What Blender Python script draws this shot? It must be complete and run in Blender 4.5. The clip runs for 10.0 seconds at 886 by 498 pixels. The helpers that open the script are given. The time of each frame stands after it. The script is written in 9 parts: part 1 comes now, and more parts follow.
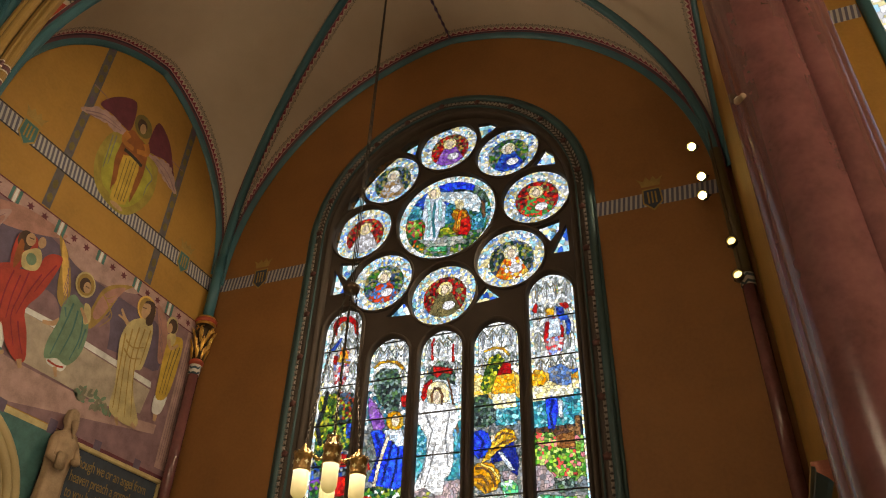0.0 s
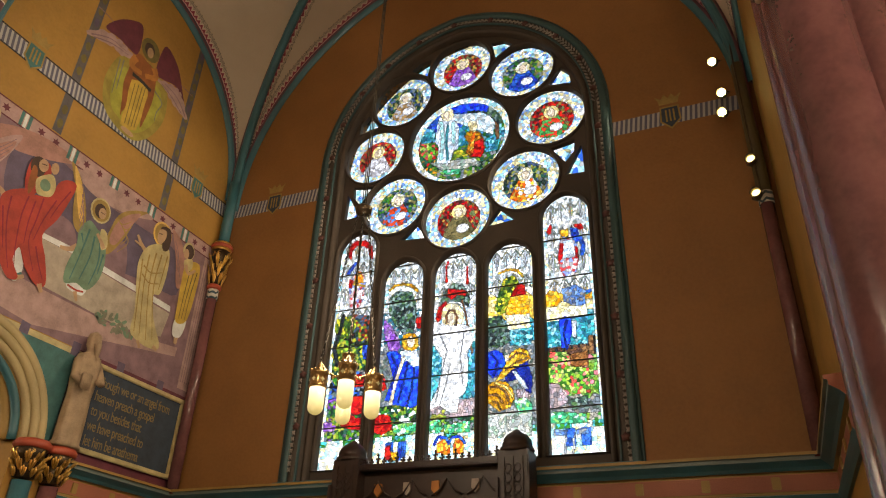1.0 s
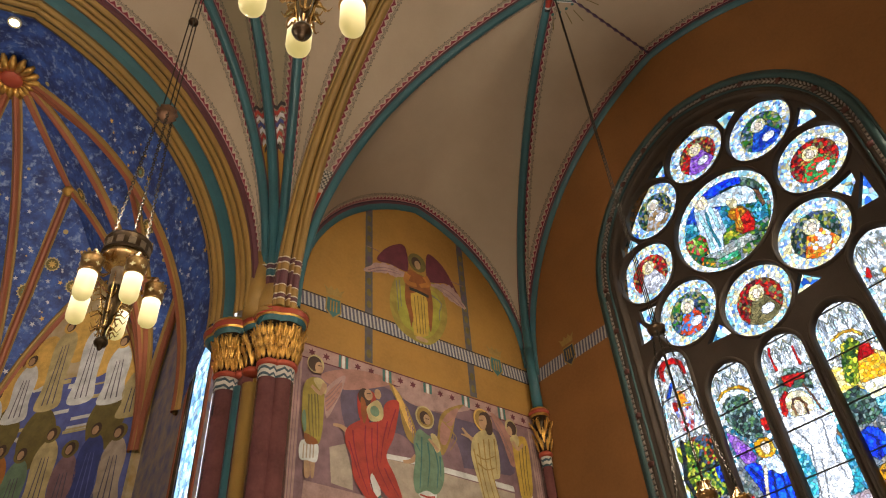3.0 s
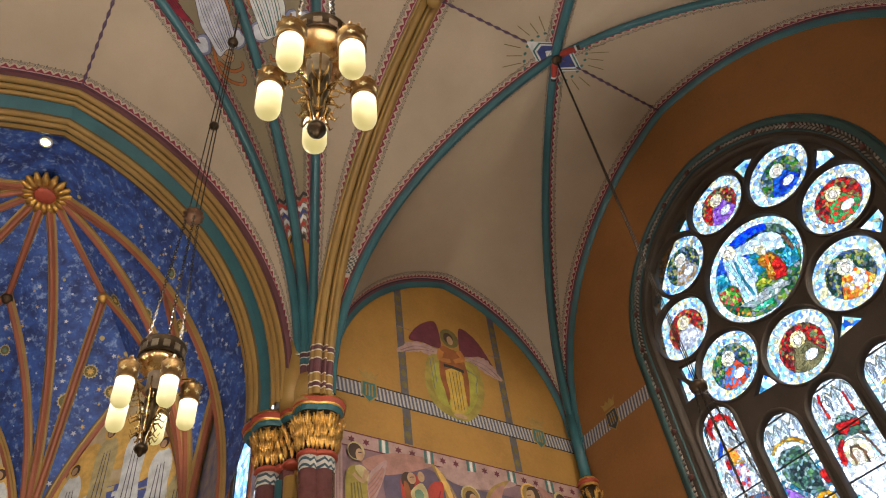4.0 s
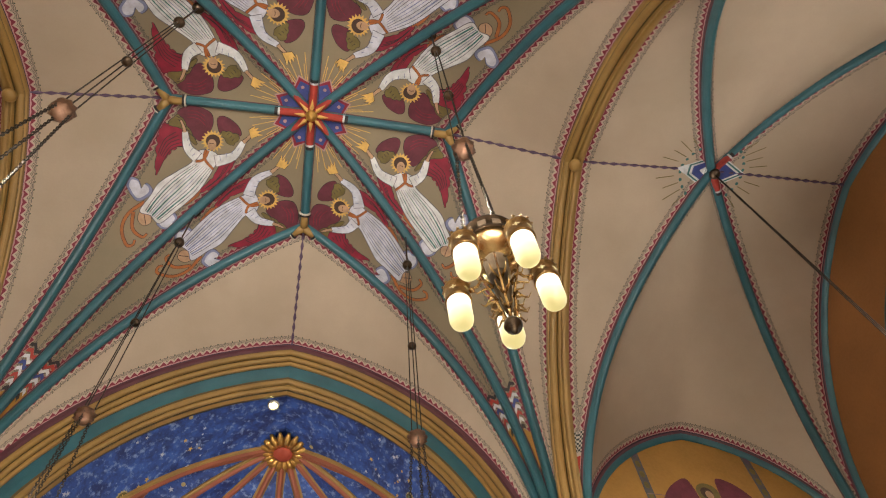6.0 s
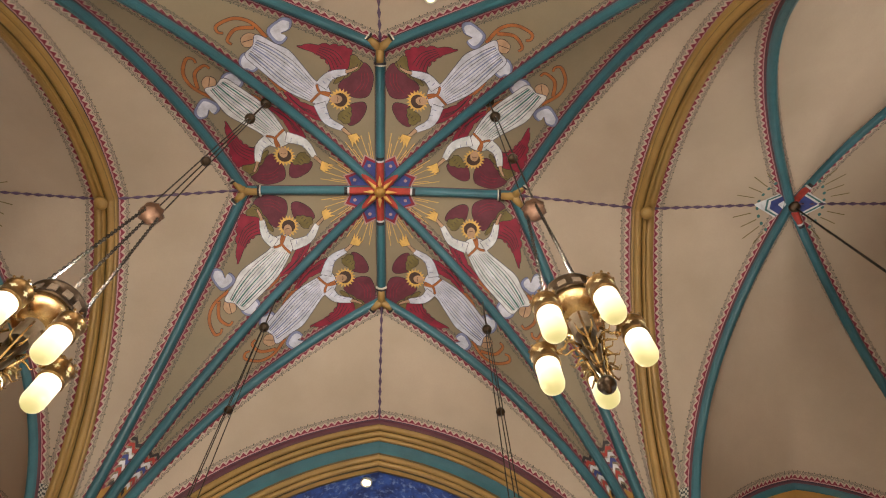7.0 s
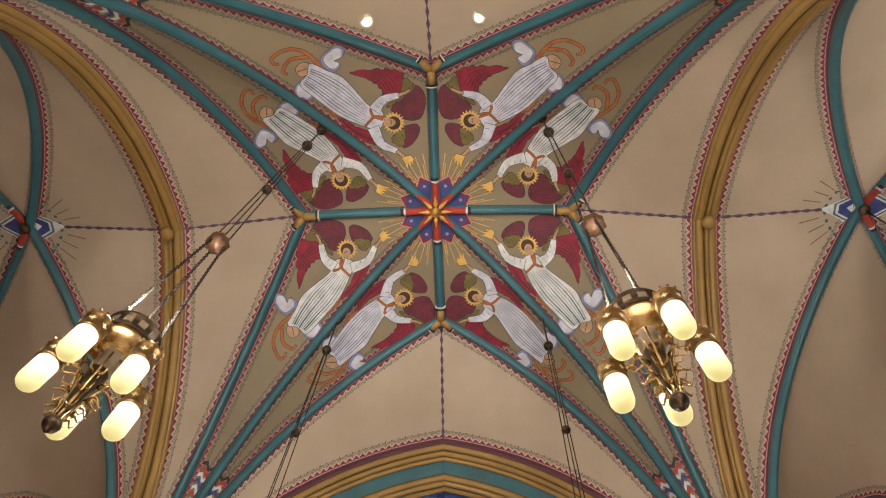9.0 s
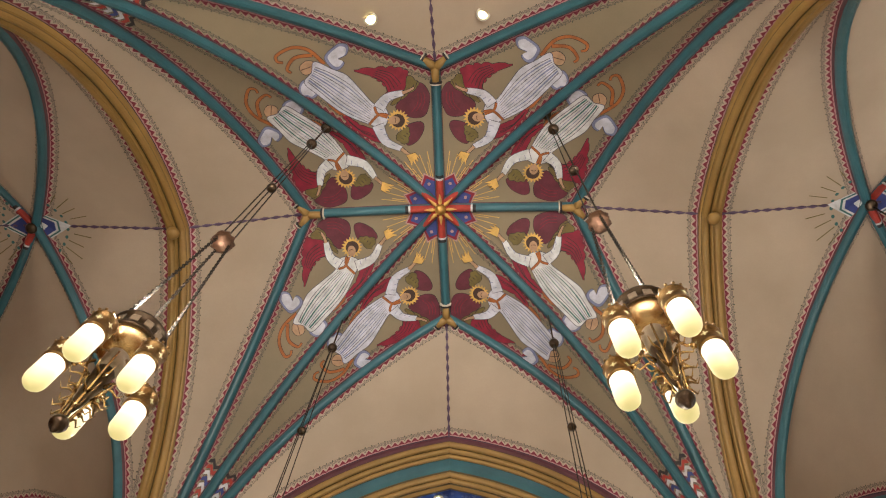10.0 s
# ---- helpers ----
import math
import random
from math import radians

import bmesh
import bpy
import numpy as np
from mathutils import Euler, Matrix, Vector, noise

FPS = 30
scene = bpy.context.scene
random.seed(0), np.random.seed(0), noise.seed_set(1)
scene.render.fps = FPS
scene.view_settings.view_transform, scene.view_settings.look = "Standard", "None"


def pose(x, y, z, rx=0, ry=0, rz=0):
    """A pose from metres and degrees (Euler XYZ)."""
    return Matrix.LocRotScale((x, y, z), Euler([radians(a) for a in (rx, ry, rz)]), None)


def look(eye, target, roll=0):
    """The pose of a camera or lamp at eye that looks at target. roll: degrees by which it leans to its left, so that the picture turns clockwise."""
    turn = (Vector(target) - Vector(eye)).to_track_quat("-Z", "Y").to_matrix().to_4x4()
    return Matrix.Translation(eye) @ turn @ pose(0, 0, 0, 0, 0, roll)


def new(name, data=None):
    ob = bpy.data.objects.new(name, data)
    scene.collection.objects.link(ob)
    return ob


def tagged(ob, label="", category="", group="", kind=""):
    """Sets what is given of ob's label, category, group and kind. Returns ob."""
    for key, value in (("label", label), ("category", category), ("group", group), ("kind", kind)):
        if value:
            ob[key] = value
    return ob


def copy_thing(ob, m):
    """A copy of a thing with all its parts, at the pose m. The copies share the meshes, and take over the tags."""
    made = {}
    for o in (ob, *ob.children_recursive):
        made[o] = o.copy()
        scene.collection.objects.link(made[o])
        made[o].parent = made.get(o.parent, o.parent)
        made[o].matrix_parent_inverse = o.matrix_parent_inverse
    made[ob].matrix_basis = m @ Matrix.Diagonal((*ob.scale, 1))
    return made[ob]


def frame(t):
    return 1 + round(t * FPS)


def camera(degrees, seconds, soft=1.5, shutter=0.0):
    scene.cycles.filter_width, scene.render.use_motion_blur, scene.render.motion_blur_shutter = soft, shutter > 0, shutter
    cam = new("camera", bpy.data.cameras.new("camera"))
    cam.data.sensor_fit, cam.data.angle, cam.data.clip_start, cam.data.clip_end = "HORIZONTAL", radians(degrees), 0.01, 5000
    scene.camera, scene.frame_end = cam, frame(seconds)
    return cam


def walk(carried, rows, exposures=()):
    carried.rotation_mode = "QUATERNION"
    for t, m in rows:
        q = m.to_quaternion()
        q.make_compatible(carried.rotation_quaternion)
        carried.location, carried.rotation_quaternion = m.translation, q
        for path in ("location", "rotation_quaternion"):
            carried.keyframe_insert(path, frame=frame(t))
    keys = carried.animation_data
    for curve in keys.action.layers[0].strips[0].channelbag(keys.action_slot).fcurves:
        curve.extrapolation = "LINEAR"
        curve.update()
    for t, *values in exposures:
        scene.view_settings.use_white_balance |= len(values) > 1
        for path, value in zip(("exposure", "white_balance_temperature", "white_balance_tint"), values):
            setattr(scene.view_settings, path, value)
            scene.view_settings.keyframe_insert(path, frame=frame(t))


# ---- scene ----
cam = camera(62.3, 10.0, soft=1.1)
PATH = [
    (0, (0.101, 0.227, 1.475), (1.614, 0.856, 2.622), 2.1),
    (0.5, (0.188, 0.242, 1.45), (1.74, 0.897, 2.528), 2.1),
    (1, (0.269, 0.215, 1.403), (1.862, 0.92, 2.385), 2.2),
    (1.5, (0.345, 0.205, 1.362), (1.932, 1.019, 2.267), 2.0),
    (2, (0.433, 0.263, 1.327), (1.783, 1.332, 2.345), 0.4),
    (2.5, (0.292, 0.22, 1.382), (1.399, 1.389, 2.568), -2.3),
    (4, (0.244, 0.082, 1.422), (1.087, 1.164, 2.877), -8.5),
    (4.5, (0.211, 0.076, 1.443), (0.953, 1.123, 2.976), -10.3),
    (5, (0.191, 0.06, 1.462), (0.765, 1.075, 3.087), -11.0),
    (5.5, (0.16, 0.052, 1.503), (0.562, 1.014, 3.209), -10.4),
    (6, (0.135, 0.066, 1.554), (0.402, 0.959, 3.324), -8.8),
    (7.5, (0.022, -0.013, 1.551), (0.015, 0.7, 3.42), 0.0),
    (8, (-0.001, -0.026, 1.553), (-0.051, 0.674, 3.427), 2.9),
    (8.5, (-0.009, -0.015, 1.552), (-0.084, 0.69, 3.422), 4.6),
    (9, (-0.006, -0.015, 1.543), (-0.094, 0.696, 3.41), 5.4),
    (9.5, (-0.009, -0.018, 1.546), (-0.105, 0.699, 3.41), 5.9),
    (10, (-0.004, -0.022, 1.554), (-0.106, 0.696, 3.418), 6.1),
]
EXPOSURES = [(0.0, 2.50, 8300, 10), (0.6, 2.78, 7900, 10), (1.2, 2.96, 7500, 9), (2.0, 2.91, 7100, 10), (2.6, 2.92, 7100, 10), (3.8, 3.05, 6300, 8), (4.5, 3.3, 6200, 8), (5.5, 3.45, 6100, 9), (7.3, 3.5, 6100, 9), (10.0, 3.5, 6100, 9)]
walk(cam, [(t, look(eye, target, roll)) for t, eye, target, roll in PATH], EXPOSURES)

# ---- light ----
world = bpy.data.worlds.new("sky")
scene.world = world
world.use_nodes = True
wn = world.node_tree
sky = wn.nodes.new("ShaderNodeTexSky")
sky.sky_type = 'NISHITA'
sky.sun_disc = False
sky.dust_density = 6.0
sky.sun_elevation, sky.sun_rotation = radians(42), radians(280)
paler = wn.nodes.new("ShaderNodeHueSaturation")     # thin high cloud
paler.inputs["Saturation"].default_value = 0.45
wn.links.new(sky.outputs[0], paler.inputs["Color"])
wn.links.new(paler.outputs[0], wn.nodes["Background"].inputs[0])
wn.nodes["Background"].inputs[1].default_value = 0.15


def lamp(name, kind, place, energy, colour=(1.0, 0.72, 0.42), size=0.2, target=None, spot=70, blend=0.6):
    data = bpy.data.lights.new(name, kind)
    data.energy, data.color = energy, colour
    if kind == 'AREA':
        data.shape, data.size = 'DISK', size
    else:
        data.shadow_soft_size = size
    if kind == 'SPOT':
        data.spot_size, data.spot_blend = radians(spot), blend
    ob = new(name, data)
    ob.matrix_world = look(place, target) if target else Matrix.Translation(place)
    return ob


WARM = (1.0, 0.86, 0.70)
sun = bpy.data.lights.new("sun", 'SUN')
sun.energy, sun.angle, sun.color = 2.5, radians(0.5), (1.0, 0.95, 0.86)
sun_ob = new("sun", sun)
sun_ob.matrix_world = look((20 * math.cos(radians(170)), 20 * math.sin(radians(170)), 18), (0, 0, 0))
for hx, hy, power in ((1.62, 3.3, 46), (-3.67, 3.4, 46), (1.69, 8.46, 26), (-3.65, 8.5, 26)):
    lamp("chandelier_light", 'POINT', (hx, hy, 8.75), power, WARM, 0.25)
lamp("transept_chandelier_light", 'POINT', (9.35, 5.72, 5.9), 18, WARM, 0.3)
# first is the corner-shaft bank; the other five are added fill without fixtures
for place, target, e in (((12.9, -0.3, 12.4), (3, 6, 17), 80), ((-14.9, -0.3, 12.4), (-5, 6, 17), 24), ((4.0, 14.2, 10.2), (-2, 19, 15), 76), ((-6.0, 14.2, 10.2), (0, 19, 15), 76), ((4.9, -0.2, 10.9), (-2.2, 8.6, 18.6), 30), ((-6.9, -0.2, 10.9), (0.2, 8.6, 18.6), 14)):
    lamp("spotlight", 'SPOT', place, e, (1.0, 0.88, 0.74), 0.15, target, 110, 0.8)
lamp("mural_beam", 'SPOT', (12.7, -0.2, 12.6), 290, (1.0, 0.86, 0.66), 0.2, (9.3, 12.4, 8.6), 62, 0.7)
# added fill from the pier, where no fixture stands
lamp("mural_beam", 'SPOT', (4.9, -0.1, 10.9), 105, (1.0, 0.86, 0.66), 0.2, (10.5, 12.4, 7.0), 60, 0.8)
# invented source that brightens the window wall from across the crossing
lamp("window_wall_fill", 'SPOT', (-6.6, 0.2, 10.9), 130, (1.0, 0.84, 0.62), 0.2, (13.4, 6.0, 9.0), 60, 0.8)
# fill light added in the unseen nave; no chandeliers hang there
for x in (1.6, -3.7):
    lamp("nave_fill_light", 'POINT', (x, -7.0, 8.0), 200, WARM, 0.3)
lamp("chapel_globe_light", 'POINT', (6.9, 14.5, 5.2), 14, WARM, 0.2)
# added uplight for a bright patch on the east bay vault, no lamp known
lamp("vault_fill_light", 'SPOT', (6.22, 12.15, 10.70), 200, (1.0, 0.88, 0.74), 0.02, (9.8, 2.2, 18.0), 52, 1.0)
# made-up pair that lifts the brightness round the central boss
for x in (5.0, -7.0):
    lamp("boss_fill_light", 'SPOT', (x, -0.1, 11.2), 115, (1.0, 0.88, 0.74), 0.1, (-1.0, 7.0, 19.4), 44, 1.0)
# more added uplights without fixtures, for the crossing and west bay vaults
lamp("vault_fill_light", 'SPOT', (-6.9, 0.1, 11.0), 110, (1.0, 0.88, 0.74), 0.1, (-2.2, 11.2, 18.0), 34, 1.0)
lamp("vault_fill_light", 'SPOT', (-8.0, 11.95, 10.74), 70, (1.0, 0.88, 0.74), 0.02, (-11.8, 2.2, 18.0), 48, 1.0)

# ---- materials ----
def mix_node(nt, fac, a, b, blend='MIX'):
    n = nt.nodes.new("ShaderNodeMix")
    n.data_type, n.blend_type = 'RGBA', blend
    for sock, v in ((n.inputs[0], fac), (n.inputs[6], a), (n.inputs[7], b)):
        if hasattr(v, "is_linked"):
            nt.links.new(v, sock)
        else:
            sock.default_value = v if isinstance(v, float) else (*v, 1.0)
    return n.outputs[2]


def tex(nt, kind, scale, coord, detail=4.0, rough=0.55):
    n = nt.nodes.new(kind)
    n.inputs["Scale"].default_value = scale
    if kind == "ShaderNodeTexNoise":
        n.inputs["Detail"].default_value, n.inputs["Roughness"].default_value = detail, rough
    nt.links.new(coord, n.inputs["Vector"])
    return n.outputs[0]


def ramp(nt, src, lo, hi):
    n = nt.nodes.new("ShaderNodeMapRange")
    n.inputs[1].default_value, n.inputs[2].default_value = lo, hi
    nt.links.new(src, n.inputs[0])
    return n.outputs[0]


def start_mat(name, rough=0.6, metal=0.0):
    m = bpy.data.materials.new(name)
    m.use_nodes = True
    nt = m.node_tree
    b = nt.nodes["Principled BSDF"]
    b.inputs["Roughness"].default_value, b.inputs["Metallic"].default_value = rough, metal
    coord = nt.nodes.new("ShaderNodeTexCoord").outputs["Object"]
    return m, nt, b, coord


def bumped(nt, b, height, strength, distance=0.01):
    n = nt.nodes.new("ShaderNodeBump")
    n.inputs["Strength"].default_value, n.inputs["Distance"].default_value = strength, distance
    nt.links.new(height, n.inputs["Height"])
    nt.links.new(n.outputs[0], b.inputs["Normal"])


def painted(name, colour, dark=0.7, rough=0.6, scale=1.2, grain=40.0, metal=0.0, bump=0.25, tint=None):
    """Paint, plaster or metal with large stains and a fine grain."""
    m, nt, b, coord = start_mat(name, rough, metal)
    big = ramp(nt, tex(nt, "ShaderNodeTexNoise", scale, coord), 0.35, 0.7)
    fine = ramp(nt, tex(nt, "ShaderNodeTexNoise", grain, coord, 3.0), 0.3, 0.75)
    low = tint or tuple(c * dark for c in colour)
    c = mix_node(nt, big, low, colour)
    c = mix_node(nt, mult(nt, fine, 0.25), c, tuple(min(1, v * 1.25 + 0.01) for v in colour))
    nt.links.new(c, b.inputs["Base Color"])
    if bump:
        bumped(nt, b, fine, bump)
    return m


def mult(nt, src, k):
    n = nt.nodes.new("ShaderNodeMath")
    n.operation = 'MULTIPLY'
    nt.links.new(src, n.inputs[0])
    n.inputs[1].default_value = k
    return n.outputs[0]


def math_node(nt, op, a, b=0.0):
    n = nt.nodes.new("ShaderNodeMath")
    n.operation = op
    for sock, v in zip(n.inputs, (a, b)):
        if hasattr(v, "is_linked"):
            nt.links.new(v, sock)
        else:
            sock.default_value = v
    return n.outputs[0]


def band(nt, v, lo, hi):
    return math_node(nt, 'MULTIPLY', math_node(nt, 'GREATER_THAN', v, lo), math_node(nt, 'LESS_THAN', v, hi))


def web_mat(name, colour, stain, kite=False):
    """Vault plaster with the painted border along every rib (UV: metres along, metres from the rib; Span: width of the web there)."""
    m, nt, b, coord = start_mat(name, 0.7)
    uv = nt.nodes.new("ShaderNodeUVMap")
    uv.uv_map = "UVMap"
    sep = nt.nodes.new("ShaderNodeSeparateXYZ")
    nt.links.new(uv.outputs[0], sep.inputs[0])
    u, v = sep.outputs[0], math_node(nt, 'ADD', sep.outputs[1], 0.022)
    span = nt.nodes.new("ShaderNodeUVMap")
    span.uv_map = "Span"
    sp = nt.nodes.new("ShaderNodeSeparateXYZ")
    nt.links.new(span.outputs[0], sp.inputs[0])
    world_z = nt.nodes.new("ShaderNodeSeparateXYZ")
    nt.links.new(coord, world_z.inputs[0])
    low = math_node(nt, 'LESS_THAN', world_z.outputs[2], 16.2 if kite else 15.2)
    big = ramp(nt, tex(nt, "ShaderNodeTexNoise", 0.5, coord), 0.35, 0.7)
    mid = ramp(nt, tex(nt, "ShaderNodeTexNoise", 3.0, coord, 5.0, 0.65), 0.35, 0.75)
    fine = tex(nt, "ShaderNodeTexNoise", 25.0, coord)
    c = mix_node(nt, big, stain, colour)
    c = mix_node(nt, mult(nt, mid, 0.10), c, tuple(k * 0.72 for k in colour))
    c = mix_node(nt, mult(nt, ramp(nt, fine, 0.3, 0.7), 0.12), c, (0.3, 0.24, 0.18))
    pitch = 0.20
    cell = math_node(nt, 'SUBTRACT', math_node(nt, 'FRACT', math_node(nt, 'DIVIDE', u, pitch)), 0.5)
    x = math_node(nt, 'MULTIPLY', math_node(nt, 'ABSOLUTE', cell), pitch)       # metres from the middle of a scallop
    away = math_node(nt, 'SQRT', math_node(nt, 'ADD', math_node(nt, 'POWER', x, 2.0), math_node(nt, 'POWER', math_node(nt, 'SUBTRACT', v, 0.215), 2.0)))
    side = math_node(nt, 'SUBTRACT', x, pitch / 2)
    dot = math_node(nt, 'SQRT', math_node(nt, 'ADD', math_node(nt, 'POWER', side, 2.0), math_node(nt, 'POWER', math_node(nt, 'SUBTRACT', v, 0.405), 2.0)))
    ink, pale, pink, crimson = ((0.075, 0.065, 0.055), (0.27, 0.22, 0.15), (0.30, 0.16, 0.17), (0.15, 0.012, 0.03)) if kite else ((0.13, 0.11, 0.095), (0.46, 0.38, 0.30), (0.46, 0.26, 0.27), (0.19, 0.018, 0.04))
    outer = math_node(nt, 'GREATER_THAN', v, 0.20)
    c = mix_node(nt, math_node(nt, 'LESS_THAN', dot, 0.020), c, (0.06, 0.07, 0.05))
    for hi, lo in ((0.186, 0.170), (0.158, 0.142), (0.130, 0.116)):
        c = mix_node(nt, math_node(nt, 'MULTIPLY', outer, math_node(nt, 'LESS_THAN', away, hi)), c, ink)
        c = mix_node(nt, math_node(nt, 'MULTIPLY', outer, math_node(nt, 'LESS_THAN', away, lo)), c, pale)
    wave = math_node(nt, 'MULTIPLY', math_node(nt, 'COSINE', math_node(nt, 'MULTIPLY', u, 6.28318 / pitch)), 0.008)
    slope = math_node(nt, 'ADD', v, math_node(nt, 'MULTIPLY', x, 0.95))
    c = mix_node(nt, math_node(nt, 'LESS_THAN', slope, 0.318), c, pink)
    c = mix_node(nt, math_node(nt, 'LESS_THAN', slope, 0.302), c, crimson)
    inner = math_node(nt, 'ADD', v, wave)
    c = mix_node(nt, math_node(nt, 'LESS_THAN', inner, 0.218), c, crimson)
    c = mix_node(nt, math_node(nt, 'LESS_THAN', inner, 0.204), c, pink)
    c = mix_node(nt, math_node(nt, 'LESS_THAN', v, 0.176), c, (0.05, 0.025, 0.05))
    # ornament in the narrow foot of the web
    room = math_node(nt, 'MULTIPLY', low, math_node(nt, 'GREATER_THAN', v, 0.17))
    if kite:
        c = mix_node(nt, math_node(nt, 'MULTIPLY', room, math_node(nt, 'LESS_THAN', sp.outputs[0], 0.62)), c, (0.30, 0.16, 0.025))
    else:
        check = math_node(nt, 'PINGPONG', math_node(nt, 'ADD', math_node(nt, 'FLOOR', math_node(nt, 'DIVIDE', u, 0.055)), math_node(nt, 'FLOOR', math_node(nt, 'DIVIDE', v, 0.055))), 1.0)
        here = math_node(nt, 'MULTIPLY', room, math_node(nt, 'LESS_THAN', sp.outputs[0], 0.66))
        c = mix_node(nt, here, c, (0.50, 0.46, 0.40))
        c = mix_node(nt, math_node(nt, 'MULTIPLY', here, math_node(nt, 'GREATER_THAN', check, 0.5)), c, (0.04, 0.05, 0.05))
        c = mix_node(nt, math_node(nt, 'MULTIPLY', room, math_node(nt, 'LESS_THAN', sp.outputs[0], 0.53)), c, (0.55, 0.47, 0.40))
        core = math_node(nt, 'MULTIPLY', math_node(nt, 'GREATER_THAN', v, 0.195), math_node(nt, 'LESS_THAN', sp.outputs[0], 0.51))
        c = mix_node(nt, math_node(nt, 'MULTIPLY', room, core), c, (0.42, 0.035, 0.02))
    nt.links.new(c, b.inputs["Base Color"])
    bumped(nt, b, mid, 0.10, 0.03)
    return m


M = {}
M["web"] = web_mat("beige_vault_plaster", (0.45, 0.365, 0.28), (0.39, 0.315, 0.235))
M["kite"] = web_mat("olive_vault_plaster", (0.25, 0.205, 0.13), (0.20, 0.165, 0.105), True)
M["teal"] = painted("teal_paint", (0.036, 0.132, 0.165), 0.72, 0.38)
M["ochre"] = painted("ochre_moulding_paint", (0.33, 0.20, 0.055), 0.75, 0.5)
M["olive"] = painted("olive_groove_paint", (0.10, 0.07, 0.025), 0.8, 0.6)
M["maroon"] = painted("maroon_paint", (0.12, 0.04, 0.055), 0.75, 0.5)
M["purple"] = painted("purple_marbled_shaft", (0.165, 0.064, 0.066), 0.6, 0.24, scale=2.5, grain=18, bump=0.08)
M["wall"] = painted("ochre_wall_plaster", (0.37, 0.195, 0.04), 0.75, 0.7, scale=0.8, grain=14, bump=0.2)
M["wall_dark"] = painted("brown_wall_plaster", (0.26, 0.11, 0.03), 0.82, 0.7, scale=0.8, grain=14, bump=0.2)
M["red"] = painted("red_paint", (0.36, 0.06, 0.03), 0.8, 0.5)
M["salmon"] = painted("salmon_paint", (0.34, 0.11, 0.065), 0.8, 0.6)
M["white"] = painted("cream_white_paint", (0.60, 0.55, 0.47), 0.85, 0.6)
M["gold"] = painted("aged_gilding", (0.75, 0.44, 0.12), 0.45, 0.32, scale=5, grain=60, metal=0.85)
M["brass"] = painted("polished_brass", (0.80, 0.56, 0.28), 0.6, 0.25, scale=9, grain=60, metal=1.0)
M["bronze"] = painted("dark_bronze", (0.10, 0.07, 0.045), 0.6, 0.35, scale=9, metal=0.9)
M["chain"] = painted("worn_steel_chain", (0.05, 0.042, 0.034), 0.6, 0.5, scale=9, metal=0.8)
M["stone_dark"] = painted("dark_tracery_stone", (0.065, 0.047, 0.036), 0.7, 0.7, scale=2, grain=30)
M["frame_dark"] = painted("carved_frame_paint", (0.36, 0.31, 0.28), 0.45, 0.6, scale=6, grain=40)
M["wood"] = painted("dark_carved_oak", (0.030, 0.013, 0.008), 0.6, 0.4, scale=6, grain=50)
M["blue"] = painted("blue_paint", (0.03, 0.05, 0.20), 0.75, 0.6)
M["floor"] = painted("stone_floor", (0.40, 0.36, 0.30), 0.75, 0.35, scale=1, grain=20)
M["plain"] = painted("plain_plaster", (0.36, 0.27, 0.17), 0.85, 0.75, scale=0.7)
M["black_band"] = painted("black_band_paint", (0.02, 0.016, 0.018), 0.8, 0.5)
M["statue"] = painted("statue_stone", (0.36, 0.25, 0.16), 0.6, 0.7, scale=4, grain=40)

# ---- building helpers ----
def mesh_ob(name, verts, faces, mats, parent=None, smooth=True, index=None, uvs=None, label=""):
    me = bpy.data.meshes.new(name)
    me.from_pydata([tuple(v) for v in verts], [], [tuple(f) for f in faces])
    for m in (mats if isinstance(mats, (list, tuple)) else [mats]):
        me.materials.append(m)
    if index is not None:
        me.polygons.foreach_set("material_index", index)
    if smooth:
        me.polygons.foreach_set("use_smooth", [True] * len(me.polygons))
    if uvs is not None:
        layer = me.uv_layers.new(name="UVMap")
        loops = np.empty(len(me.loops), dtype=np.int32)
        me.loops.foreach_get("vertex_index", loops)
        table = np.asarray(uvs, dtype=np.float32)[loops]
        layer.data.foreach_set("uv", table[:, :2].ravel())
        if table.shape[1] > 2:
            wide = me.uv_layers.new(name="Span")
            wide.data.foreach_set("uv", np.stack([table[:, 2], table[:, 0]], 1).ravel())
    me.update()
    ob = new(name, me)
    if parent:
        ob.parent = parent
    return tagged(ob, label) if label else ob


def part(name, bm, material, parent, label="", smooth=False):
    me = bpy.data.meshes.new(name)
    bm.to_mesh(me)
    bm.free()
    for m in (material if isinstance(material, (list, tuple)) else [material]):
        me.materials.append(m)
    if smooth:
        me.polygons.foreach_set("use_smooth", [True] * len(me.polygons))
    ob = new(name, me)
    if parent:
        ob.parent = parent
    return tagged(ob, label) if label else ob


def structure(ob, label, category):
    return tagged(ob, label, category, kind="structure")


def holder(name, place=(0, 0, 0)):
    ob = new(name)
    ob.location = place
    return ob


def box(bm, lo, hi, bevel=0.0):
    r = bmesh.ops.create_cube(bm, size=1.0)
    vs = r["verts"]
    for v in vs:
        v.co = Vector([lo[i] + (v.co[i] + 0.5) * (hi[i] - lo[i]) for i in range(3)])
    if bevel:
        es = list({e for v in vs for e in v.link_edges})
        bmesh.ops.bevel(bm, geom=es, offset=bevel, segments=2, affect='EDGES')
    return bm


def box_part(name, lo, hi, mat, parent=None, bevel=0.01, label=""):
    return part(name, box(bmesh.new(), lo, hi, bevel), mat, parent, label)


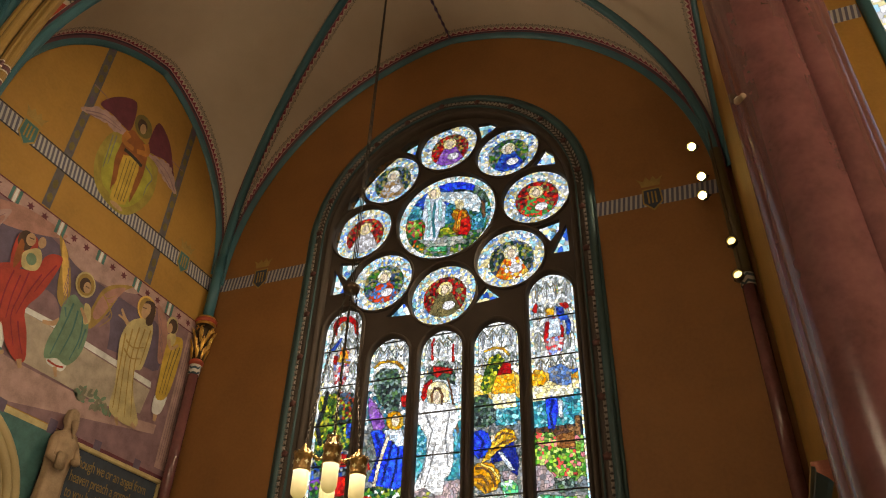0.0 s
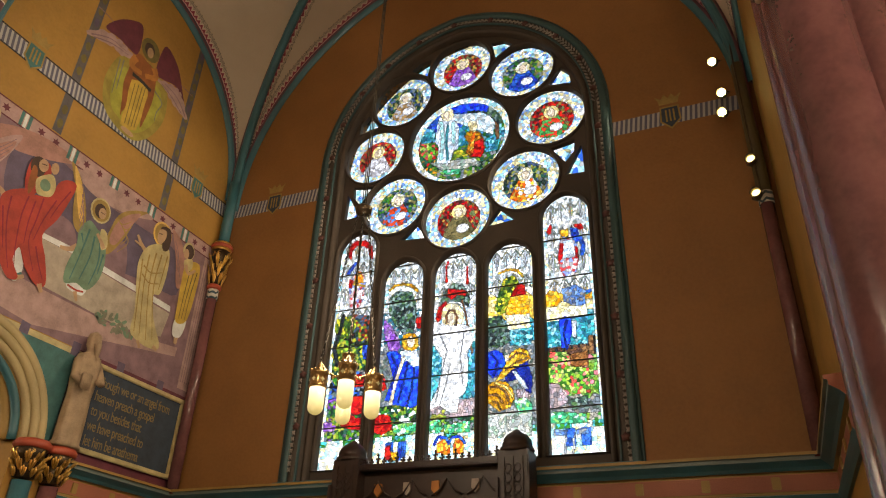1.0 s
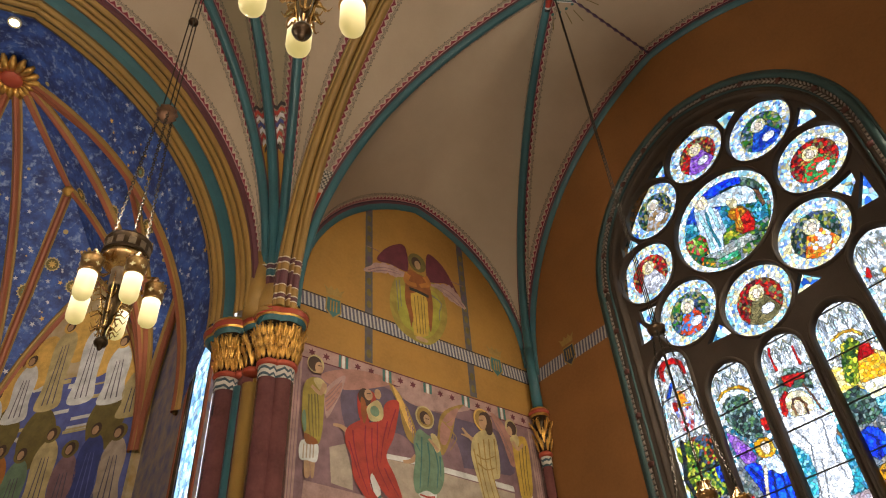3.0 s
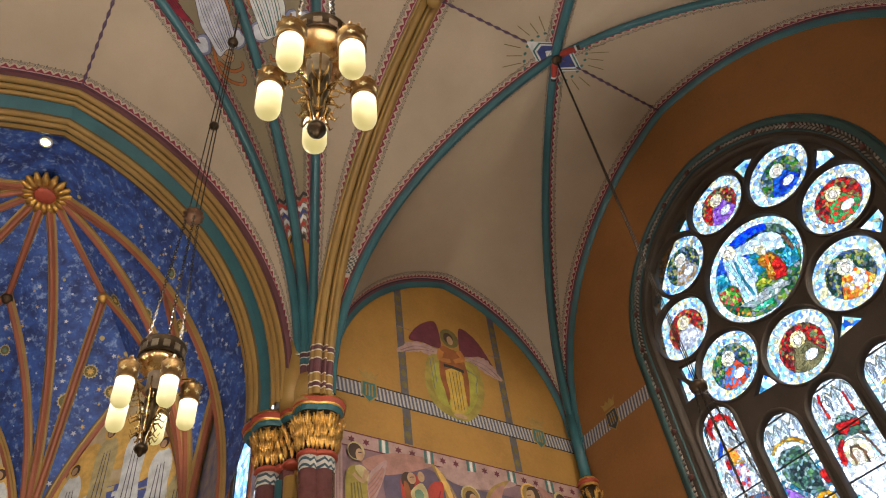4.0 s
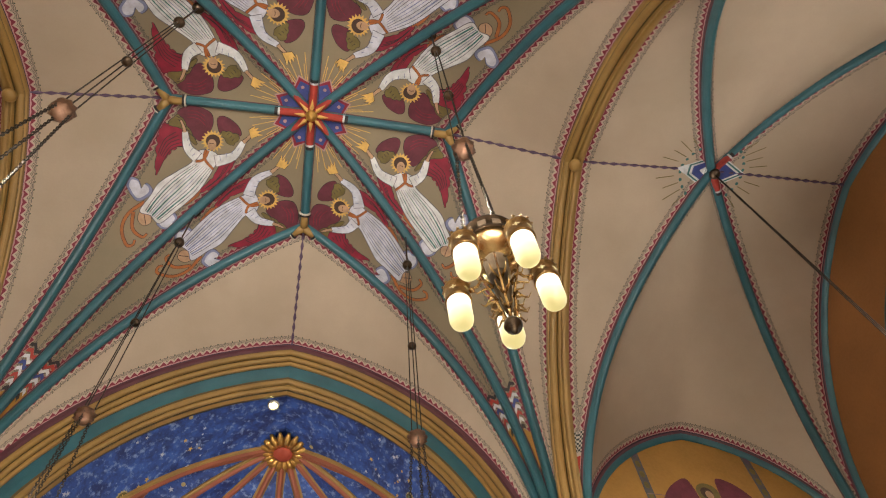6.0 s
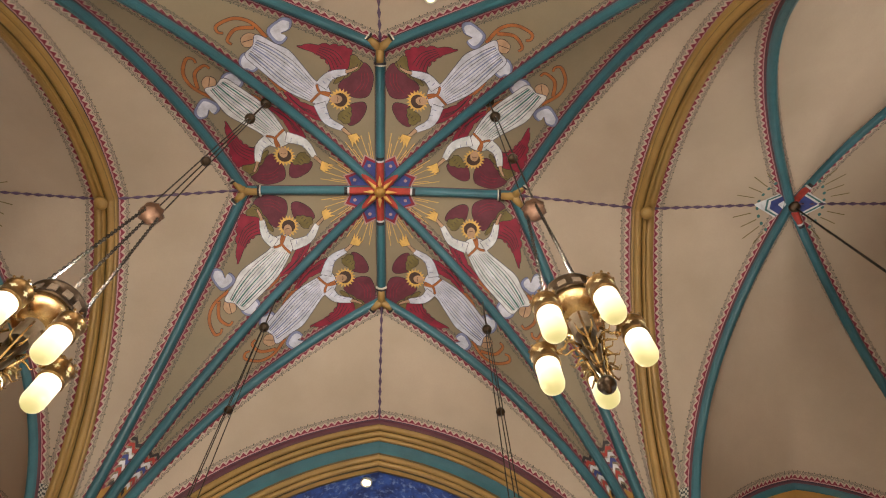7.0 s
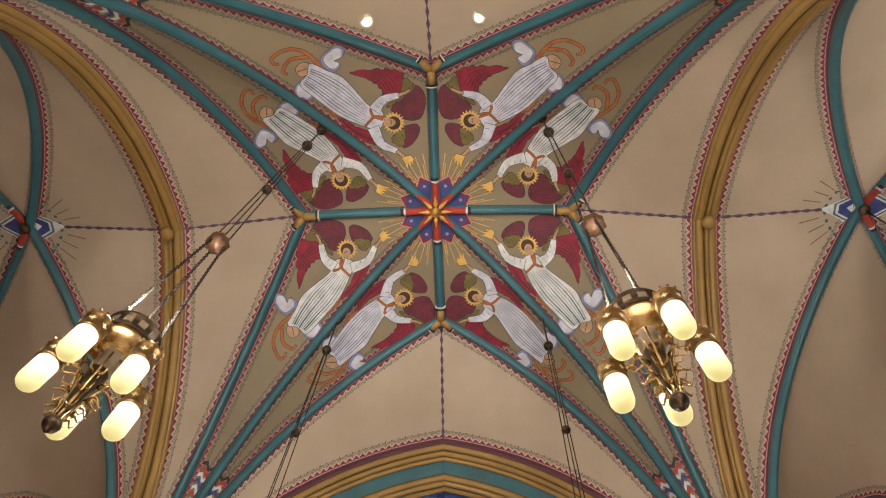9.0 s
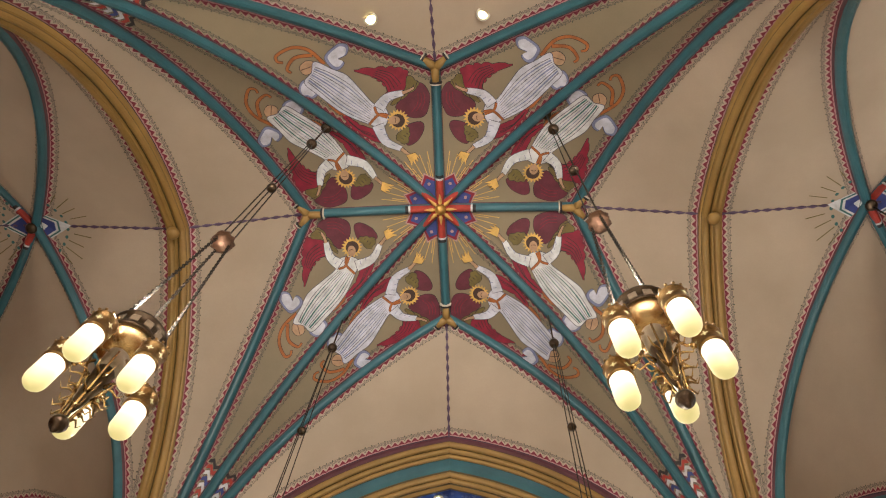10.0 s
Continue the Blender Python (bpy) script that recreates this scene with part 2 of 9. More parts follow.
def lathe(bm, prof, n=24, centre=(0, 0, 0), wobble=None, mi=None):
    """Turn a profile of (radius, z) about a vertical axis. wobble: radius factor by angle."""
    rings = []
    cx, cy, cz = centre
    for r, z in prof:
        ring = []
        for i in range(n):
            a = 2 * math.pi * i / n
            k = r * (wobble(a) if wobble else 1.0)
            ring.append(bm.verts.new((cx + k * math.cos(a), cy + k * math.sin(a), cz + z)))
        rings.append(ring)
    for j in range(len(rings) - 1):
        for i in range(n):
            f = bm.faces.new((rings[j][i], rings[j][(i + 1) % n], rings[j + 1][(i + 1) % n], rings[j + 1][i]))
            f.smooth = True
            if mi is not None:
                f.material_index = mi[j] if isinstance(mi, (list, tuple)) else mi
    for ring, flip in ((rings[0], True), (rings[-1], False)):
        f = bm.faces.new(list(reversed(ring)) if flip else ring)
        if mi is not None:
            f.material_index = (mi[0] if flip else mi[-1]) if isinstance(mi, (list, tuple)) else mi
    return bm


def tube(bm, pts, r, n=8):
    pts = [Vector(p) for p in pts]
    rings = []
    for i, p in enumerate(pts):
        t = (pts[min(i + 1, len(pts) - 1)] - pts[max(i - 1, 0)]).normalized()
        a = t.orthogonal().normalized() if i == 0 else (a - t * a.dot(t)).normalized()
        b = t.cross(a)
        k = r(i / (len(pts) - 1)) if callable(r) else r
        rings.append([bm.verts.new(p + (a * math.cos(2 * math.pi * j / n) + b * math.sin(2 * math.pi * j / n)) * k) for j in range(n)])
    for i in range(len(rings) - 1):
        for j in range(n):
            bm.faces.new((rings[i][j], rings[i][(j + 1) % n], rings[i + 1][(j + 1) % n], rings[i + 1][j])).smooth = True
    bm.faces.new(list(reversed(rings[0])))
    bm.faces.new(rings[-1])
    return bm


def sweep(name, path, profile, mats, index, side=None, inward=None, parent=None, closed=False):
    """Sweep a moulding along a path in a plane. Profile points are (sideways, inwards); index gives each strip's material."""
    path = [Vector(p) for p in path]
    n, k = len(path), len(profile)
    verts, faces, mi = [], [], []
    for i, p in enumerate(path):
        t = (path[min(i + 1, n - 1)] - path[max(i - 1, 0)])
        s = Vector(side)
        inn = s.cross(t).normalized()
        if inn.dot((Vector(inward) - p)) < 0:
            inn = -inn
        for a, b in profile:
            verts.append(p + s * a + inn * b)
    for i in range(n - 1):
        for j in range(k - 1):
            faces.append((i * k + j, i * k + j + 1, (i + 1) * k + j + 1, (i + 1) * k + j))
            mi.append(index[j])
    return mesh_ob(name, verts, faces, mats, parent, smooth=False, index=mi)


# ---- vault geometry ----
XC, YC = -1.0, 5.77          # middle of the crossing
Z0 = 12.0                    # where the ribs begin to spread
BOSS_Z, STAR_Z, ARCH_Z, BAY_Z = 19.6, 19.45, 18.45, 18.9
EAST, WEST, NORTH, SOUTH = 5.5, -7.5, 12.15, -0.62
STEPS = 28


def arc(p0, p1, z0, z1, n=STEPS, power=2.0, sag=0.0):
    """Rib line from the springer p0 (plan) up to p1: a pointed circular arc where it is steep, else a quarter ellipse."""
    L = math.hypot(p1[0] - p0[0], p1[1] - p0[1])
    H = z1 - z0
    pts = []
    if H >= L:
        R = (L * L + H * H) / (2 * L)
        end = math.atan2(H, R - L)
        for i in range(n + 1):
            a = end * i / n
            x, z = R - R * math.cos(a), R * math.sin(a)
            pts.append((x / L, z))
    else:
        for i in range(n + 1):
            a = math.pi / 2 * i / n
            pts.append((1 - math.cos(a) ** (2 / power), H * math.sin(a) ** (2 / power)))
    return [Vector((p0[0] + (p1[0] - p0[0]) * s, p0[1] + (p1[1] - p0[1]) * s, z0 + z - sag * max(0.0, math.sin(math.pi * s)) ** 0.8)) for s, z in pts]


def web(name, a, b, mat, nv=12, bulge=0.0, off=0.0):
    """Ruled web between two ribs; off is how much wider than a rib the moulding along a is."""
    verts, uvs, faces = [], [], []
    u = 0.0
    for i in range(len(a)):
        if i:
            u += ((a[i] - a[i - 1]).length + (b[i] - b[i - 1]).length) / 2
        w = (a[i] - b[i]).length
        for j in range(nv + 1):
            s = j / nv
            p = a[i].lerp(b[i], s)
            p.z += bulge * 4 * s * (1 - s) * (i / (len(a) - 1))
            verts.append(p)
            uvs.append((u, min(s * w - off, (1 - s) * w), w - off))
    k = nv + 1
    for i in range(len(a) - 1):
        for j in range(nv):
            faces.append((i * k + j, (i + 1) * k + j, (i + 1) * k + j + 1, i * k + j + 1))
    return verts, faces, uvs


class Shell:
    def __init__(self):
        self.v, self.f, self.uv, self.mi = [], [], [], []

    def add(self, piece, mi):
        v, f, uv = piece
        o = len(self.v)
        self.v += v
        self.f += [tuple(i + o for i in q) for q in f]
        self.uv += uv
        self.mi += [mi] * len(f)

    def done(self, name, mats, joined=False):
        ob = mesh_ob(name, self.v, self.f, mats, None, True, self.mi, self.uv)
        if not joined:
            return ob
        bm = bmesh.new()
        bm.from_mesh(ob.data)
        bmesh.ops.remove_doubles(bm, verts=bm.verts[:], dist=0.002)
        bm.to_mesh(ob.data)
        bm.free()
        return ob


TEAL_RIB = [(-0.17, -0.03), (-0.17, 0.03), (-0.155, 0.045), (-0.14, 0.10), (-0.09, 0.155), (-0.04, 0.185), (0.04, 0.185), (0.09, 0.155), (0.14, 0.10), (0.155, 0.045), (0.17, 0.03), (0.17, -0.03)]
TEAL_RIB = [(a * 0.74, b * 0.92) for a, b in TEAL_RIB]
TEAL_INDEX = [1, 1, 0, 0, 0, 0, 0, 0, 0, 1, 1]


def roll(c, r, n=6):
    return [(c - r * math.cos(math.pi * i / n), r * math.sin(math.pi * i / n)) for i in range(n + 1)]


OCHRE_ARCH = [(-0.27, -0.05), (-0.27, 0.05), (-0.23, 0.07)] + [(x, 0.08 + y * 0.9) for x, y in roll(-0.135, 0.09)] + [(-0.035, 0.13), (-0.02, 0.20), (0.02, 0.20), (0.035, 0.13)] + [(x, 0.08 + y * 0.9) for x, y in roll(0.135, 0.09)] + [(0.23, 0.07), (0.27, 0.05), (0.27, -0.05)]
OCHRE_INDEX = [0, 0, 1] + [0] * 6 + [1, 0, 0, 0, 1] + [0] * 6 + [1, 0, 0]
RIB_MATS = [M["teal"], M["maroon"]]
ARCH_MATS = [M["ochre"], M["olive"], M["maroon"]]


def rib_between(name, pts, label="teal-painted stone vault rib with maroon edges"):
    d = pts[-1] - pts[0]
    pts = [Vector((pts[0].x, pts[0].y, 10.8)), Vector((pts[0].x, pts[0].y, 11.6))] + pts if 11 < pts[0].z < 13 else pts
    side = Vector((-d.y, d.x, 0)).normalized()
    mid = Vector((pts[-1].x, pts[-1].y, 0))
    ob = sweep(name, pts, TEAL_RIB, RIB_MATS, TEAL_INDEX, side, mid)
    return structure(ob, label, "vault rib")


shell = Shell()
side_shell = Shell()
corner_plan = {}
SPRING = 6.17
ARCH_HALF, ARCH_FOOT = 5.9, 10.75
for sx in (1, -1):
    for sy in (1, -1):
        ax = EAST if sx > 0 else WEST
        ay = NORTH if sy > 0 else SOUTH
        side_pt = (ax, YC + sy * SPRING)         # springer of the arch across the transept mouth
        front_pt = (XC + sx * SPRING, ay)        # springer of the arch across apse or nave
        mid_pt = ((ax + front_pt[0]) / 2 - sx * 0.05, (ay + side_pt[1]) / 2 - sy * 0.05)
        t_side = (mid_pt[0] + sx * 0.10, mid_pt[1] - sy * 0.08)
        t_front = (mid_pt[0] - sx * 0.08, mid_pt[1] + sy * 0.10)
        star_side = (XC + sx * 3.41, YC + 0.02)
        star_front = (XC + 0.03, 8.83 if sy > 0 else 2.20)
        arch_side = arc((ax, YC + sy * ARCH_HALF), (ax, YC), ARCH_FOOT, ARCH_Z)
        arch_front = arc((XC + sx * 6.0, ay), (XC, ay), ARCH_FOOT, ARCH_Z)
        tier_side = arc(t_side, star_side, 11.3, STAR_Z)
        tier_front = arc(t_front, star_front, 11.3, STAR_Z)
        diag = arc(mid_pt, (XC, YC), 11.3, BOSS_Z)
        shell.add(web("", arch_side, tier_side, None, off=0.13), 0)
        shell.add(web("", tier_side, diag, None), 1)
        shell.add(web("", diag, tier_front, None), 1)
        shell.add(web("", tier_front, arch_front, None), 0)
        for pts in (tier_side, tier_front, diag):
            rib_between("vault_rib", pts)
        corner_plan[(sx, sy)] = mid_pt

# transept bays, east one with the great window, west one its mirror image
WALL_X, MURAL_Y, BACK_Y = 13.42, 12.45, -0.92
BAY_X = 9.35
for sx in (1, -1):
    fx = lambda x: x if sx > 0 else 2 * XC - x
    ax = EAST if sx > 0 else WEST
    for sy in (1, -1):
        wy = MURAL_Y if sy > 0 else BACK_Y
        boss = (fx(BAY_X), 5.72)
        pier = (ax + sx * 0.22, YC + sy * (SPRING - 0.2))
        corner = (fx(13.25), wy - sy * 0.2)
        arch_side = arc((ax, YC + sy * ARCH_HALF), (ax, YC), ARCH_FOOT, ARCH_Z)
        diag_in = arc(pier, boss, 10.8, BAY_Z, sag=0.28)
        diag_out = arc(corner, boss, Z0 + 0.5, BAY_Z)
        wall_arch = arc((fx(WALL_X), wy - sy * 0.15), (fx(WALL_X), 5.74), Z0 - 0.2, 19.2)
        lun_x = fx(9.65)
        lun_in = arc((fx(6.0), wy), (lun_x, wy), Z0 - 0.2, 16.4)
        lun_out = arc((fx(13.35), wy), (lun_x, wy), Z0 + 0.1, 16.4)
        shell.add(web("", arch_side, diag_in, None, off=0.13), 0)
        side_shell.add(web("", diag_in, lun_in, None), 0)
        side_shell.add(web("", lun_out, diag_out, None), 0)
        shell.add(web("", diag_out, wall_arch, None), 0)
        rib_between("vault_rib", diag_in)
        rib_between("vault_rib", diag_out)
        for pts, side, inw in ((lun_in, (0, 1, 0), (lun_x, wy, 0)), (lun_out, (0, 1, 0), (lun_x, wy, 0)), (wall_arch, (1, 0, 0), (fx(WALL_X), 5.74, 0))):
            structure(sweep("wall_rib", pts, TEAL_RIB, RIB_MATS, TEAL_INDEX, side, inw), "teal-painted wall rib along the plaster vault", "wall rib")
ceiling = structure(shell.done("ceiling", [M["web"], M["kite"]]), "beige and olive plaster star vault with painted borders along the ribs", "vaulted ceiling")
structure(side_shell.done("transept_ceiling", [M["web"]], True), "beige plaster transept vault with painted borders along the ribs", "vaulted ceiling")

for ax in (EAST, WEST):
    pts = arc((ax, YC + ARCH_HALF), (ax, YC), ARCH_FOOT, ARCH_Z)
    pts2 = arc((ax, YC - ARCH_HALF), (ax, YC), ARCH_FOOT, ARCH_Z)
    structure(sweep("transverse_arch", pts + pts2[::-1][1:], OCHRE_ARCH, ARCH_MATS, OCHRE_INDEX, (1, 0, 0), (ax, YC, Z0 - 3)), "ochre moulded transverse arch with olive grooves", "arch")


def rope(a, b, n=60):
    """Wavy purple ridge moulding between two crowns."""
    a, b = Vector(a), Vector(b)
    n = max(8, int((b - a).length / 0.07))
    bm = tube(bmesh.new(), [a.lerp(b, i / n) for i in range(n + 1)], lambda s: 0.03 + 0.018 * math.cos(s * n * 1.57), 6)
    structure(part("ridge_moulding", bm, M["ridge"], None, smooth=True), "thin purple beaded ridge line of the vault", "ridge moulding")


M["ridge"] = painted("purple_ridge_paint", (0.10, 0.06, 0.12), 0.8, 0.5)
STAR = {(1, 0): (XC + 3.41, YC + 0.02), (-1, 0): (XC - 3.41, YC + 0.02), (0, 1): (XC + 0.03, 8.83), (0, -1): (XC + 0.03, 2.20)}
ARCH_TOP = {(1, 0): (EAST, YC), (-1, 0): (WEST, YC), (0, 1): (XC, NORTH), (0, -1): (XC, SOUTH)}
for k, (x, y) in STAR.items():
    s3, b3 = Vector((x, y, STAR_Z)), Vector((XC, YC, BOSS_Z))
    rib_between("ridge_rib", [b3.lerp(s3, i / 10) for i in range(11)], "teal-painted ridge rib of the star vault")
    rope((x, y, STAR_Z - 0.01), (*ARCH_TOP[k], ARCH_Z - 0.01))
    bm = bmesh.new()
    d = (s3 - b3).normalized()
    side = Vector((-d.y, d.x, 0))
    for way in (-d, (d * 0.62 + side * 0.8), (d * 0.62 - side * 0.8)):
        tube(bm, [s3 + Vector((0, 0, -0.15)), s3 + way * 0.2 + Vector((0, 0, -0.155)), s3 + way * 0.33 + Vector((0, 0, -0.15))], lambda q: 0.105 - 0.02 * q, 10)
    joint = structure(part("rib_joint", bm, M["ochre"], None, smooth=True), "ochre three-armed joint of the vault ribs", "rib joint")
    for way in (-d, (d * 0.62 + side * 0.8), (d * 0.62 - side * 0.8)):
        for q0, q1, key in ((0.33, 0.38, "black_band"), (0.38, 0.41, "white")):
            band_bm = tube(bmesh.new(), [s3 + way * q0 + Vector((0, 0, -0.085)), s3 + way * q1 + Vector((0, 0, -0.085))], 0.152, 14)
            part("joint_band", band_bm, M[key], joint)
for sx in (1, -1):
    fx = lambda x: x if sx > 0 else 2 * XC - x
    rope((fx(EAST), YC, ARCH_Z - 0.01), (fx(BAY_X), 5.72, BAY_Z - 0.01))
    rope((fx(BAY_X), 5.72, BAY_Z - 0.01), (fx(WALL_X), 5.74, 19.18))
    bm = lathe(bmesh.new(), [(0.11, -0.08), (0.15, -0.02), (0.16, 0.05), (0.10, 0.1)], 20, (fx(EAST) , YC, ARCH_Z - 0.34))
    structure(part("arch_stud", bm, M["ochre"], None, smooth=True), "round ochre stud at the crown of the arch", "boss")

# ---- great arches over apse and nave ----
def deep_arch(ay, sy, label):
    """Stepped arch: ochre mouldings, a teal hollow, ochre mouldings again, each order further in."""
    inner = (XC, ay, 0)
    half = [arc((XC + sx * 6.0, ay), (XC, ay), ARCH_FOOT, ARCH_Z) for sx in (1, -1)]
    path = half[0] + half[1][::-1][1:]
    prof, idx = [(-0.12, -0.05), (-0.12, 0.06), (-0.05, 0.08)], [2, 2]
    def add_roll(c, d, r, m):
        p = [(c - r * math.cos(math.pi * i / 6), d + r * math.sin(math.pi * i / 6)) for i in range(7)]
        idx.append(1)
        prof.extend(p)
        idx.extend([m] * 6)
    add_roll(0.04, 0.09, 0.085, 0)
    add_roll(0.20, 0.15, 0.075, 0)
    add_roll(0.34, 0.20, 0.065, 0)
    prof.extend([(0.42, 0.22), (0.50, 0.25), (0.60, 0.29), (0.70, 0.35)])
    idx.extend([1, 3, 3, 3])
    add_roll(0.80, 0.40, 0.08, 0)
    add_roll(0.95, 0.45, 0.075, 0)
    prof.extend([(1.06, 0.50), (1.18, 0.50), (1.30, 0.42)])
    idx.extend([1, 0, 1])
    ob = sweep("great_arch", path, prof, [M["ochre"], M["olive"], M["maroon"], M["teal"]], idx, (0, sy, 0), (XC, ay, Z0 - 3))
    return structure(ob, label, "arch")


deep_arch(NORTH, 1, "ochre and teal stepped arch before the blue apse")
deep_arch(SOUTH, -1, "ochre and teal stepped arch before the nave")

# ---- apse ----
AX, AY, AR, AZ = -1.0, 15.7, 5.6, 18.5
APSE_SPRING = 9.4


def apse_pt(deg, r):
    return (AX + r * math.cos(radians(deg)), AY + r * math.sin(radians(deg)))


def blue_mat():
    m, nt, b, coord = start_mat("blue_starry_plaster", 0.6)
    n1 = ramp(nt, tex(nt, "ShaderNodeTexNoise", 2.2, coord, 5.0, 0.7), 0.38, 0.66)
    c = mix_node(nt, n1, (0.010, 0.026, 0.13), (0.040, 0.11, 0.42))
    n2 = ramp(nt, tex(nt, "ShaderNodeTexNoise", 6.0, coord, 4.0, 0.65), 0.54, 0.68)
    c = mix_node(nt, mult(nt, n2, 0.75), c, (0.26, 0.36, 0.62))
    for scale, col, lim in ((1.7, (0.40, 0.46, 0.60), 0.035), (1.1, (0.42, 0.33, 0.13), 0.07)):
        vo = nt.nodes.new("ShaderNodeTexVoronoi")
        vo.inputs["Scale"].default_value = scale
        nt.links.new(coord, vo.inputs["Vector"])
        c = mix_node(nt, math_node(nt, 'LESS_THAN', vo.outputs["Distance"], lim * scale), c, col)
    nt.links.new(c, b.inputs["Base Color"])
    bumped(nt, b, n1, 0.1)
    return m


M["blue_vault"] = blue_mat()
M["rib_red"] = painted("terracotta_rib_paint", (0.30, 0.09, 0.045), 0.75, 0.5)
RED_RIB = [(-0.13, -0.03), (-0.13, 0.03), (-0.09, 0.05), (-0.08, 0.09), (-0.03, 0.15), (0.03, 0.15), (0.08, 0.09), (0.09, 0.05), (0.13, 0.03), (0.13, -0.03)]
RED_INDEX = [1, 1, 1, 0, 0, 0, 1, 1, 1]
apse_shell = Shell()


def red_rib(pts):
    d = pts[-1] - pts[0]
    side = Vector((-d.y, d.x, 0)).normalized()
    ob = sweep("apse_rib", pts, RED_RIB, [M["rib_red"], M["ochre"]], RED_INDEX, side, (pts[-1].x, pts[-1].y, 0))
    structure(ob, "terracotta apse vault rib with gilded fillets", "vault rib")


CORNERS = [(4.62, 14.6), apse_pt(12, AR), apse_pt(64, AR), apse_pt(116, AR), apse_pt(168, AR), (-6.62, 14.6)]
FORKS = [(2.2, 15.65), apse_pt(38, 2.95), apse_pt(90, 2.95), apse_pt(142, 2.95), (-4.2, 15.65)]
FORK_Z = 16.95
boss3 = Vector((AX, AY, AZ))
for i in range(len(CORNERS) - 1):
    fork, fork3 = FORKS[i], Vector((*FORKS[i], FORK_Z))
    c0, c1 = Vector(CORNERS[i]), Vector(CORNERS[i + 1])
    mid = (c0 + c1) / 2
    n2 = Vector((c1.y - c0.y, c0.x - c1.x)).normalized()
    crown = (mid.x, mid.y, 15.2 if 0 < i < 4 else 14.2)
    for v in (c0, c1):
        main = arc(v, (AX, AY), APSE_SPRING, AZ)
        tier = arc(v, fork, APSE_SPRING, FORK_Z)
        wall = arc(v, crown[:2], APSE_SPRING, crown[2])
        red_rib(tier)
        wob = sweep("apse_wall_rib", wall, RED_RIB, [M["rib_red"], M["ochre"]], RED_INDEX, (n2.x, n2.y, 0), (mid.x, mid.y, 0))
        structure(wob, "terracotta rib framing a painted apse wall", "wall rib")
        apse_shell.add(web("", main, tier, None, 8), 0)
        apse_shell.add(web("", tier, wall, None, 6), 0)
    red_rib([fork3.lerp(boss3, s / 8) for s in range(9)])
    bm = lathe(bmesh.new(), [(0.02, -0.34), (0.09, -0.30), (0.12, -0.22), (0.17, -0.2), (0.14, -0.1), (0.1, 0.0)], 14, fork3)
    structure(part("rib_knob", bm, M["gold"] if i != 2 else M["bronze"], None, smooth=True), "gilded knob where the apse ribs branch", "boss")
for v in CORNERS:
    red_rib(arc(v, (AX, AY), APSE_SPRING, AZ))
for v in (CORNERS[0], CORNERS[-1]):
    # strip of vault between the first rib and the great arch
    foot = (AX + (5.66 if v[0] > AX else -5.66), 13.40)
    edge = arc(foot, (AX, 13.40), ARCH_FOOT, 18.10)
    apse_shell.add(web("", arc(v, (AX, AY), APSE_SPRING, AZ), edge, None, 8), 0)
apse_vault = structure(apse_shell.done("apse_ceiling", [M["blue_vault"]]), "deep blue apse vault painted with stars and clouds", "vaulted ceiling")

# flower boss of the apse
flower = holder("apse_boss", (AX, AY, AZ - 0.30))
tagged(flower, "round gilded flower boss with a red heart", "ceiling boss")
part("heart", lathe(bmesh.new(), [(0.03, -0.16), (0.2, -0.14), (0.3, -0.06), (0.32, 0.05)], 20), M["red"], flower, "red rounded heart", True)
petal = bmesh.new()
tube(petal, [(0.28, 0, -0.02), (0.45, 0, -0.07), (0.62, 0, -0.04), (0.76, 0, 0.02)], lambda q: 0.03 + 0.075 * math.sin(math.pi * min(1, 0.15 + q * 0.8)), 8)
first = part("petal", petal, M["gold"], flower, "gilded petal", True)
for i in range(1, 18):
    ob = new("petal", first.data)
    ob.parent = flower
    ob.matrix_local = pose(0, 0, 0, 0, 0, 20 * i)

# ---- floor and walls ----
M["blue_wall"] = painted("blue_white_wall_paint", (0.10, 0.11, 0.26), 0.6, 0.6, scale=3.0, grain=8, tint=(0.34, 0.28, 0.20))
structure(box_part("floor", (-22, -16, -0.2), (20, 24, 0.0), M["floor"], None, 0.0), "pale stone church floor", "floor")


def slab(name, lo, hi, mat, label):
    return structure(box_part(name, lo, hi, mat, None, 0.0), label, "wall")


def wall_with_hole(name, axis, at, thick, outline, hole, mat, label, holes=()):
    """A wall in the plane axis=at, with an outline and openings given in (horizontal, z), extruded backwards by thick."""
    bm = bmesh.new()
    def put(p):
        return bm.verts.new((at, p[0], p[1]) if axis == 'x' else (p[0], at, p[1]))
    edges = []
    for loop in (outline, *([hole] if hole else []), *holes):
        vs = [put(p) for p in loop]
        edges += [bm.edges.new((vs[i], vs[(i + 1) % len(vs)])) for i in range(len(vs))]
    bmesh.ops.triangle_fill(bm, use_beauty=True, use_dissolve=False, edges=edges)
    r = bmesh.ops.extrude_face_region(bm, geom=bm.faces[:])
    d = Vector((thick, 0, 0)) if axis == 'x' else Vector((0, thick, 0))
    bmesh.ops.translate(bm, verts=[v for v in r["geom"] if isinstance(v, bmesh.types.BMVert)], vec=d)
    bmesh.ops.recalc_face_normals(bm, faces=bm.faces[:])
    return structure(part(name, bm, mat, None), label, "wall")


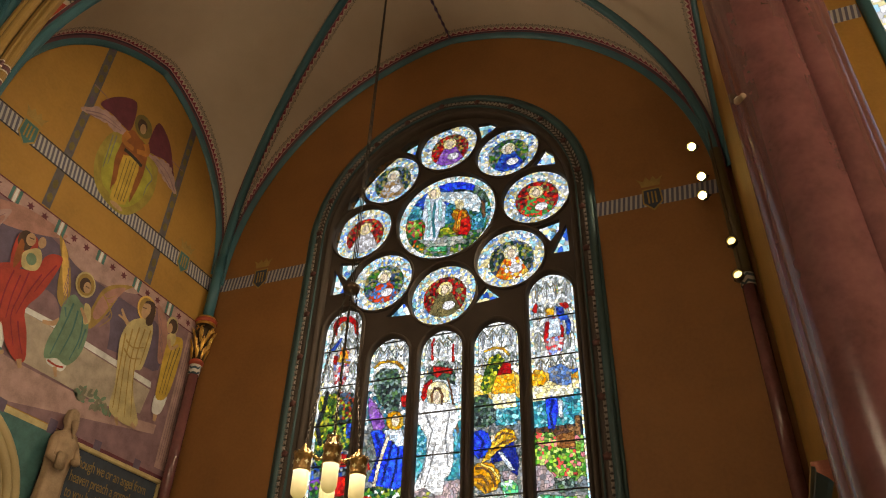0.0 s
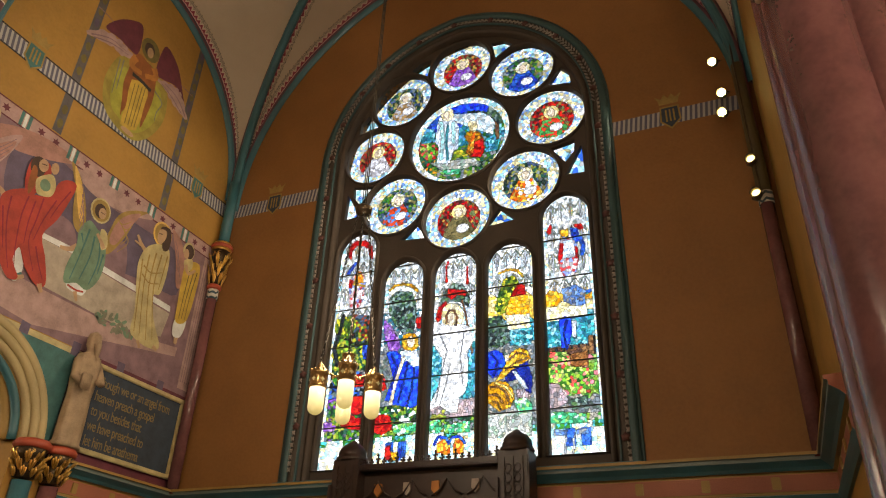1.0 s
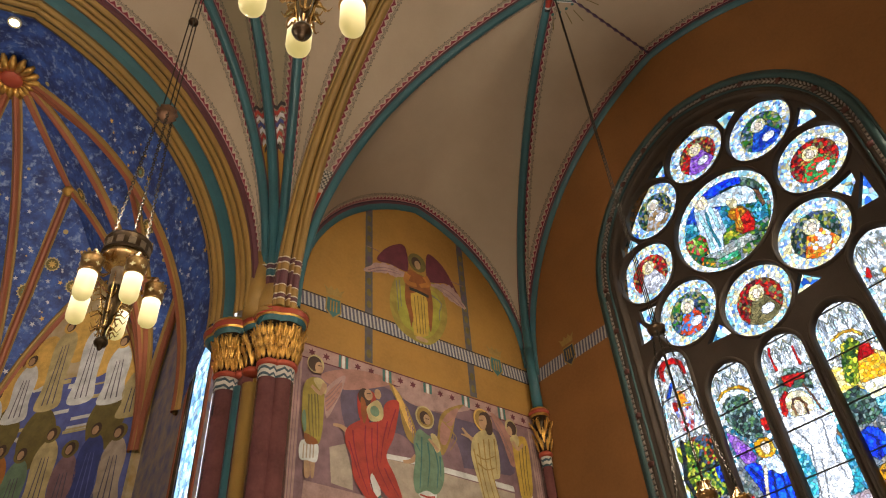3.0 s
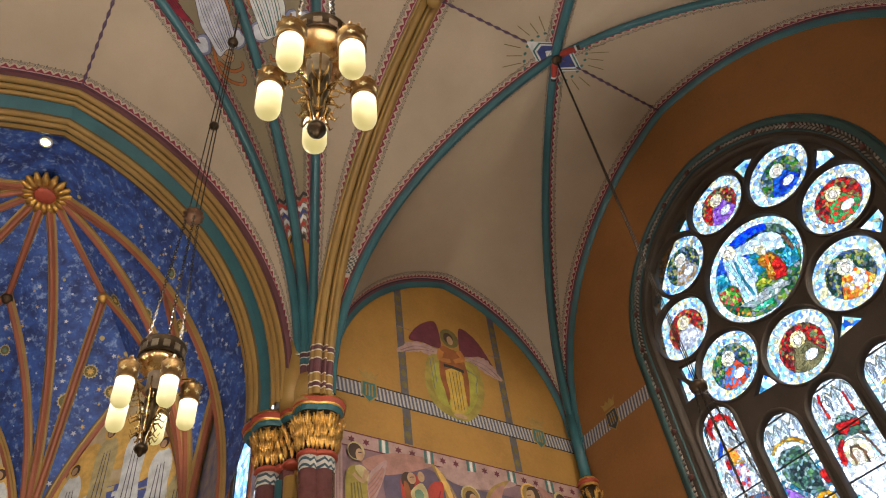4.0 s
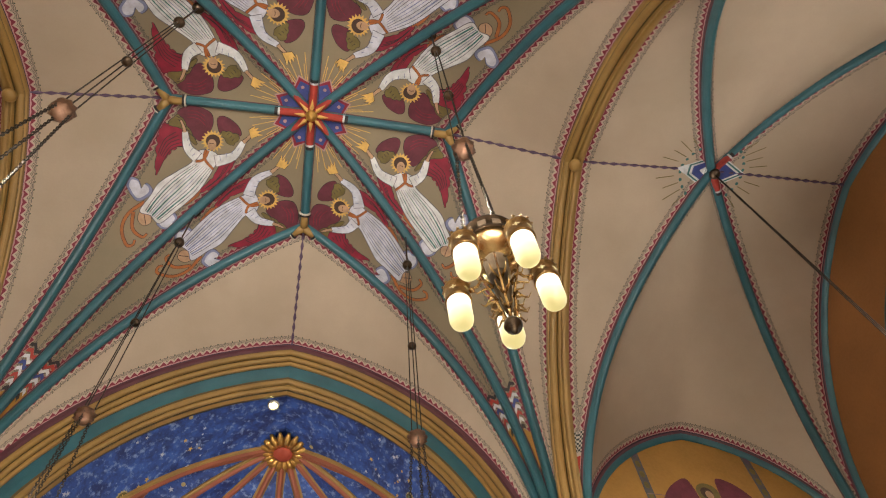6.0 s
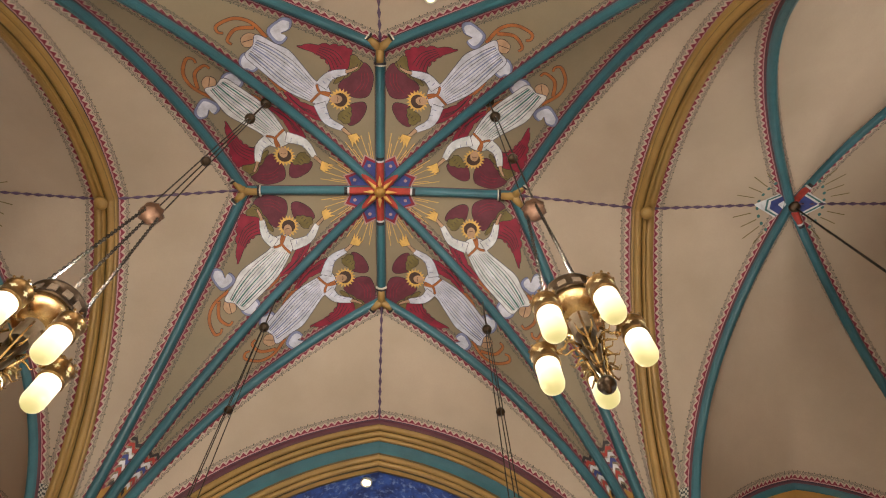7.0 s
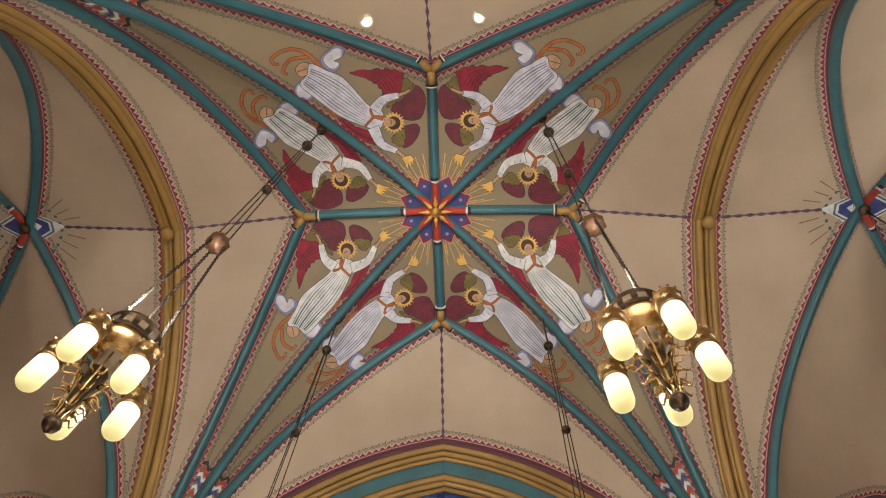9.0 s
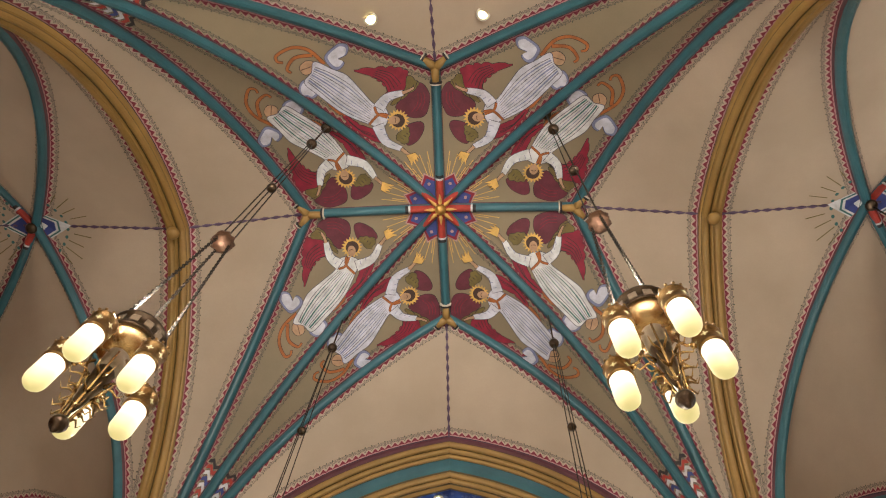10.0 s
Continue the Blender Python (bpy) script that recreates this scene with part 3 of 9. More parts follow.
def arch_outline(c, half, bottom, spring, top, n=20):
    """Opening with upright sides and a pointed or round head, anticlockwise from its lower left."""
    pts = [(c - half, bottom), (c + half, bottom), (c + half, spring)]
    H = top - spring
    if abs(H - half) < 1e-4:
        pts += [(c + half * math.cos(math.pi * i / (2 * n)), spring + half * math.sin(math.pi * i / (2 * n))) for i in range(1, 2 * n)]
    else:
        R = (half * half + H * H) / (2 * half)
        end = math.atan2(H, R - half)
        right = [(c + half - R + R * math.cos(end * i / n), spring + R * math.sin(end * i / n)) for i in range(1, n + 1)]
        pts += right + [(2 * c - x, z) for x, z in reversed(right[:-1])]
    pts.append((c - half, spring))
    return pts


WIN_Y, WIN_Z0, WIN_SPRING, WIN_HALF, WIN_TOP = 5.82, 4.50, 12.6, 3.42, 16.36
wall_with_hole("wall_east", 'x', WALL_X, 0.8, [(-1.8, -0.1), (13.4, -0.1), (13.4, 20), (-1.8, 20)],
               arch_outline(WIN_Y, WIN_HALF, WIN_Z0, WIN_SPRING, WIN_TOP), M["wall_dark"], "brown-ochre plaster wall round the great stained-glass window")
CHAPEL_X, CHAPEL_HALF = 7.85, 1.5
wall_with_hole("wall_north", 'y', MURAL_Y, 0.8, [(5.35, -0.1), (WALL_X, -0.1), (WALL_X, 17.2), (5.35, 17.2)],
               arch_outline(CHAPEL_X, CHAPEL_HALF, 0.0, 4.6, 6.1), M["wall"], "ochre plaster wall with painted murals and an arched opening")
wall_with_hole("wall_south", 'y', BACK_Y, -0.6, [(6.4, -0.1), (WALL_X, -0.1), (WALL_X, 17.2), (6.4, 17.2)],
               arch_outline(CHAPEL_X, CHAPEL_HALF - 0.3, 0.0, 4.6, 6.1), M["wall"], "ochre plaster transept wall")
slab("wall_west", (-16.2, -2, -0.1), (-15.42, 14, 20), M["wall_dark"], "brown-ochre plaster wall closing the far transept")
slab("wall_north_west", (-15.42, MURAL_Y, -0.1), (-6.6, 13.2, 17.2), M["wall"], "ochre plaster transept wall")
slab("wall_south_west", (-15.42, BACK_Y - 0.6, -0.1), (-8.4, BACK_Y, 17.2), M["wall"], "ochre plaster transept wall")
# closing walls of chapel, aisle, nave
slab("chapel_wall", (5.2, 17.2, -0.1), (14.2, 17.6, 6.6), M["wall"], "ochre plaster wall of the side chapel")
slab("chapel_wall", (13.6, 13.25, -0.1), (14.2, 17.2, 6.6), M["wall"], "ochre plaster wall of the side chapel")
slab("chapel_ceiling", (5.2, 13.25, 6.6), (14.2, 17.6, 6.8), M["plain"], "plain plaster ceiling of the side chapel")
wall_with_hole("aisle_wall", 'x', 11.5, 0.5, [(-13.6, -0.1), (-1.52, -0.1), (-1.52, 20.3), (-13.6, 20.3)], arch_outline(-5.3, 1.3, 8.0, 14.2, 16.0), M["wall"], "ochre plaster aisle wall with a stained-glass window")
slab("nave_wall", (-13.2, -13.6, -0.1), (12.0, -13.0, 20.3), M["plain"], "plain plaster wall closing the nave")
slab("nave_side_wall", (-13.7, -13.6, -0.1), (-13.2, -1.52, 20.3), M["plain"], "plain plaster nave wall")
slab("nave_ceiling", (-13.7, -13.6, 20.0), (12.0, -1.0, 20.4), M["plain"], "plain plaster nave ceiling")
slab("roof_slab", (-16.2, -1.0, 20.1), (14.3, 13.2, 20.5), M["plain"], "roof above the plaster vault")
slab("roof_slab", (-7.5, 13.2, 20.1), (5.3, 22.5, 20.5), M["plain"], "roof above the apse vault")
slab("spandrel_wall", (-16, 12.75, 18.75), (14.2, 13.2, 20.1), M["plain"], "plaster wall above the vault")
slab("spandrel_wall", (-16, -1.5, 18.75), (14.2, -1.2, 20.1), M["plain"], "plaster wall above the vault")

# apse walls
M["apse_paint"] = painted("cream_gold_apse_painting", (0.50, 0.42, 0.30), 0.6, 0.65, scale=1.5, grain=6, tint=(0.36, 0.25, 0.08))
for i in range(1, 4):
    p0, p1 = Vector(CORNERS[i]), Vector(CORNERS[i + 1])
    q0, q1 = [Vector((AX, AY)) + (p - Vector((AX, AY))) * 1.07 for p in (p0, p1)]
    p0, p1 = [Vector((AX, AY)) + (p - Vector((AX, AY))) * 1.006 for p in (p0, p1)]
    vs = [(*p, z) for z in (-0.1, 15.6) for p in (p0, p1, q1, q0)]
    structure(mesh_ob("apse_wall", vs, [(0, 1, 5, 4), (1, 2, 6, 5), (2, 3, 7, 6), (3, 0, 4, 7), (4, 5, 6, 7)], M["apse_paint"], None, False), "apse wall painted in cream, gold and blue", "wall")
wall_with_hole("apse_side_wall", 'x', 4.66, 0.07, [(12.95, -0.1), (17.2, -0.1), (17.2, 15.6), (12.95, 15.6)], arch_outline(13.66, 0.52, 6.2, 10.7, 11.7), M["blue_wall"], "blue-painted apse side wall with a tall lancet window")
slab("apse_side_wall", (-7.2, 12.6, -0.1), (-6.66, 17.2, 15.6), M["wall"], "plaster apse side wall")

# ---- the great stained-glass window ----
def glass_mat(name):
    """Coloured glass that lets the daylight through; colours come from the pieces, streaked and seedy within each."""
    m = bpy.data.materials.new(name)
    m.use_nodes = True
    nt = m.node_tree
    for n in list(nt.nodes):
        if n.type != 'OUTPUT_MATERIAL':
            nt.nodes.remove(n)
    out = nt.nodes["Material Output"]
    at = nt.nodes.new("ShaderNodeAttribute")
    at.attribute_name = "Col"
    coord = nt.nodes.new("ShaderNodeTexCoord").outputs["Object"]
    streak = ramp(nt, tex(nt, "ShaderNodeTexNoise", 9.0, coord, 4.0, 0.7), 0.3, 0.75)
    c = mix_node(nt, mult(nt, streak, 0.28), at.outputs["Color"], (0.0, 0.0, 0.0))
    seed = ramp(nt, tex(nt, "ShaderNodeTexNoise", 38.0, coord, 2.0, 0.5), 0.45, 0.7)
    c = mix_node(nt, mult(nt, seed, 0.012), c, (1.0, 1.0, 1.0))
    tr = nt.nodes.new("ShaderNodeBsdfTransparent")
    nt.links.new(c, tr.inputs[0])
    gl = nt.nodes.new("ShaderNodeBsdfGlossy")
    gl.inputs["Roughness"].default_value = 0.15
    mx = nt.nodes.new("ShaderNodeMixShader")
    mx.inputs[0].default_value = 0.04
    nt.links.new(tr.outputs[0], mx.inputs[1])
    nt.links.new(gl.outputs[0], mx.inputs[2])
    nt.links.new(mx.outputs[0], out.inputs[0])
    return m


M["glass"] = glass_mat("leaded_coloured_glass")
M["lead"] = painted("lead_came", (0.02, 0.02, 0.022), 0.7, 0.6)
GLASS_X = 13.78
CY, CZ = 5.82, 12.78
rng = random.Random(5)
WHITE = (0.93, 0.97, 1.0)
PALE = [(0.95, 0.99, 1.0), (0.50, 0.78, 0.95), (1.0, 1.0, 0.92), (0.42, 0.75, 0.80), (0.95, 0.97, 1.0), (0.95, 0.88, 0.55)]
GARDEN = [(0.05, 0.26, 0.05), (0.22, 0.36, 0.06), (0.03, 0.16, 0.11), (0.42, 0.44, 0.10), (0.02, 0.08, 0.05)]
STONES = [(0.30, 0.32, 0.34), (0.20, 0.24, 0.28), (0.42, 0.40, 0.36), (0.16, 0.22, 0.20)]
BLUES = [(0.02, 0.09, 0.62), (0.01, 0.05, 0.40), (0.05, 0.22, 0.75), (0.02, 0.15, 0.55)]
TEALS = [(0.03, 0.36, 0.42), (0.08, 0.52, 0.58), (0.02, 0.22, 0.32), (0.35, 0.70, 0.78), (0.12, 0.40, 0.62)]
REDS = [(0.65, 0.02, 0.03), (0.45, 0.01, 0.02), (0.80, 0.05, 0.03)]
GOLDS = [(0.80, 0.48, 0.04), (0.60, 0.30, 0.02), (0.90, 0.62, 0.12)]
SUNSET = [(0.95, 0.45, 0.06), (0.95, 0.65, 0.15), (0.85, 0.20, 0.03)]
PURPLES = [(0.28, 0.10, 0.50), (0.40, 0.18, 0.60), (0.50, 0.30, 0.65)]
DARK = [(0.02, 0.03, 0.04), (0.04, 0.05, 0.08), (0.03, 0.06, 0.05)]
EARTH = [(0.25, 0.12, 0.06), (0.35, 0.20, 0.10), (0.18, 0.10, 0.08)]


def pick(pal):
    c = rng.choice(pal)
    k = rng.choice((0.50, 0.72, 0.86, 0.95, 1.0))
    return tuple(min(1.0, v * k) ** 1.3 for v in c)


def in_ell(u, v, cu, cv, a, b):
    return ((u - cu) / a) ** 2 + ((v - cv) / b) ** 2 < 1


CANOPY = [WHITE, WHITE, (0.95, 0.98, 1.0), (0.30, 0.36, 0.34), (0.9, 0.9, 0.82), (0.72, 0.80, 0.86), (0.85, 0.82, 0.70), WHITE, (0.55, 0.62, 0.66), (0.85, 0.88, 0.9)]
TENDRIL = [(0.75, 0.82, 0.80), (0.45, 0.60, 0.35), (0.85, 0.88, 0.9), (0.80, 0.55, 0.20)]
ROBE_WHITE = [(1.0, 1.0, 1.0), (0.97, 0.98, 1.0), (0.90, 0.93, 0.98)]
FLESH = [(0.92, 0.78, 0.62)]
ROBE_PALE = [(0.78, 0.86, 0.95), (0.92, 0.95, 1.0), (0.60, 0.74, 0.88)]
BLUE_VIVID = [(0.0, 0.10, 0.95), (0.01, 0.20, 1.0), (0.0, 0.06, 0.75)]
BLUE_DEEP = [(0.005, 0.03, 0.28), (0.01, 0.05, 0.36)]
BLUE_STONE = [(0.12, 0.26, 0.55), (0.25, 0.40, 0.65), (0.10, 0.16, 0.30), (0.30, 0.30, 0.32)]
GOLD_DEEP = [(0.75, 0.40, 0.03), (0.62, 0.30, 0.02), (0.85, 0.52, 0.08)]
GOLD_LIGHT = [(1.0, 0.82, 0.35), (0.95, 0.70, 0.22)]
HALO = [(1.0, 0.93, 0.70), (0.98, 0.85, 0.50)]
FOLD_GREY = [(0.55, 0.57, 0.62), (0.42, 0.45, 0.50)]
DARK_TREE = [(0.06, 0.12, 0.10), (0.10, 0.20, 0.14), (0.20, 0.30, 0.30), (0.04, 0.06, 0.07), (0.14, 0.26, 0.12), (0.30, 0.40, 0.36)]
FLECK_LIME = [(0.55, 0.58, 0.08), (0.30, 0.40, 0.05), (0.05, 0.14, 0.04), (0.75, 0.66, 0.10), (0.12, 0.22, 0.05)]
FLECK_DARK = [(0.04, 0.10, 0.06), (0.40, 0.42, 0.06), (0.02, 0.04, 0.04), (0.40, 0.08, 0.04), (0.10, 0.16, 0.24)]
FLECK_GREEN = [(0.05, 0.42, 0.22), (0.10, 0.60, 0.35), (0.30, 0.62, 0.20), (0.65, 0.85, 0.80)]
BUSH_FLOWER = [(0.10, 0.38, 0.06), (0.25, 0.55, 0.08), (0.45, 0.62, 0.12), (0.75, 0.14, 0.12), (0.06, 0.20, 0.05), (0.55, 0.70, 0.25), (0.85, 0.35, 0.30)]
FENCE = [(0.32, 0.14, 0.05), (0.22, 0.09, 0.04), (0.45, 0.22, 0.08)]
AMBER_BRICK = [(0.98, 0.55, 0.04), (1.0, 0.70, 0.14), (0.92, 0.42, 0.03)]
YELLOW_WHITE = [(1.0, 0.95, 0.70), (1.0, 0.90, 0.50), (1.0, 1.0, 0.92)]
STONES_PINK = [(0.48, 0.38, 0.42), (0.36, 0.34, 0.38), (0.60, 0.48, 0.48)]
STONES_PALE = [(0.55, 0.58, 0.58), (0.40, 0.44, 0.44), (0.66, 0.66, 0.58), (0.30, 0.40, 0.34)]
TEAL_PALE = [(0.45, 0.80, 0.82), (0.60, 0.88, 0.90)]
TEAL_DEEP = [(0.05, 0.35, 0.42)]
SKY_PALE = [(0.80, 0.90, 0.95), (0.92, 0.95, 0.92), (0.55, 0.75, 0.85)]
RUST = [(0.55, 0.22, 0.03), (0.70, 0.34, 0.05), (0.40, 0.12, 0.03)]
FOLIAGE = GARDEN + DARK[:1] + [(0.62, 0.60, 0.10), (0.35, 0.5, 0.08)]


FIGURES = {}


def fig(k, palette, pts, width=None):
    """A drawn area, or a stroke of some width, in light k (5 is the rose); points from the light's middle."""
    us, zs = [p[0] for p in pts], [p[1] for p in pts]
    w = width or 0.0
    FIGURES.setdefault(k, []).append((min(us) - w, max(us) + w, min(zs) - w, max(zs) + w, palette, pts, width))


def drawn(k, u, z):
    """Palette of the first drawn shape of light k at that place, or None."""
    for u0, u1, z0, z1, palette, pts, width in FIGURES.get(k, ()):
        if not (u0 < u < u1 and z0 < z < z1):
            continue
        if width is None:
            inside, (pu, pz) = False, pts[-1]
            for qu, qz in pts:
                if (qz > z) != (pz > z) and u < (pu - qu) * (z - qz) / (pz - qz) + qu:
                    inside = not inside
                pu, pz = qu, qz
            if inside:
                return palette
        else:
            for (pu, pz), (qu, qz) in zip(pts, pts[1:]):
                du, dz = qu - pu, qz - pz
                f = max(0.0, min(1.0, ((u - pu) * du + (z - pz) * dz) / (du * du + dz * dz)))
                if (u - pu - f * du) ** 2 + (z - pz - f * dz) ** 2 < width * width:
                    return palette
    return None


fig(0, REDS, [(-0.31, 9.94), (-0.38, 10.23), (-0.20, 10.40), (0.12, 10.36), (0.32, 10.15), (0.36, 9.80), (0.26, 9.85), (0.20, 10.10), (0.04, 10.23), (-0.14, 10.24), (-0.24, 10.09), (-0.24, 9.88)])
fig(0, BLUES, [(-0.12, 9.75), (-0.29, 9.50)], 0.05)
fig(0, SUNSET, [(-0.07, 9.54), (0.08, 9.50), (0.17, 9.18), (-0.11, 9.21)])
fig(0, GOLDS, [(-0.11, 9.19), (0.20, 9.10)], 0.03)
fig(0, REDS, [(-0.25, 9.34), (-0.14, 9.32), (-0.14, 9.09), (-0.23, 9.11)])
fig(0, DARK, [(-0.30, 8.38), (-0.33, 8.02), (-0.45, 7.61), (-0.32, 7.18)], 0.05)
fig(0, FLECK_LIME, [(-0.47, 8.33), (-0.08, 8.37), (0.09, 8.10), (-0.04, 7.83), (-0.31, 7.81), (-0.50, 8.05)])
fig(0, FLECK_LIME, [(-0.47, 7.79), (-0.26, 7.70), (-0.16, 7.36), (-0.33, 7.25), (-0.51, 7.41)])
fig(0, FLECK_DARK, [(-0.09, 8.41), (0.40, 8.30), (0.47, 7.89), (0.34, 7.64), (0.13, 7.53), (-0.04, 7.76)])
fig(0, BLUES, [(0.30, 7.61), (0.46, 7.59), (0.47, 7.21), (0.32, 7.25)])
fig(0, REDS, [(0.10, 6.92), (0.39, 6.88), (0.42, 6.62), (0.16, 6.61)])
fig(0, REDS, [(0.10, 5.94), (0.46, 5.91), (0.47, 5.63), (0.11, 5.69)])
fig(0, PURPLES, [(-0.51, 5.88), (-0.30, 5.88), (-0.25, 5.65), (-0.49, 5.67)])
fig(1, FLESH, [(0.13, 7.63), (0.21, 7.66), (0.29, 7.59), (0.31, 7.47), (0.24, 7.37), (0.16, 7.39), (0.12, 7.50)])
fig(1, GOLDS, [(-0.02, 7.55), (0.01, 7.69), (0.15, 7.74), (0.31, 7.69), (0.39, 7.54), (0.40, 7.39), (0.30, 7.30), (0.11, 7.33), (0.01, 7.42)])
fig(1, FLESH, [(0.06, 7.15), (-0.03, 6.87), (-0.11, 6.56), (-0.18, 6.16)], 0.04)
fig(1, ROBE_PALE, [(-0.03, 7.32), (0.14, 7.34), (0.36, 7.30), (0.44, 7.13), (0.45, 6.93), (0.29, 6.92), (0.17, 7.07), (0.01, 7.09)])
fig(1, BLUE_DEEP, [(0.17, 7.00), (0.10, 6.62), (-0.01, 6.17)], 0.022)
fig(1, BLUE_DEEP, [(0.33, 6.89), (0.30, 6.47), (0.20, 6.07)], 0.022)
fig(1, BLUE_DEEP, [(-0.25, 7.26), (-0.10, 6.97), (-0.19, 6.53)], 0.022)
fig(1, BLUE_VIVID, [(-0.37, 7.33), (-0.14, 7.35), (0.00, 7.22), (-0.03, 6.94), (-0.14, 6.59), (-0.21, 6.20), (-0.33, 6.24), (-0.17, 6.72), (-0.26, 7.02)])
fig(1, BLUE_VIVID, [(0.05, 7.14), (0.28, 6.95), (0.46, 6.95), (0.47, 6.07), (0.31, 6.02), (-0.12, 6.13), (-0.21, 6.22), (-0.11, 6.63), (-0.03, 6.96)])
fig(1, PURPLES, [(-0.49, 8.15), (-0.31, 7.98), (-0.10, 7.64), (-0.02, 7.41), (-0.14, 7.28), (-0.31, 7.38), (-0.42, 7.62), (-0.48, 7.87)])
fig(1, GOLDS, [(-0.41, 8.87), (-0.30, 8.96), (-0.09, 8.98), (0.13, 8.92), (0.30, 8.75)], 0.035)
fig(1, DARK_TREE, [(-0.40, 8.39), (-0.39, 8.67), (-0.22, 8.82), (0.16, 8.74), (0.28, 8.48), (0.32, 8.12), (0.26, 7.75), (0.01, 7.76), (-0.17, 7.93), (-0.32, 8.16)])
fig(1, REDS, [(0.29, 8.06), (0.48, 8.10), (0.48, 7.79), (0.34, 7.82)])
fig(1, REDS, [(-0.64, 6.76), (-0.37, 6.75), (-0.30, 6.48), (-0.55, 6.45)])
fig(1, REDS, [(-0.59, 5.86), (-0.39, 5.95), (-0.17, 5.89), (-0.10, 5.59), (-0.36, 5.49), (-0.57, 5.58)])
fig(1, REDS, [(-0.23, 5.26), (-0.11, 5.28), (-0.10, 4.97), (-0.24, 4.98)])
fig(1, GOLDS, [(-0.11, 5.13), (0.05, 5.12), (0.06, 4.95), (-0.10, 4.96)])
fig(1, BLUES, [(0.06, 5.18), (0.15, 5.17), (0.14, 4.95), (0.07, 4.96)])
fig(1, FLECK_GREEN, [(-0.10, 5.71), (0.51, 5.71), (0.52, 5.47), (-0.07, 5.49)])
fig(2, FLESH, [(-0.19, 8.05), (-0.11, 8.09), (-0.03, 8.02), (-0.02, 7.86), (-0.09, 7.76), (-0.17, 7.80), (-0.21, 7.93)])
fig(2, EARTH, [(-0.22, 7.84), (-0.23, 8.03), (-0.17, 8.15), (-0.05, 8.12), (0.02, 7.96), (0.01, 7.77)], 0.025)
fig(2, HALO, [(-0.36, 8.05), (-0.32, 8.23), (-0.17, 8.32), (0.02, 8.27), (0.15, 8.12), (0.18, 7.93), (0.13, 7.78), (-0.30, 7.82)])
fig(2, FOLD_GREY, [(-0.38, 7.62), (-0.19, 7.20), (-0.29, 6.70), (-0.41, 6.10)], 0.011)
fig(2, FOLD_GREY, [(0.20, 7.59), (0.12, 7.02), (0.20, 6.39)], 0.011)
fig(2, FOLD_GREY, [(-0.11, 6.87), (-0.19, 6.44), (-0.31, 6.02)], 0.01)
fig(2, ROBE_WHITE, [(-0.33, 7.81), (-0.49, 7.93), (-0.56, 7.86), (-0.54, 7.43), (-0.41, 7.22), (-0.31, 7.06), (-0.29, 6.75), (-0.37, 6.39), (-0.54, 6.04), (-0.54, 5.94), (-0.31, 6.01), (-0.08, 5.83), (0.08, 5.82), (0.12, 6.14), (0.24, 6.24), (0.31, 6.50), (0.29, 7.10), (0.41, 7.34), (0.32, 7.69), (0.13, 7.78)])
fig(2, EARTH, [(0.13, 8.34), (0.21, 8.06), (0.29, 7.64), (0.39, 7.09)], 0.022)
fig(2, REDS, [(-0.49, 7.99), (-0.43, 8.25), (-0.26, 8.38), (-0.22, 8.30), (-0.34, 8.16), (-0.35, 7.97), (-0.43, 7.87)])
fig(2, REDS, [(-0.22, 8.69), (0.25, 8.56), (0.21, 8.43), (0.02, 8.49), (-0.11, 8.39), (-0.22, 8.49)])
fig(2, DARK_TREE, [(-0.41, 8.33), (-0.32, 8.61), (-0.09, 8.80), (0.18, 8.68), (0.31, 8.42), (0.30, 8.15), (0.13, 8.29), (-0.11, 8.36), (-0.33, 8.29)])
fig(2, ROBE_PALE, [(0.13, 8.34), (0.40, 8.16), (0.43, 7.75), (0.28, 7.75)])
fig(2, REDS, [(-0.25, 8.84), (-0.27, 9.24), (-0.23, 9.35)], 0.025)
fig(2, REDS, [(0.25, 8.74), (0.24, 9.14)], 0.025)
fig(2, STONES_PINK, [(0.07, 6.04), (0.40, 6.12), (0.40, 5.74), (-0.06, 5.74), (-0.37, 5.87), (-0.08, 5.79)])
fig(2, FLECK_GREEN, [(-0.57, 5.69), (-0.31, 5.75), (-0.21, 5.54), (-0.31, 5.43), (-0.58, 5.47)])
fig(2, FLECK_GREEN, [(-0.21, 5.59), (0.37, 5.65), (0.37, 5.42), (-0.18, 5.40)])
fig(2, SUNSET, [(-0.34, 5.23), (-0.25, 5.29), (-0.15, 5.22), (-0.15, 5.03), (-0.34, 5.04)])
fig(2, SUNSET, [(0.02, 5.21), (0.10, 5.27), (0.20, 5.20), (0.19, 5.03), (0.02, 5.02)])
fig(2, BLUES, [(-0.40, 5.22), (-0.33, 5.36), (-0.15, 5.33), (-0.09, 5.21), (-0.03, 5.33), (0.14, 5.34), (0.26, 5.20)], 0.03)
fig(3, FLESH, [(-0.17, 6.93), (-0.08, 6.96), (-0.06, 6.84), (-0.15, 6.78)])
fig(3, ROBE_PALE, [(-0.02, 6.59), (0.08, 6.58), (0.20, 6.40), (0.32, 6.19), (0.23, 6.20), (0.09, 6.39)])
fig(3, EARTH, [(-0.06, 6.84), (0.10, 6.97), (0.28, 6.92)], 0.016)
fig(3, EARTH, [(-0.14, 6.63), (0.10, 6.78), (0.34, 6.83)], 0.016)
fig(3, GOLDS, [(-0.13, 6.78), (-0.03, 6.99), (0.15, 7.07), (0.33, 6.99), (0.38, 6.80), (0.18, 6.71), (-0.02, 6.60), (-0.21, 6.45), (-0.37, 6.39), (-0.28, 6.53)])
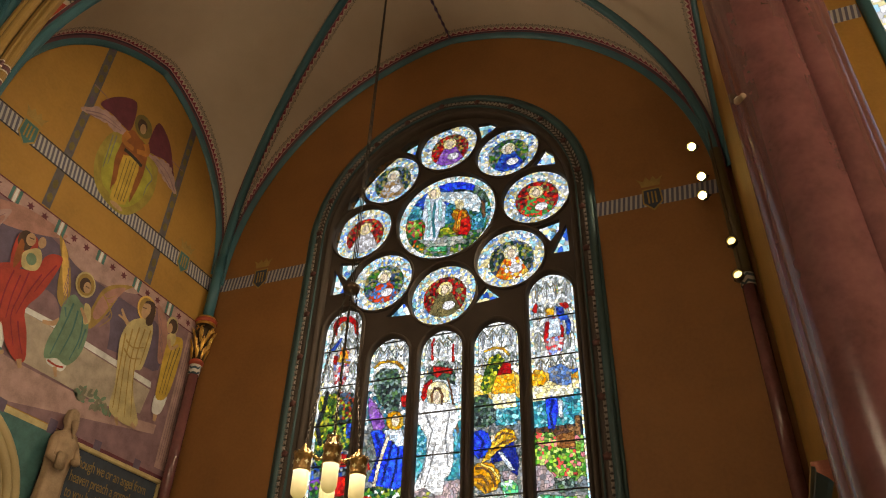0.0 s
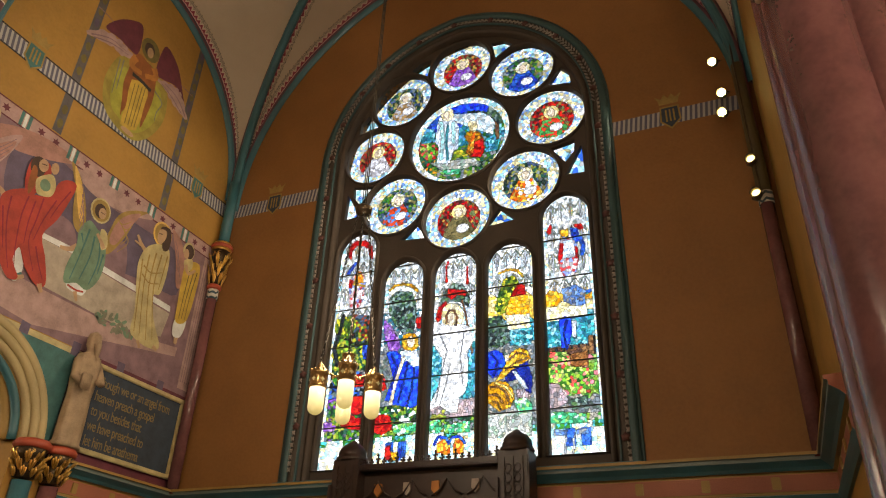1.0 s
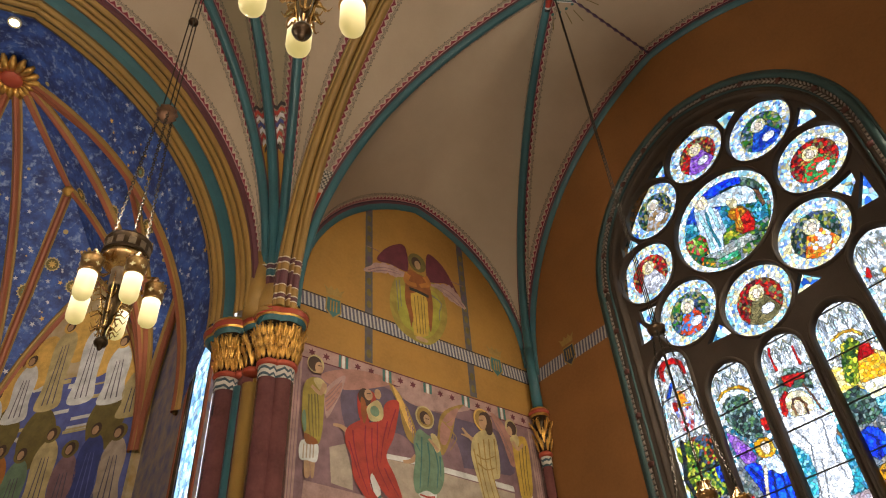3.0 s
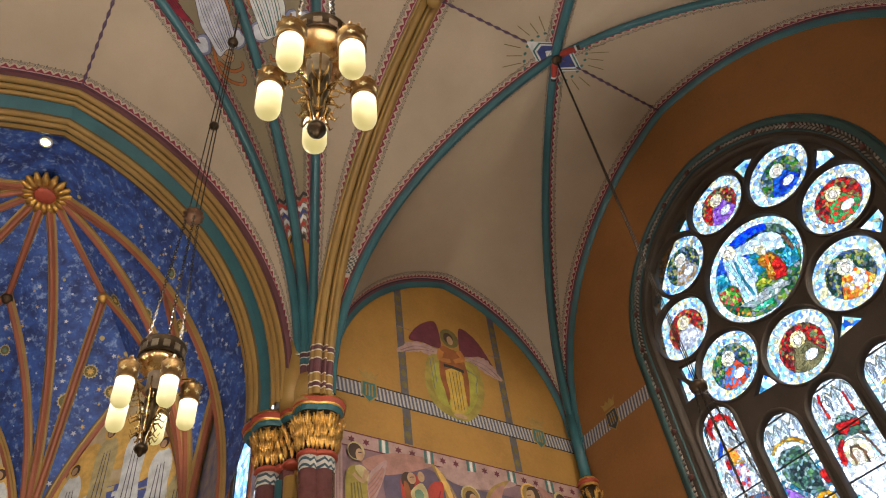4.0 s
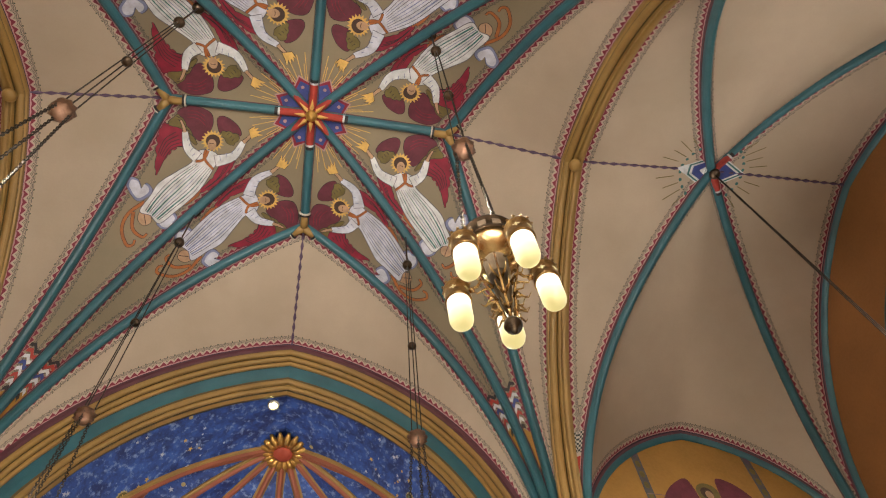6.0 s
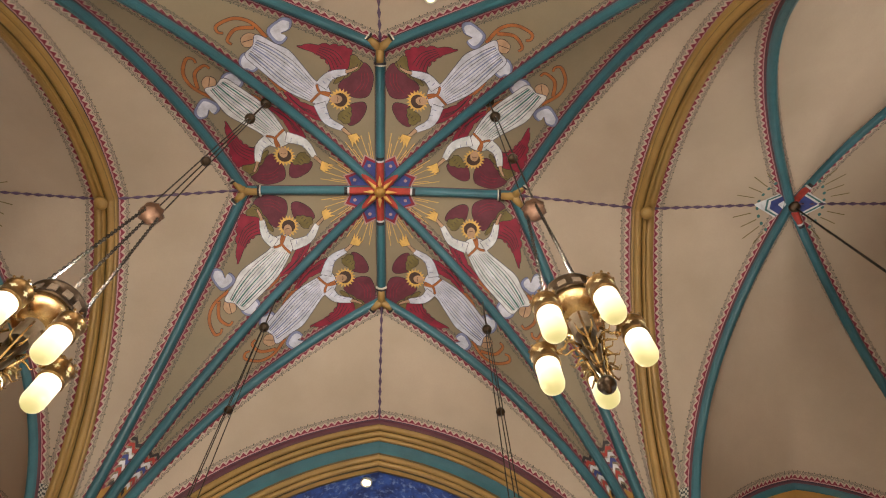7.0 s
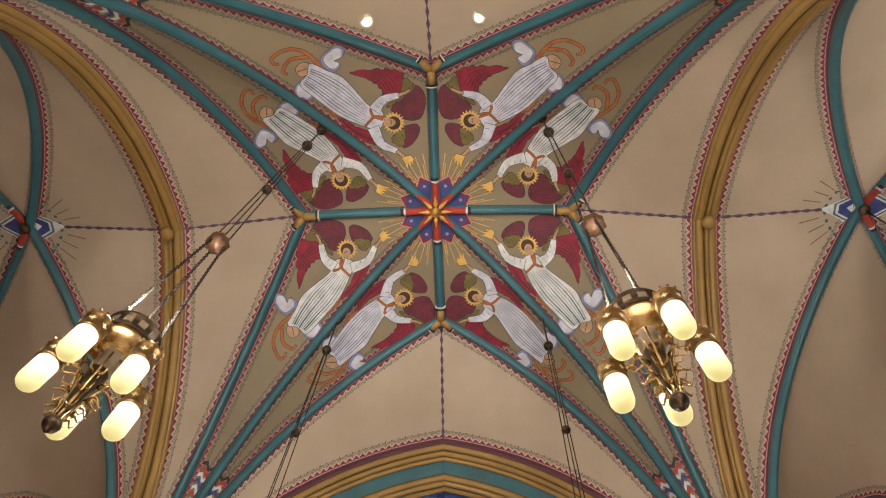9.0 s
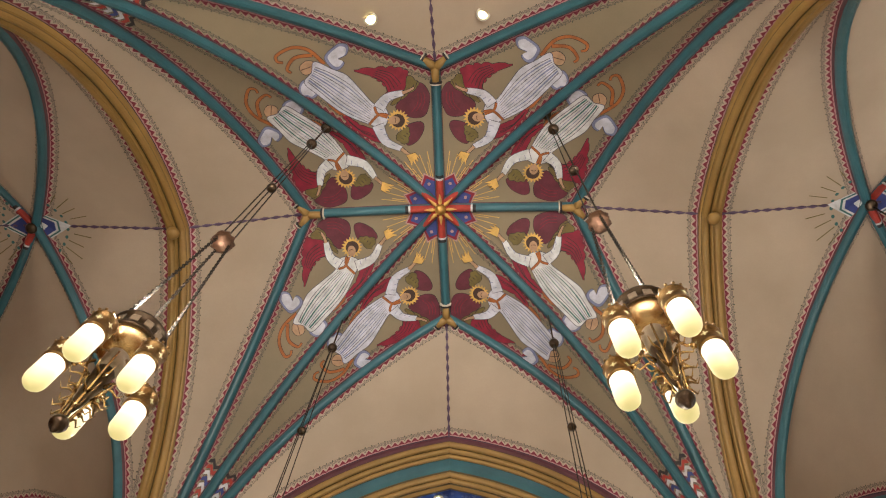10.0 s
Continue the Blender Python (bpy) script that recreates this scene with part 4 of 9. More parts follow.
fig(3, EARTH, [(-0.48, 6.29), (-0.31, 6.29), (-0.15, 6.16), (-0.07, 5.91)], 0.018)
fig(3, EARTH, [(-0.54, 6.13), (-0.34, 6.13), (-0.21, 5.93)], 0.018)
fig(3, GOLD_LIGHT, [(-0.36, 6.37), (-0.15, 6.27), (-0.01, 6.07)], 0.022)
fig(3, EARTH, [(-0.44, 6.00), (-0.32, 5.94), (-0.26, 5.82)], 0.014)
fig(3, GOLD_DEEP, [(-0.58, 6.30), (-0.41, 6.41), (-0.14, 6.38), (0.01, 6.19), (0.04, 6.02), (-0.06, 5.84), (-0.29, 5.77), (-0.47, 5.92), (-0.59, 6.02)])
fig(3, BLUE_DEEP, [(-0.47, 7.03), (-0.32, 6.84), (-0.40, 6.55)], 0.02)
fig(3, BLUE_VIVID, [(-0.55, 7.04), (-0.38, 7.10), (-0.22, 6.99), (-0.13, 6.75), (-0.26, 6.53), (-0.43, 6.48), (-0.56, 6.63)])
fig(3, BLUE_DEEP, [(0.10, 6.77), (0.30, 6.81), (0.41, 6.44), (0.39, 6.07), (0.27, 6.15), (0.08, 6.41), (-0.19, 6.33), (-0.15, 6.48)])
fig(3, FLECK_LIME, [(-0.38, 8.02), (-0.29, 8.38), (-0.18, 8.70), (0.04, 8.76), (0.18, 8.57), (0.04, 8.39), (-0.06, 8.14), (-0.14, 7.90), (-0.29, 7.84)])
fig(3, REDS, [(-0.09, 8.42), (0.11, 8.56), (0.30, 8.48), (0.32, 8.26), (0.16, 8.24), (-0.06, 8.24)])
fig(3, AMBER_BRICK, [(-0.09, 8.24), (0.37, 8.25), (0.39, 7.80), (-0.14, 7.84)])
fig(3, YELLOW_WHITE, [(-0.14, 7.84), (0.39, 7.80), (0.40, 7.48), (-0.08, 7.50)])
fig(3, DARK_TREE, [(-0.54, 7.83), (-0.23, 7.85), (-0.06, 7.49), (-0.04, 7.24), (-0.25, 7.12), (-0.55, 7.19)])
fig(3, TEALS, [(-0.08, 7.50), (0.40, 7.51), (0.41, 7.11), (-0.05, 7.13)])
fig(3, FLECK_GREEN, [(0.01, 5.96), (0.24, 6.02), (0.39, 5.88), (0.39, 5.72), (0.11, 5.69)])
fig(3, STONES_PINK, [(0.07, 6.19), (0.25, 6.20), (0.38, 6.04), (0.24, 5.97), (0.07, 6.04)])
fig(3, STONES_PALE, [(-0.59, 5.76), (0.40, 5.74), (0.37, 5.24), (-0.60, 5.26)])
fig(3, GOLDS, [(-0.27, 8.86), (-0.07, 8.92), (0.14, 8.86), (0.26, 8.70)], 0.03)
fig(4, BLUE_DEEP, [(-0.11, 7.54), (-0.18, 7.24), (-0.13, 6.93)], 0.02)
fig(4, BLUE_VIVID, [(-0.27, 7.57), (-0.13, 7.64), (-0.02, 7.55), (-0.02, 7.22), (-0.11, 6.93), (-0.24, 6.95), (-0.25, 7.25)])
fig(4, ROBE_PALE, [(0.00, 7.52), (0.09, 7.51), (0.07, 7.14), (-0.01, 7.16)])
fig(4, AMBER_BRICK, [(-0.57, 8.11), (-0.44, 8.27), (-0.26, 8.21), (-0.20, 8.00), (-0.29, 7.89), (-0.56, 7.90)])
fig(4, BLUE_STONE, [(-0.18, 8.26), (0.10, 8.32), (0.32, 8.16), (0.30, 7.84), (0.06, 7.83), (-0.15, 7.98)])
fig(4, YELLOW_WHITE, [(-0.61, 7.88), (0.32, 7.84), (0.32, 7.57), (-0.60, 7.56)])
fig(4, TEALS, [(-0.60, 7.56), (0.32, 7.54), (0.30, 6.99), (-0.61, 6.98)])
fig(4, EARTH, [(-0.09, 6.85), (0.29, 6.89)], 0.05)
fig(4, FENCE, [(-0.09, 6.90), (0.29, 6.89), (0.28, 6.52), (-0.07, 6.54)])
fig(4, BUSH_FLOWER, [(-0.61, 6.93), (-0.09, 6.85), (-0.05, 6.54), (0.28, 6.50), (0.28, 5.97), (-0.07, 5.97), (-0.34, 6.23), (-0.63, 6.27)])
fig(4, STONES_PINK, [(-0.63, 6.22), (-0.36, 6.23), (-0.18, 6.03), (-0.16, 5.83), (-0.48, 5.70), (-0.66, 5.78)])
fig(4, DARK_TREE, [(-0.12, 5.88), (0.21, 5.94), (0.24, 5.73), (-0.10, 5.68)])
fig(4, FLECK_GREEN, [(-0.64, 5.63), (-0.37, 5.67), (0.18, 5.58), (0.19, 5.41), (-0.39, 5.43), (-0.65, 5.50)])
fig(4, BLUE_STONE, [(-0.48, 5.33), (-0.20, 5.30), (-0.23, 5.19), (-0.47, 5.21)])
fig(4, BLUE_STONE, [(-0.03, 5.30), (0.20, 5.30), (0.19, 5.20), (-0.02, 5.19)])
fig(4, FOLD_GREY, [(-0.24, 5.18), (-0.27, 4.86)], 0.02)
fig(4, FOLD_GREY, [(-0.08, 5.19), (-0.11, 4.87)], 0.02)
fig(4, REDS, [(-0.20, 9.20), (-0.15, 9.37), (-0.08, 9.31), (-0.13, 8.98), (-0.22, 8.89)])
fig(4, ROBE_PALE, [(-0.10, 9.41), (0.12, 9.40), (0.16, 8.98), (-0.11, 8.95)])
fig(4, REDS, [(0.17, 9.24), (0.22, 9.15), (0.20, 8.91), (0.13, 8.95)])
fig(4, BLUES, [(0.07, 9.70), (0.23, 9.65), (0.29, 9.36), (0.17, 9.29), (0.10, 9.48)])
fig(4, BLUES, [(0.26, 9.44), (0.34, 9.21), (0.30, 9.02)], 0.05)
fig(4, GOLDS, [(-0.16, 9.68), (0.04, 9.69), (0.03, 9.49), (-0.14, 9.51)])
fig(4, REDS, [(-0.46, 9.68), (-0.37, 9.87), (-0.32, 9.83), (-0.36, 9.59)])
fig(4, REDS, [(0.14, 9.75), (0.33, 9.77), (0.37, 9.62), (0.28, 9.60)])
fig(5, FLESH, [(-0.51, 13.83), (-0.41, 13.85), (-0.33, 13.73), (-0.35, 13.56), (-0.44, 13.57), (-0.50, 13.68)])
fig(5, HALO, [(-0.60, 13.79), (-0.55, 13.94), (-0.41, 13.96), (-0.25, 13.85), (-0.21, 13.65), (-0.25, 13.52), (-0.38, 13.49), (-0.53, 13.58)])
fig(5, TEAL_PALE, [(-0.56, 13.50), (-0.49, 12.94), (-0.52, 12.34)], 0.05)
fig(5, TEAL_DEEP, [(-0.37, 13.35), (-0.40, 12.82), (-0.34, 12.28)], 0.035)
fig(5, TEAL_PALE, [(-0.22, 13.39), (-0.19, 12.76)], 0.05)
fig(5, ROBE_PALE, [(-0.66, 13.53), (-0.46, 13.57), (-0.19, 13.47), (-0.07, 13.25), (-0.06, 12.54), (-0.19, 12.50), (-0.29, 12.13), (-0.64, 12.24), (-0.60, 12.71), (-0.71, 12.92)])
fig(5, HALO, [(0.18, 13.31), (0.27, 13.33), (0.42, 13.26), (0.45, 13.08), (0.36, 12.93), (0.21, 13.07)])
fig(5, SUNSET, [(0.36, 13.11), (0.32, 12.68), (0.29, 12.35)], 0.05)
fig(5, GOLDS, [(0.18, 12.95), (0.33, 12.84), (0.50, 12.85)], 0.04)
fig(5, REDS, [(0.32, 12.63), (0.59, 12.68), (0.64, 12.32), (0.55, 12.12), (0.28, 12.20)])
fig(5, RUST, [(0.09, 12.88), (0.24, 13.04), (0.48, 12.93), (0.62, 12.67), (0.55, 12.27), (0.26, 12.19), (0.14, 12.39), (0.21, 12.63)])
fig(5, BLUES, [(-0.88, 13.52), (-0.61, 13.70), (-0.69, 13.36), (-0.85, 13.36)])
fig(5, BLUE_VIVID, [(-0.54, 13.99), (-0.04, 14.11), (0.40, 14.03), (0.77, 13.71), (0.69, 13.49), (0.32, 13.65), (-0.03, 13.67), (-0.25, 13.85)])
fig(5, DARK_TREE, [(0.37, 13.89), (0.77, 13.77), (1.06, 13.40), (1.15, 13.01), (0.98, 13.04), (0.76, 13.36), (0.47, 13.57)])
fig(5, EARTH, [(0.95, 13.17), (0.97, 12.59)], 0.05)
fig(5, TEALS, [(-1.09, 13.49), (-0.75, 13.33), (-0.68, 12.91), (-1.09, 12.95)])
fig(5, TEALS, [(0.65, 12.66), (0.91, 12.75), (1.08, 12.66), (0.96, 12.23), (0.64, 12.24)])
fig(5, BUSH_FLOWER, [(-1.13, 13.02), (-0.71, 12.89), (-0.67, 12.47), (-0.90, 12.37), (-1.10, 12.60)])
fig(5, SKY_PALE, [(-0.75, 13.47), (-0.54, 13.77), (-0.07, 13.64), (0.69, 13.49), (0.91, 13.10), (0.85, 12.73), (0.46, 12.97), (-0.07, 13.34)])
fig(5, FLECK_LIME, [(-0.19, 12.51), (0.23, 12.45), (0.26, 12.24), (-0.18, 12.27)])
fig(5, STONES_PALE, [(-0.83, 12.29), (0.38, 12.14), (0.52, 11.94), (0.08, 11.89), (-0.51, 12.00)])
fig(5, FLECK_GREEN, [(-0.59, 11.99), (0.01, 11.91), (-0.03, 11.76), (-0.48, 11.85)])


def crown_pattern(u, h, red):
    """Canopy of white tabernacle work at the head of a light: gables, niches and pinnacles. h counts down from the top."""
    if abs(u) > 0.43:
        return PALE
    row = h % 0.62
    col = (u + 0.43) % 0.215 - 0.1075
    if abs(col) < 0.013 and row > 0.2:
        return FOLD_GREY
    if abs(row - 0.16 - abs(col) * 1.6) < 0.022:
        return CANOPY_LINE
    if in_ell(col, row, 0, 0.40, 0.05, 0.13):
        return TENDRIL if red or int(h / 0.62) % 2 else CANOPY_NICHE
    return CANOPY


CANOPY_LINE = [(0.45, 0.52, 0.50), (0.62, 0.55, 0.32), (0.30, 0.42, 0.36)]
CANOPY_NICHE = [(0.55, 0.70, 0.85), (0.80, 0.84, 0.80), (0.42, 0.52, 0.46), (0.88, 0.92, 0.95)]


def light_colour(k, u, z):
    """Palette of the piece at u (metres from the light's middle, to the south) and height z in light k."""
    shown = drawn(k, u, z)
    if shown:
        return shown
    top = 10.52 if k in (0, 4) else 9.53
    h = top - z
    if z < 5.45:
        if k in (1, 2, 4) and 5.0 < z < 5.32 and abs(abs(u) - 0.15) < 0.09:
            return (SUNSET if k == 2 else BLUES[2:])
        return TEALS[1:2] + GARDEN[:1] if z > 5.33 and math.sin(u * 9 + k) > 0.2 else PALE
    if h < (2.35 if k in (0, 4) else 1.10):
        if k in (0, 4) and 0.95 < h < 2.0 and in_ell(u, h, 0, 1.5, 0.22, 0.55):
            return [(0.35, 0.45, 0.85), (0.75, 0.6, 0.6), (0.85, 0.85, 0.88), (0.65, 0.1, 0.12)]
        return crown_pattern(u, h, k in (0, 4))
    if abs(u) > 0.46 and k in (0, 4) and (u < 0) == (k == 0):
        return PALE
    wob = 0.05 * math.sin(u * 11 + k * 2) + 0.04 * math.sin(u * 23)
    if k == 0:
        if z > 8.05 + wob:
            return CANOPY
        if in_ell(u, z, 0.02, 7.3, 0.5, 0.82) and not in_ell(u, z, 0.25, 6.75, 0.3, 0.25):
            return FOLIAGE
        if abs(u) < 0.05 and z > 6.2:
            return EARTH
        if z > 6.4:
            return BLUES[2:] + STONES + DARK
        if in_ell(u, z, 0.30, 6.2, 0.25, 0.22) or in_ell(u, z, 0.1, 5.85, 0.2, 0.15):
            return REDS
        return GARDEN + PURPLES[:1] + STONES[1:2]
    if k == 1:
        if z > 8.25 + wob:
            return CANOPY
        if z > 7.3:
            return STONES[:2] + TEALS[2:3] + PALE[:1]
        return STONES if z > 6.1 else GARDEN + PALE[:1]
    if k == 2:
        if z > 8.2:
            return CANOPY
        if z > 7.35:
            return TENDRIL[:1] + PALE
        if z > 6.1:
            return TEALS
        return STONES_PINK if z > 5.85 + wob else GARDEN + STONES
    if k == 3:
        if z > 8.3 + wob:
            return CANOPY
        if z > 7.75 + wob:
            return SUNSET[1:2] + [(0.98, 0.85, 0.45)]
        if z > 7.2:
            return TEALS
        return STONES
    if z > 8.35 + wob:
        return PALE[2:4] + BLUES[2:3] + TEALS[3:]
    if in_ell(u, z, 0.2, 8.2, 0.3, 0.16):
        return TEALS[:1] + BLUES[3:]
    if z > 7.95 + wob:
        return SUNSET[:2]
    if z > 7.72 + wob:
        return [(0.98, 0.85, 0.45), (0.95, 0.9, 0.7)]
    if in_ell(u, z, -0.05, 7.35, 0.16, 0.36):
        return BLUES[2:] + PALE[1:2]
    if z > 7.15 + wob:
        return TEALS
    if z > 6.75:
        return EARTH if math.sin(u * 40) > -0.6 else DARK
    if z > 5.95 + wob:
        return [(0.75, 0.30, 0.35)] if math.sin(u * 17 + z * 6) * math.sin(z * 19) > 0.45 else GARDEN[:2] + [(0.4, 0.62, 0.2), (0.2, 0.5, 0.15)]
    return STONES if z > 5.6 else GARDEN[:2] + STONES[2:3]


def mosaic(name, u0, u1, z0, z1, cell, inside, palette, parent, label="", fine=0.021):
    """Leaded light. Fine facets of glass are gathered into irregular pieces, each of one colour, with lead strips along their joints."""
    nu, nz = max(2, round((u1 - u0) / fine)), max(2, round((z1 - z0) / fine))
    su, sz = max(1, round((u1 - u0) / cell)), max(1, round((z1 - z0) / (cell * 1.25)))
    sites = np.array([(u0 + (u1 - u0) * (a + 0.5 + rng.uniform(-0.5, 0.5)) / su, z0 + (z1 - z0) * (b + 0.5 + rng.uniform(-0.5, 0.5)) / sz) for a in range(su) for b in range(sz)])
    gu = u0 + (u1 - u0) * (np.arange(nu) + 0.5) / nu
    gz = z0 + (z1 - z0) * (np.arange(nz) + 0.5) / nz
    G = np.stack(np.meshgrid(gu, gz, indexing="ij"), -1)
    near = np.argmin(((G[:, :, None, :] - sites[None, None, :, :]) ** 2).sum(-1), -1) if nu * nz * len(sites) < 6e6 else np.stack([np.argmin(((G[a][:, None, :] - sites[None]) ** 2).sum(-1), -1) for a in range(nu)])
    ids, cols_of = {}, {}
    grid = [[None] * nz for _ in range(nu)]
    for a in range(nu):
        for b in range(nz):
            u, z = float(gu[a]), float(gz[b])
            if inside(u, z):
                pal = palette(u, z)
                key = (int(near[a, b]), tuple(pal))
                if key not in cols_of:
                    cols_of[key] = pick(pal)
                grid[a][b] = key
    jig = fine * 0.22
    P = {(a, b): (u0 + (u1 - u0) * a / nu + rng.uniform(-jig, jig), z0 + (z1 - z0) * b / nz + rng.uniform(-jig, jig)) for a in range(nu + 1) for b in range(nz + 1)}
    verts, faces, cols, mi, where = [], [], [], [], {}

    def vert(a, b):
        if (a, b) not in where:
            where[a, b] = len(verts)
            verts.append((GLASS_X, WIN_MAP(P[a, b][0]), P[a, b][1]))
        return where[a, b]

    def lead(p, q, w):
        du, dz = q[0] - p[0], q[1] - p[1]
        ln = math.hypot(du, dz) or 1
        nu_, nz_ = -dz / ln * w, du / ln * w
        o = len(verts)
        for r_ in ((p[0] + nu_, p[1] + nz_), (q[0] + nu_, q[1] + nz_), (q[0] - nu_, q[1] - nz_), (p[0] - nu_, p[1] - nz_)):
            verts.append((GLASS_X - 0.004, WIN_MAP(r_[0]), r_[1]))
        faces.append((o, o + 1, o + 2, o + 3))
        cols.append((0, 0, 0))
        mi.append(1)
    for a in range(nu):
        for b in range(nz):
            key = grid[a][b]
            if key is None:
                continue
            faces.append((vert(a, b), vert(a + 1, b), vert(a + 1, b + 1), vert(a, b + 1)))
            cols.append(cols_of[key])
            mi.append(0)
            if a + 1 < nu and grid[a + 1][b] != key:
                lead(P[a + 1, b], P[a + 1, b + 1], 0.0054 if grid[a + 1][b] is None or grid[a + 1][b][1] != key[1] else 0.0034)
            if b + 1 < nz and grid[a][b + 1] != key:
                lead(P[a, b + 1], P[a + 1, b + 1], 0.0054 if grid[a][b + 1] is None or grid[a][b + 1][1] != key[1] else 0.0034)
    ob = mesh_ob(name, verts, faces, [M["glass"], M["lead"]], parent, False, mi, None, label)
    at = ob.data.color_attributes.new("Col", 'FLOAT_COLOR', 'CORNER')
    data = np.ones((len(ob.data.loops), 4), dtype=np.float32)
    data[:, :3] = np.repeat(np.array(cols, dtype=np.float32), 4, axis=0)
    at.data.foreach_set("color", data.ravel())
    return ob


def WIN_MAP(u):
    return CY - u


def ring(c_u, c_z, r, n=40):
    return [(c_u + r * math.cos(2 * math.pi * i / n), c_z + r * math.sin(2 * math.pi * i / n)) for i in range(n)]


LIGHTS = [(-2.56, 10.52), (-1.27, 9.53), (0.0, 9.53), (1.27, 9.53), (2.54, 10.52)]
LH, LB = 0.515, 4.80
ROSE_R, MED_R, MED_D = 1.32, 0.83, 2.33
holes = []
light_loops = []
for c, top in LIGHTS:
    light_loops.append(arch_outline(c, LH, LB, top - 0.56, top, 10))
holes += light_loops
circles = [ring(0, CZ, ROSE_R, 56)] + [ring(MED_D * math.cos(radians(45 * i)), CZ + MED_D * math.sin(radians(45 * i)), MED_R) for i in range(8)]
holes += circles


def spandrel(deg, r_in, r_out, w):
    a = radians(deg)
    d, s = (math.cos(a), math.sin(a)), (-math.sin(a), math.cos(a))
    return [(d[0] * r_in, CZ + d[1] * r_in), (d[0] * r_out + s[0] * -w, CZ + d[1] * r_out + s[1] * -w), (d[0] * (r_out + 0.10), CZ + d[1] * (r_out + 0.10)), (d[0] * r_out + s[0] * w, CZ + d[1] * r_out + s[1] * w)]


small = [spandrel(a, 2.50, 2.98, 0.31) for a in (22.5, 67.5, 112.5, 157.5, -22.5, 202.5)]
small += [[(sg * 2.62, 11.00), (sg * 3.05, 10.98), (sg * 3.02, 11.75)][::sg] for sg in (1, -1)]
small += [[(sg * 0.72, 10.02), (sg * 1.42, 10.08), (sg * 1.05, 10.45)][::sg] for sg in (1, -1)]
holes += small

window = holder("window_1", (0, 0, 0))
structure(window, "great traceried stained-glass window with five lights under a rose", "window")
bm = bmesh.new()
edges = []
for loop in [arch_outline(0, 3.26, 4.55, 12.65, 16.16, 24), *holes]:
    vs = [bm.verts.new((GLASS_X - 0.02, WIN_MAP(u), z)) for u, z in loop]
    edges += [bm.edges.new((vs[i], vs[(i + 1) % len(vs)])) for i in range(len(vs))]
bmesh.ops.triangle_fill(bm, use_beauty=True, use_dissolve=False, edges=edges)
r = bmesh.ops.extrude_face_region(bm, geom=bm.faces[:])
bmesh.ops.translate(bm, verts=[v for v in r["geom"] if isinstance(v, bmesh.types.BMVert)], vec=(-0.13, 0, 0))
bmesh.ops.recalc_face_normals(bm, faces=bm.faces[:])
part("tracery", bm, M["stone_dark"], window, "dark brown stone tracery")


def rim(loop, out, depth, mat, name, closed=True, x0=GLASS_X - 0.15):
    """Moulding that follows a loop in the window plane, rounded towards the room."""
    n = len(loop)
    verts, faces = [], []
    prof = [(0.0, 0.0), (0.01, depth * 0.6), (out * 0.3, depth), (out * 0.7, depth), (out, depth * 0.45), (out, 0.0)]
    cu, cz = sum(p[0] for p in loop) / n, sum(p[1] for p in loop) / n
    for i, (u, z) in enumerate(loop):
        (u0, z0), (u1, z1) = loop[i - 1], loop[(i + 1) % n]
        nu, nz = z1 - z0, -(u1 - u0)
        ln = math.hypot(nu, nz) or 1
        nu, nz = nu / ln, nz / ln
        if nu * (u - cu) + nz * (z - cz) < 0:
            nu, nz = -nu, -nz
        for o, d in prof:
            verts.append((x0 - d, WIN_MAP(u + nu * o), z + nz * o))
    k = len(prof)
    for i in range(n):
        for q in range(k - 1):
            faces.append((i * k + q, i * k + q + 1, ((i + 1) % n) * k + q + 1, ((i + 1) % n) * k + q))
    return mesh_ob(name, verts, faces, mat, window)


for loop in light_loops:
    rim(loop, 0.09, 0.07, M["stone_dark"], "light_moulding")
for loop in circles:
    rim(loop, 0.07, 0.07, M["stone_dark"], "roundel_moulding")
rim(arch_outline(0, 3.16, 4.60, 12.65, 16.06, 24), 0.16, 0.20, M["stone_dark"], "inner_frame")

for k, (c, top) in enumerate(LIGHTS):
    hole_in = lambda u, z, c=c, top=top: abs(u - c) < LH + 0.05 and (z < top - 0.5 or in_ell(u, z, c, top - 0.56, LH + 0.07, 0.63))
    mosaic("leaded_light", c - LH - 0.04, c + LH + 0.04, LB - 0.04, top + 0.04, 0.060, hole_in, lambda u, z, k=k, c=c: light_colour(k, u - c, z), window)
    for b in range(1, 6):
        z = LB + b * 0.93
        box_part("saddle_bar", (GLASS_X - 0.03, WIN_MAP(c + LH), z - 0.012), (GLASS_X - 0.005, WIN_MAP(c - LH), z + 0.012), M["lead"], window, 0.0)


def rose_colour(u, z):
    d = math.hypot(u, z)
    if d > ROSE_R - 0.17:
        return PALE
    shown = drawn(5, u, z + CZ)
    if shown:
        return shown
    if z > 0.42 + 0.1 * math.sin(u * 5):
        return BLUES if u < 0.15 else DARK + GARDEN[2:3]
    if u < -0.62 and z < 0.15:
        return GARDEN + REDS[:1] + SUNSET[:1]
    if z < -0.78:
        return GARDEN + STONES
    return TEALS + GARDEN[:1] if z > -0.2 else GARDEN[:3] + STONES[:1]


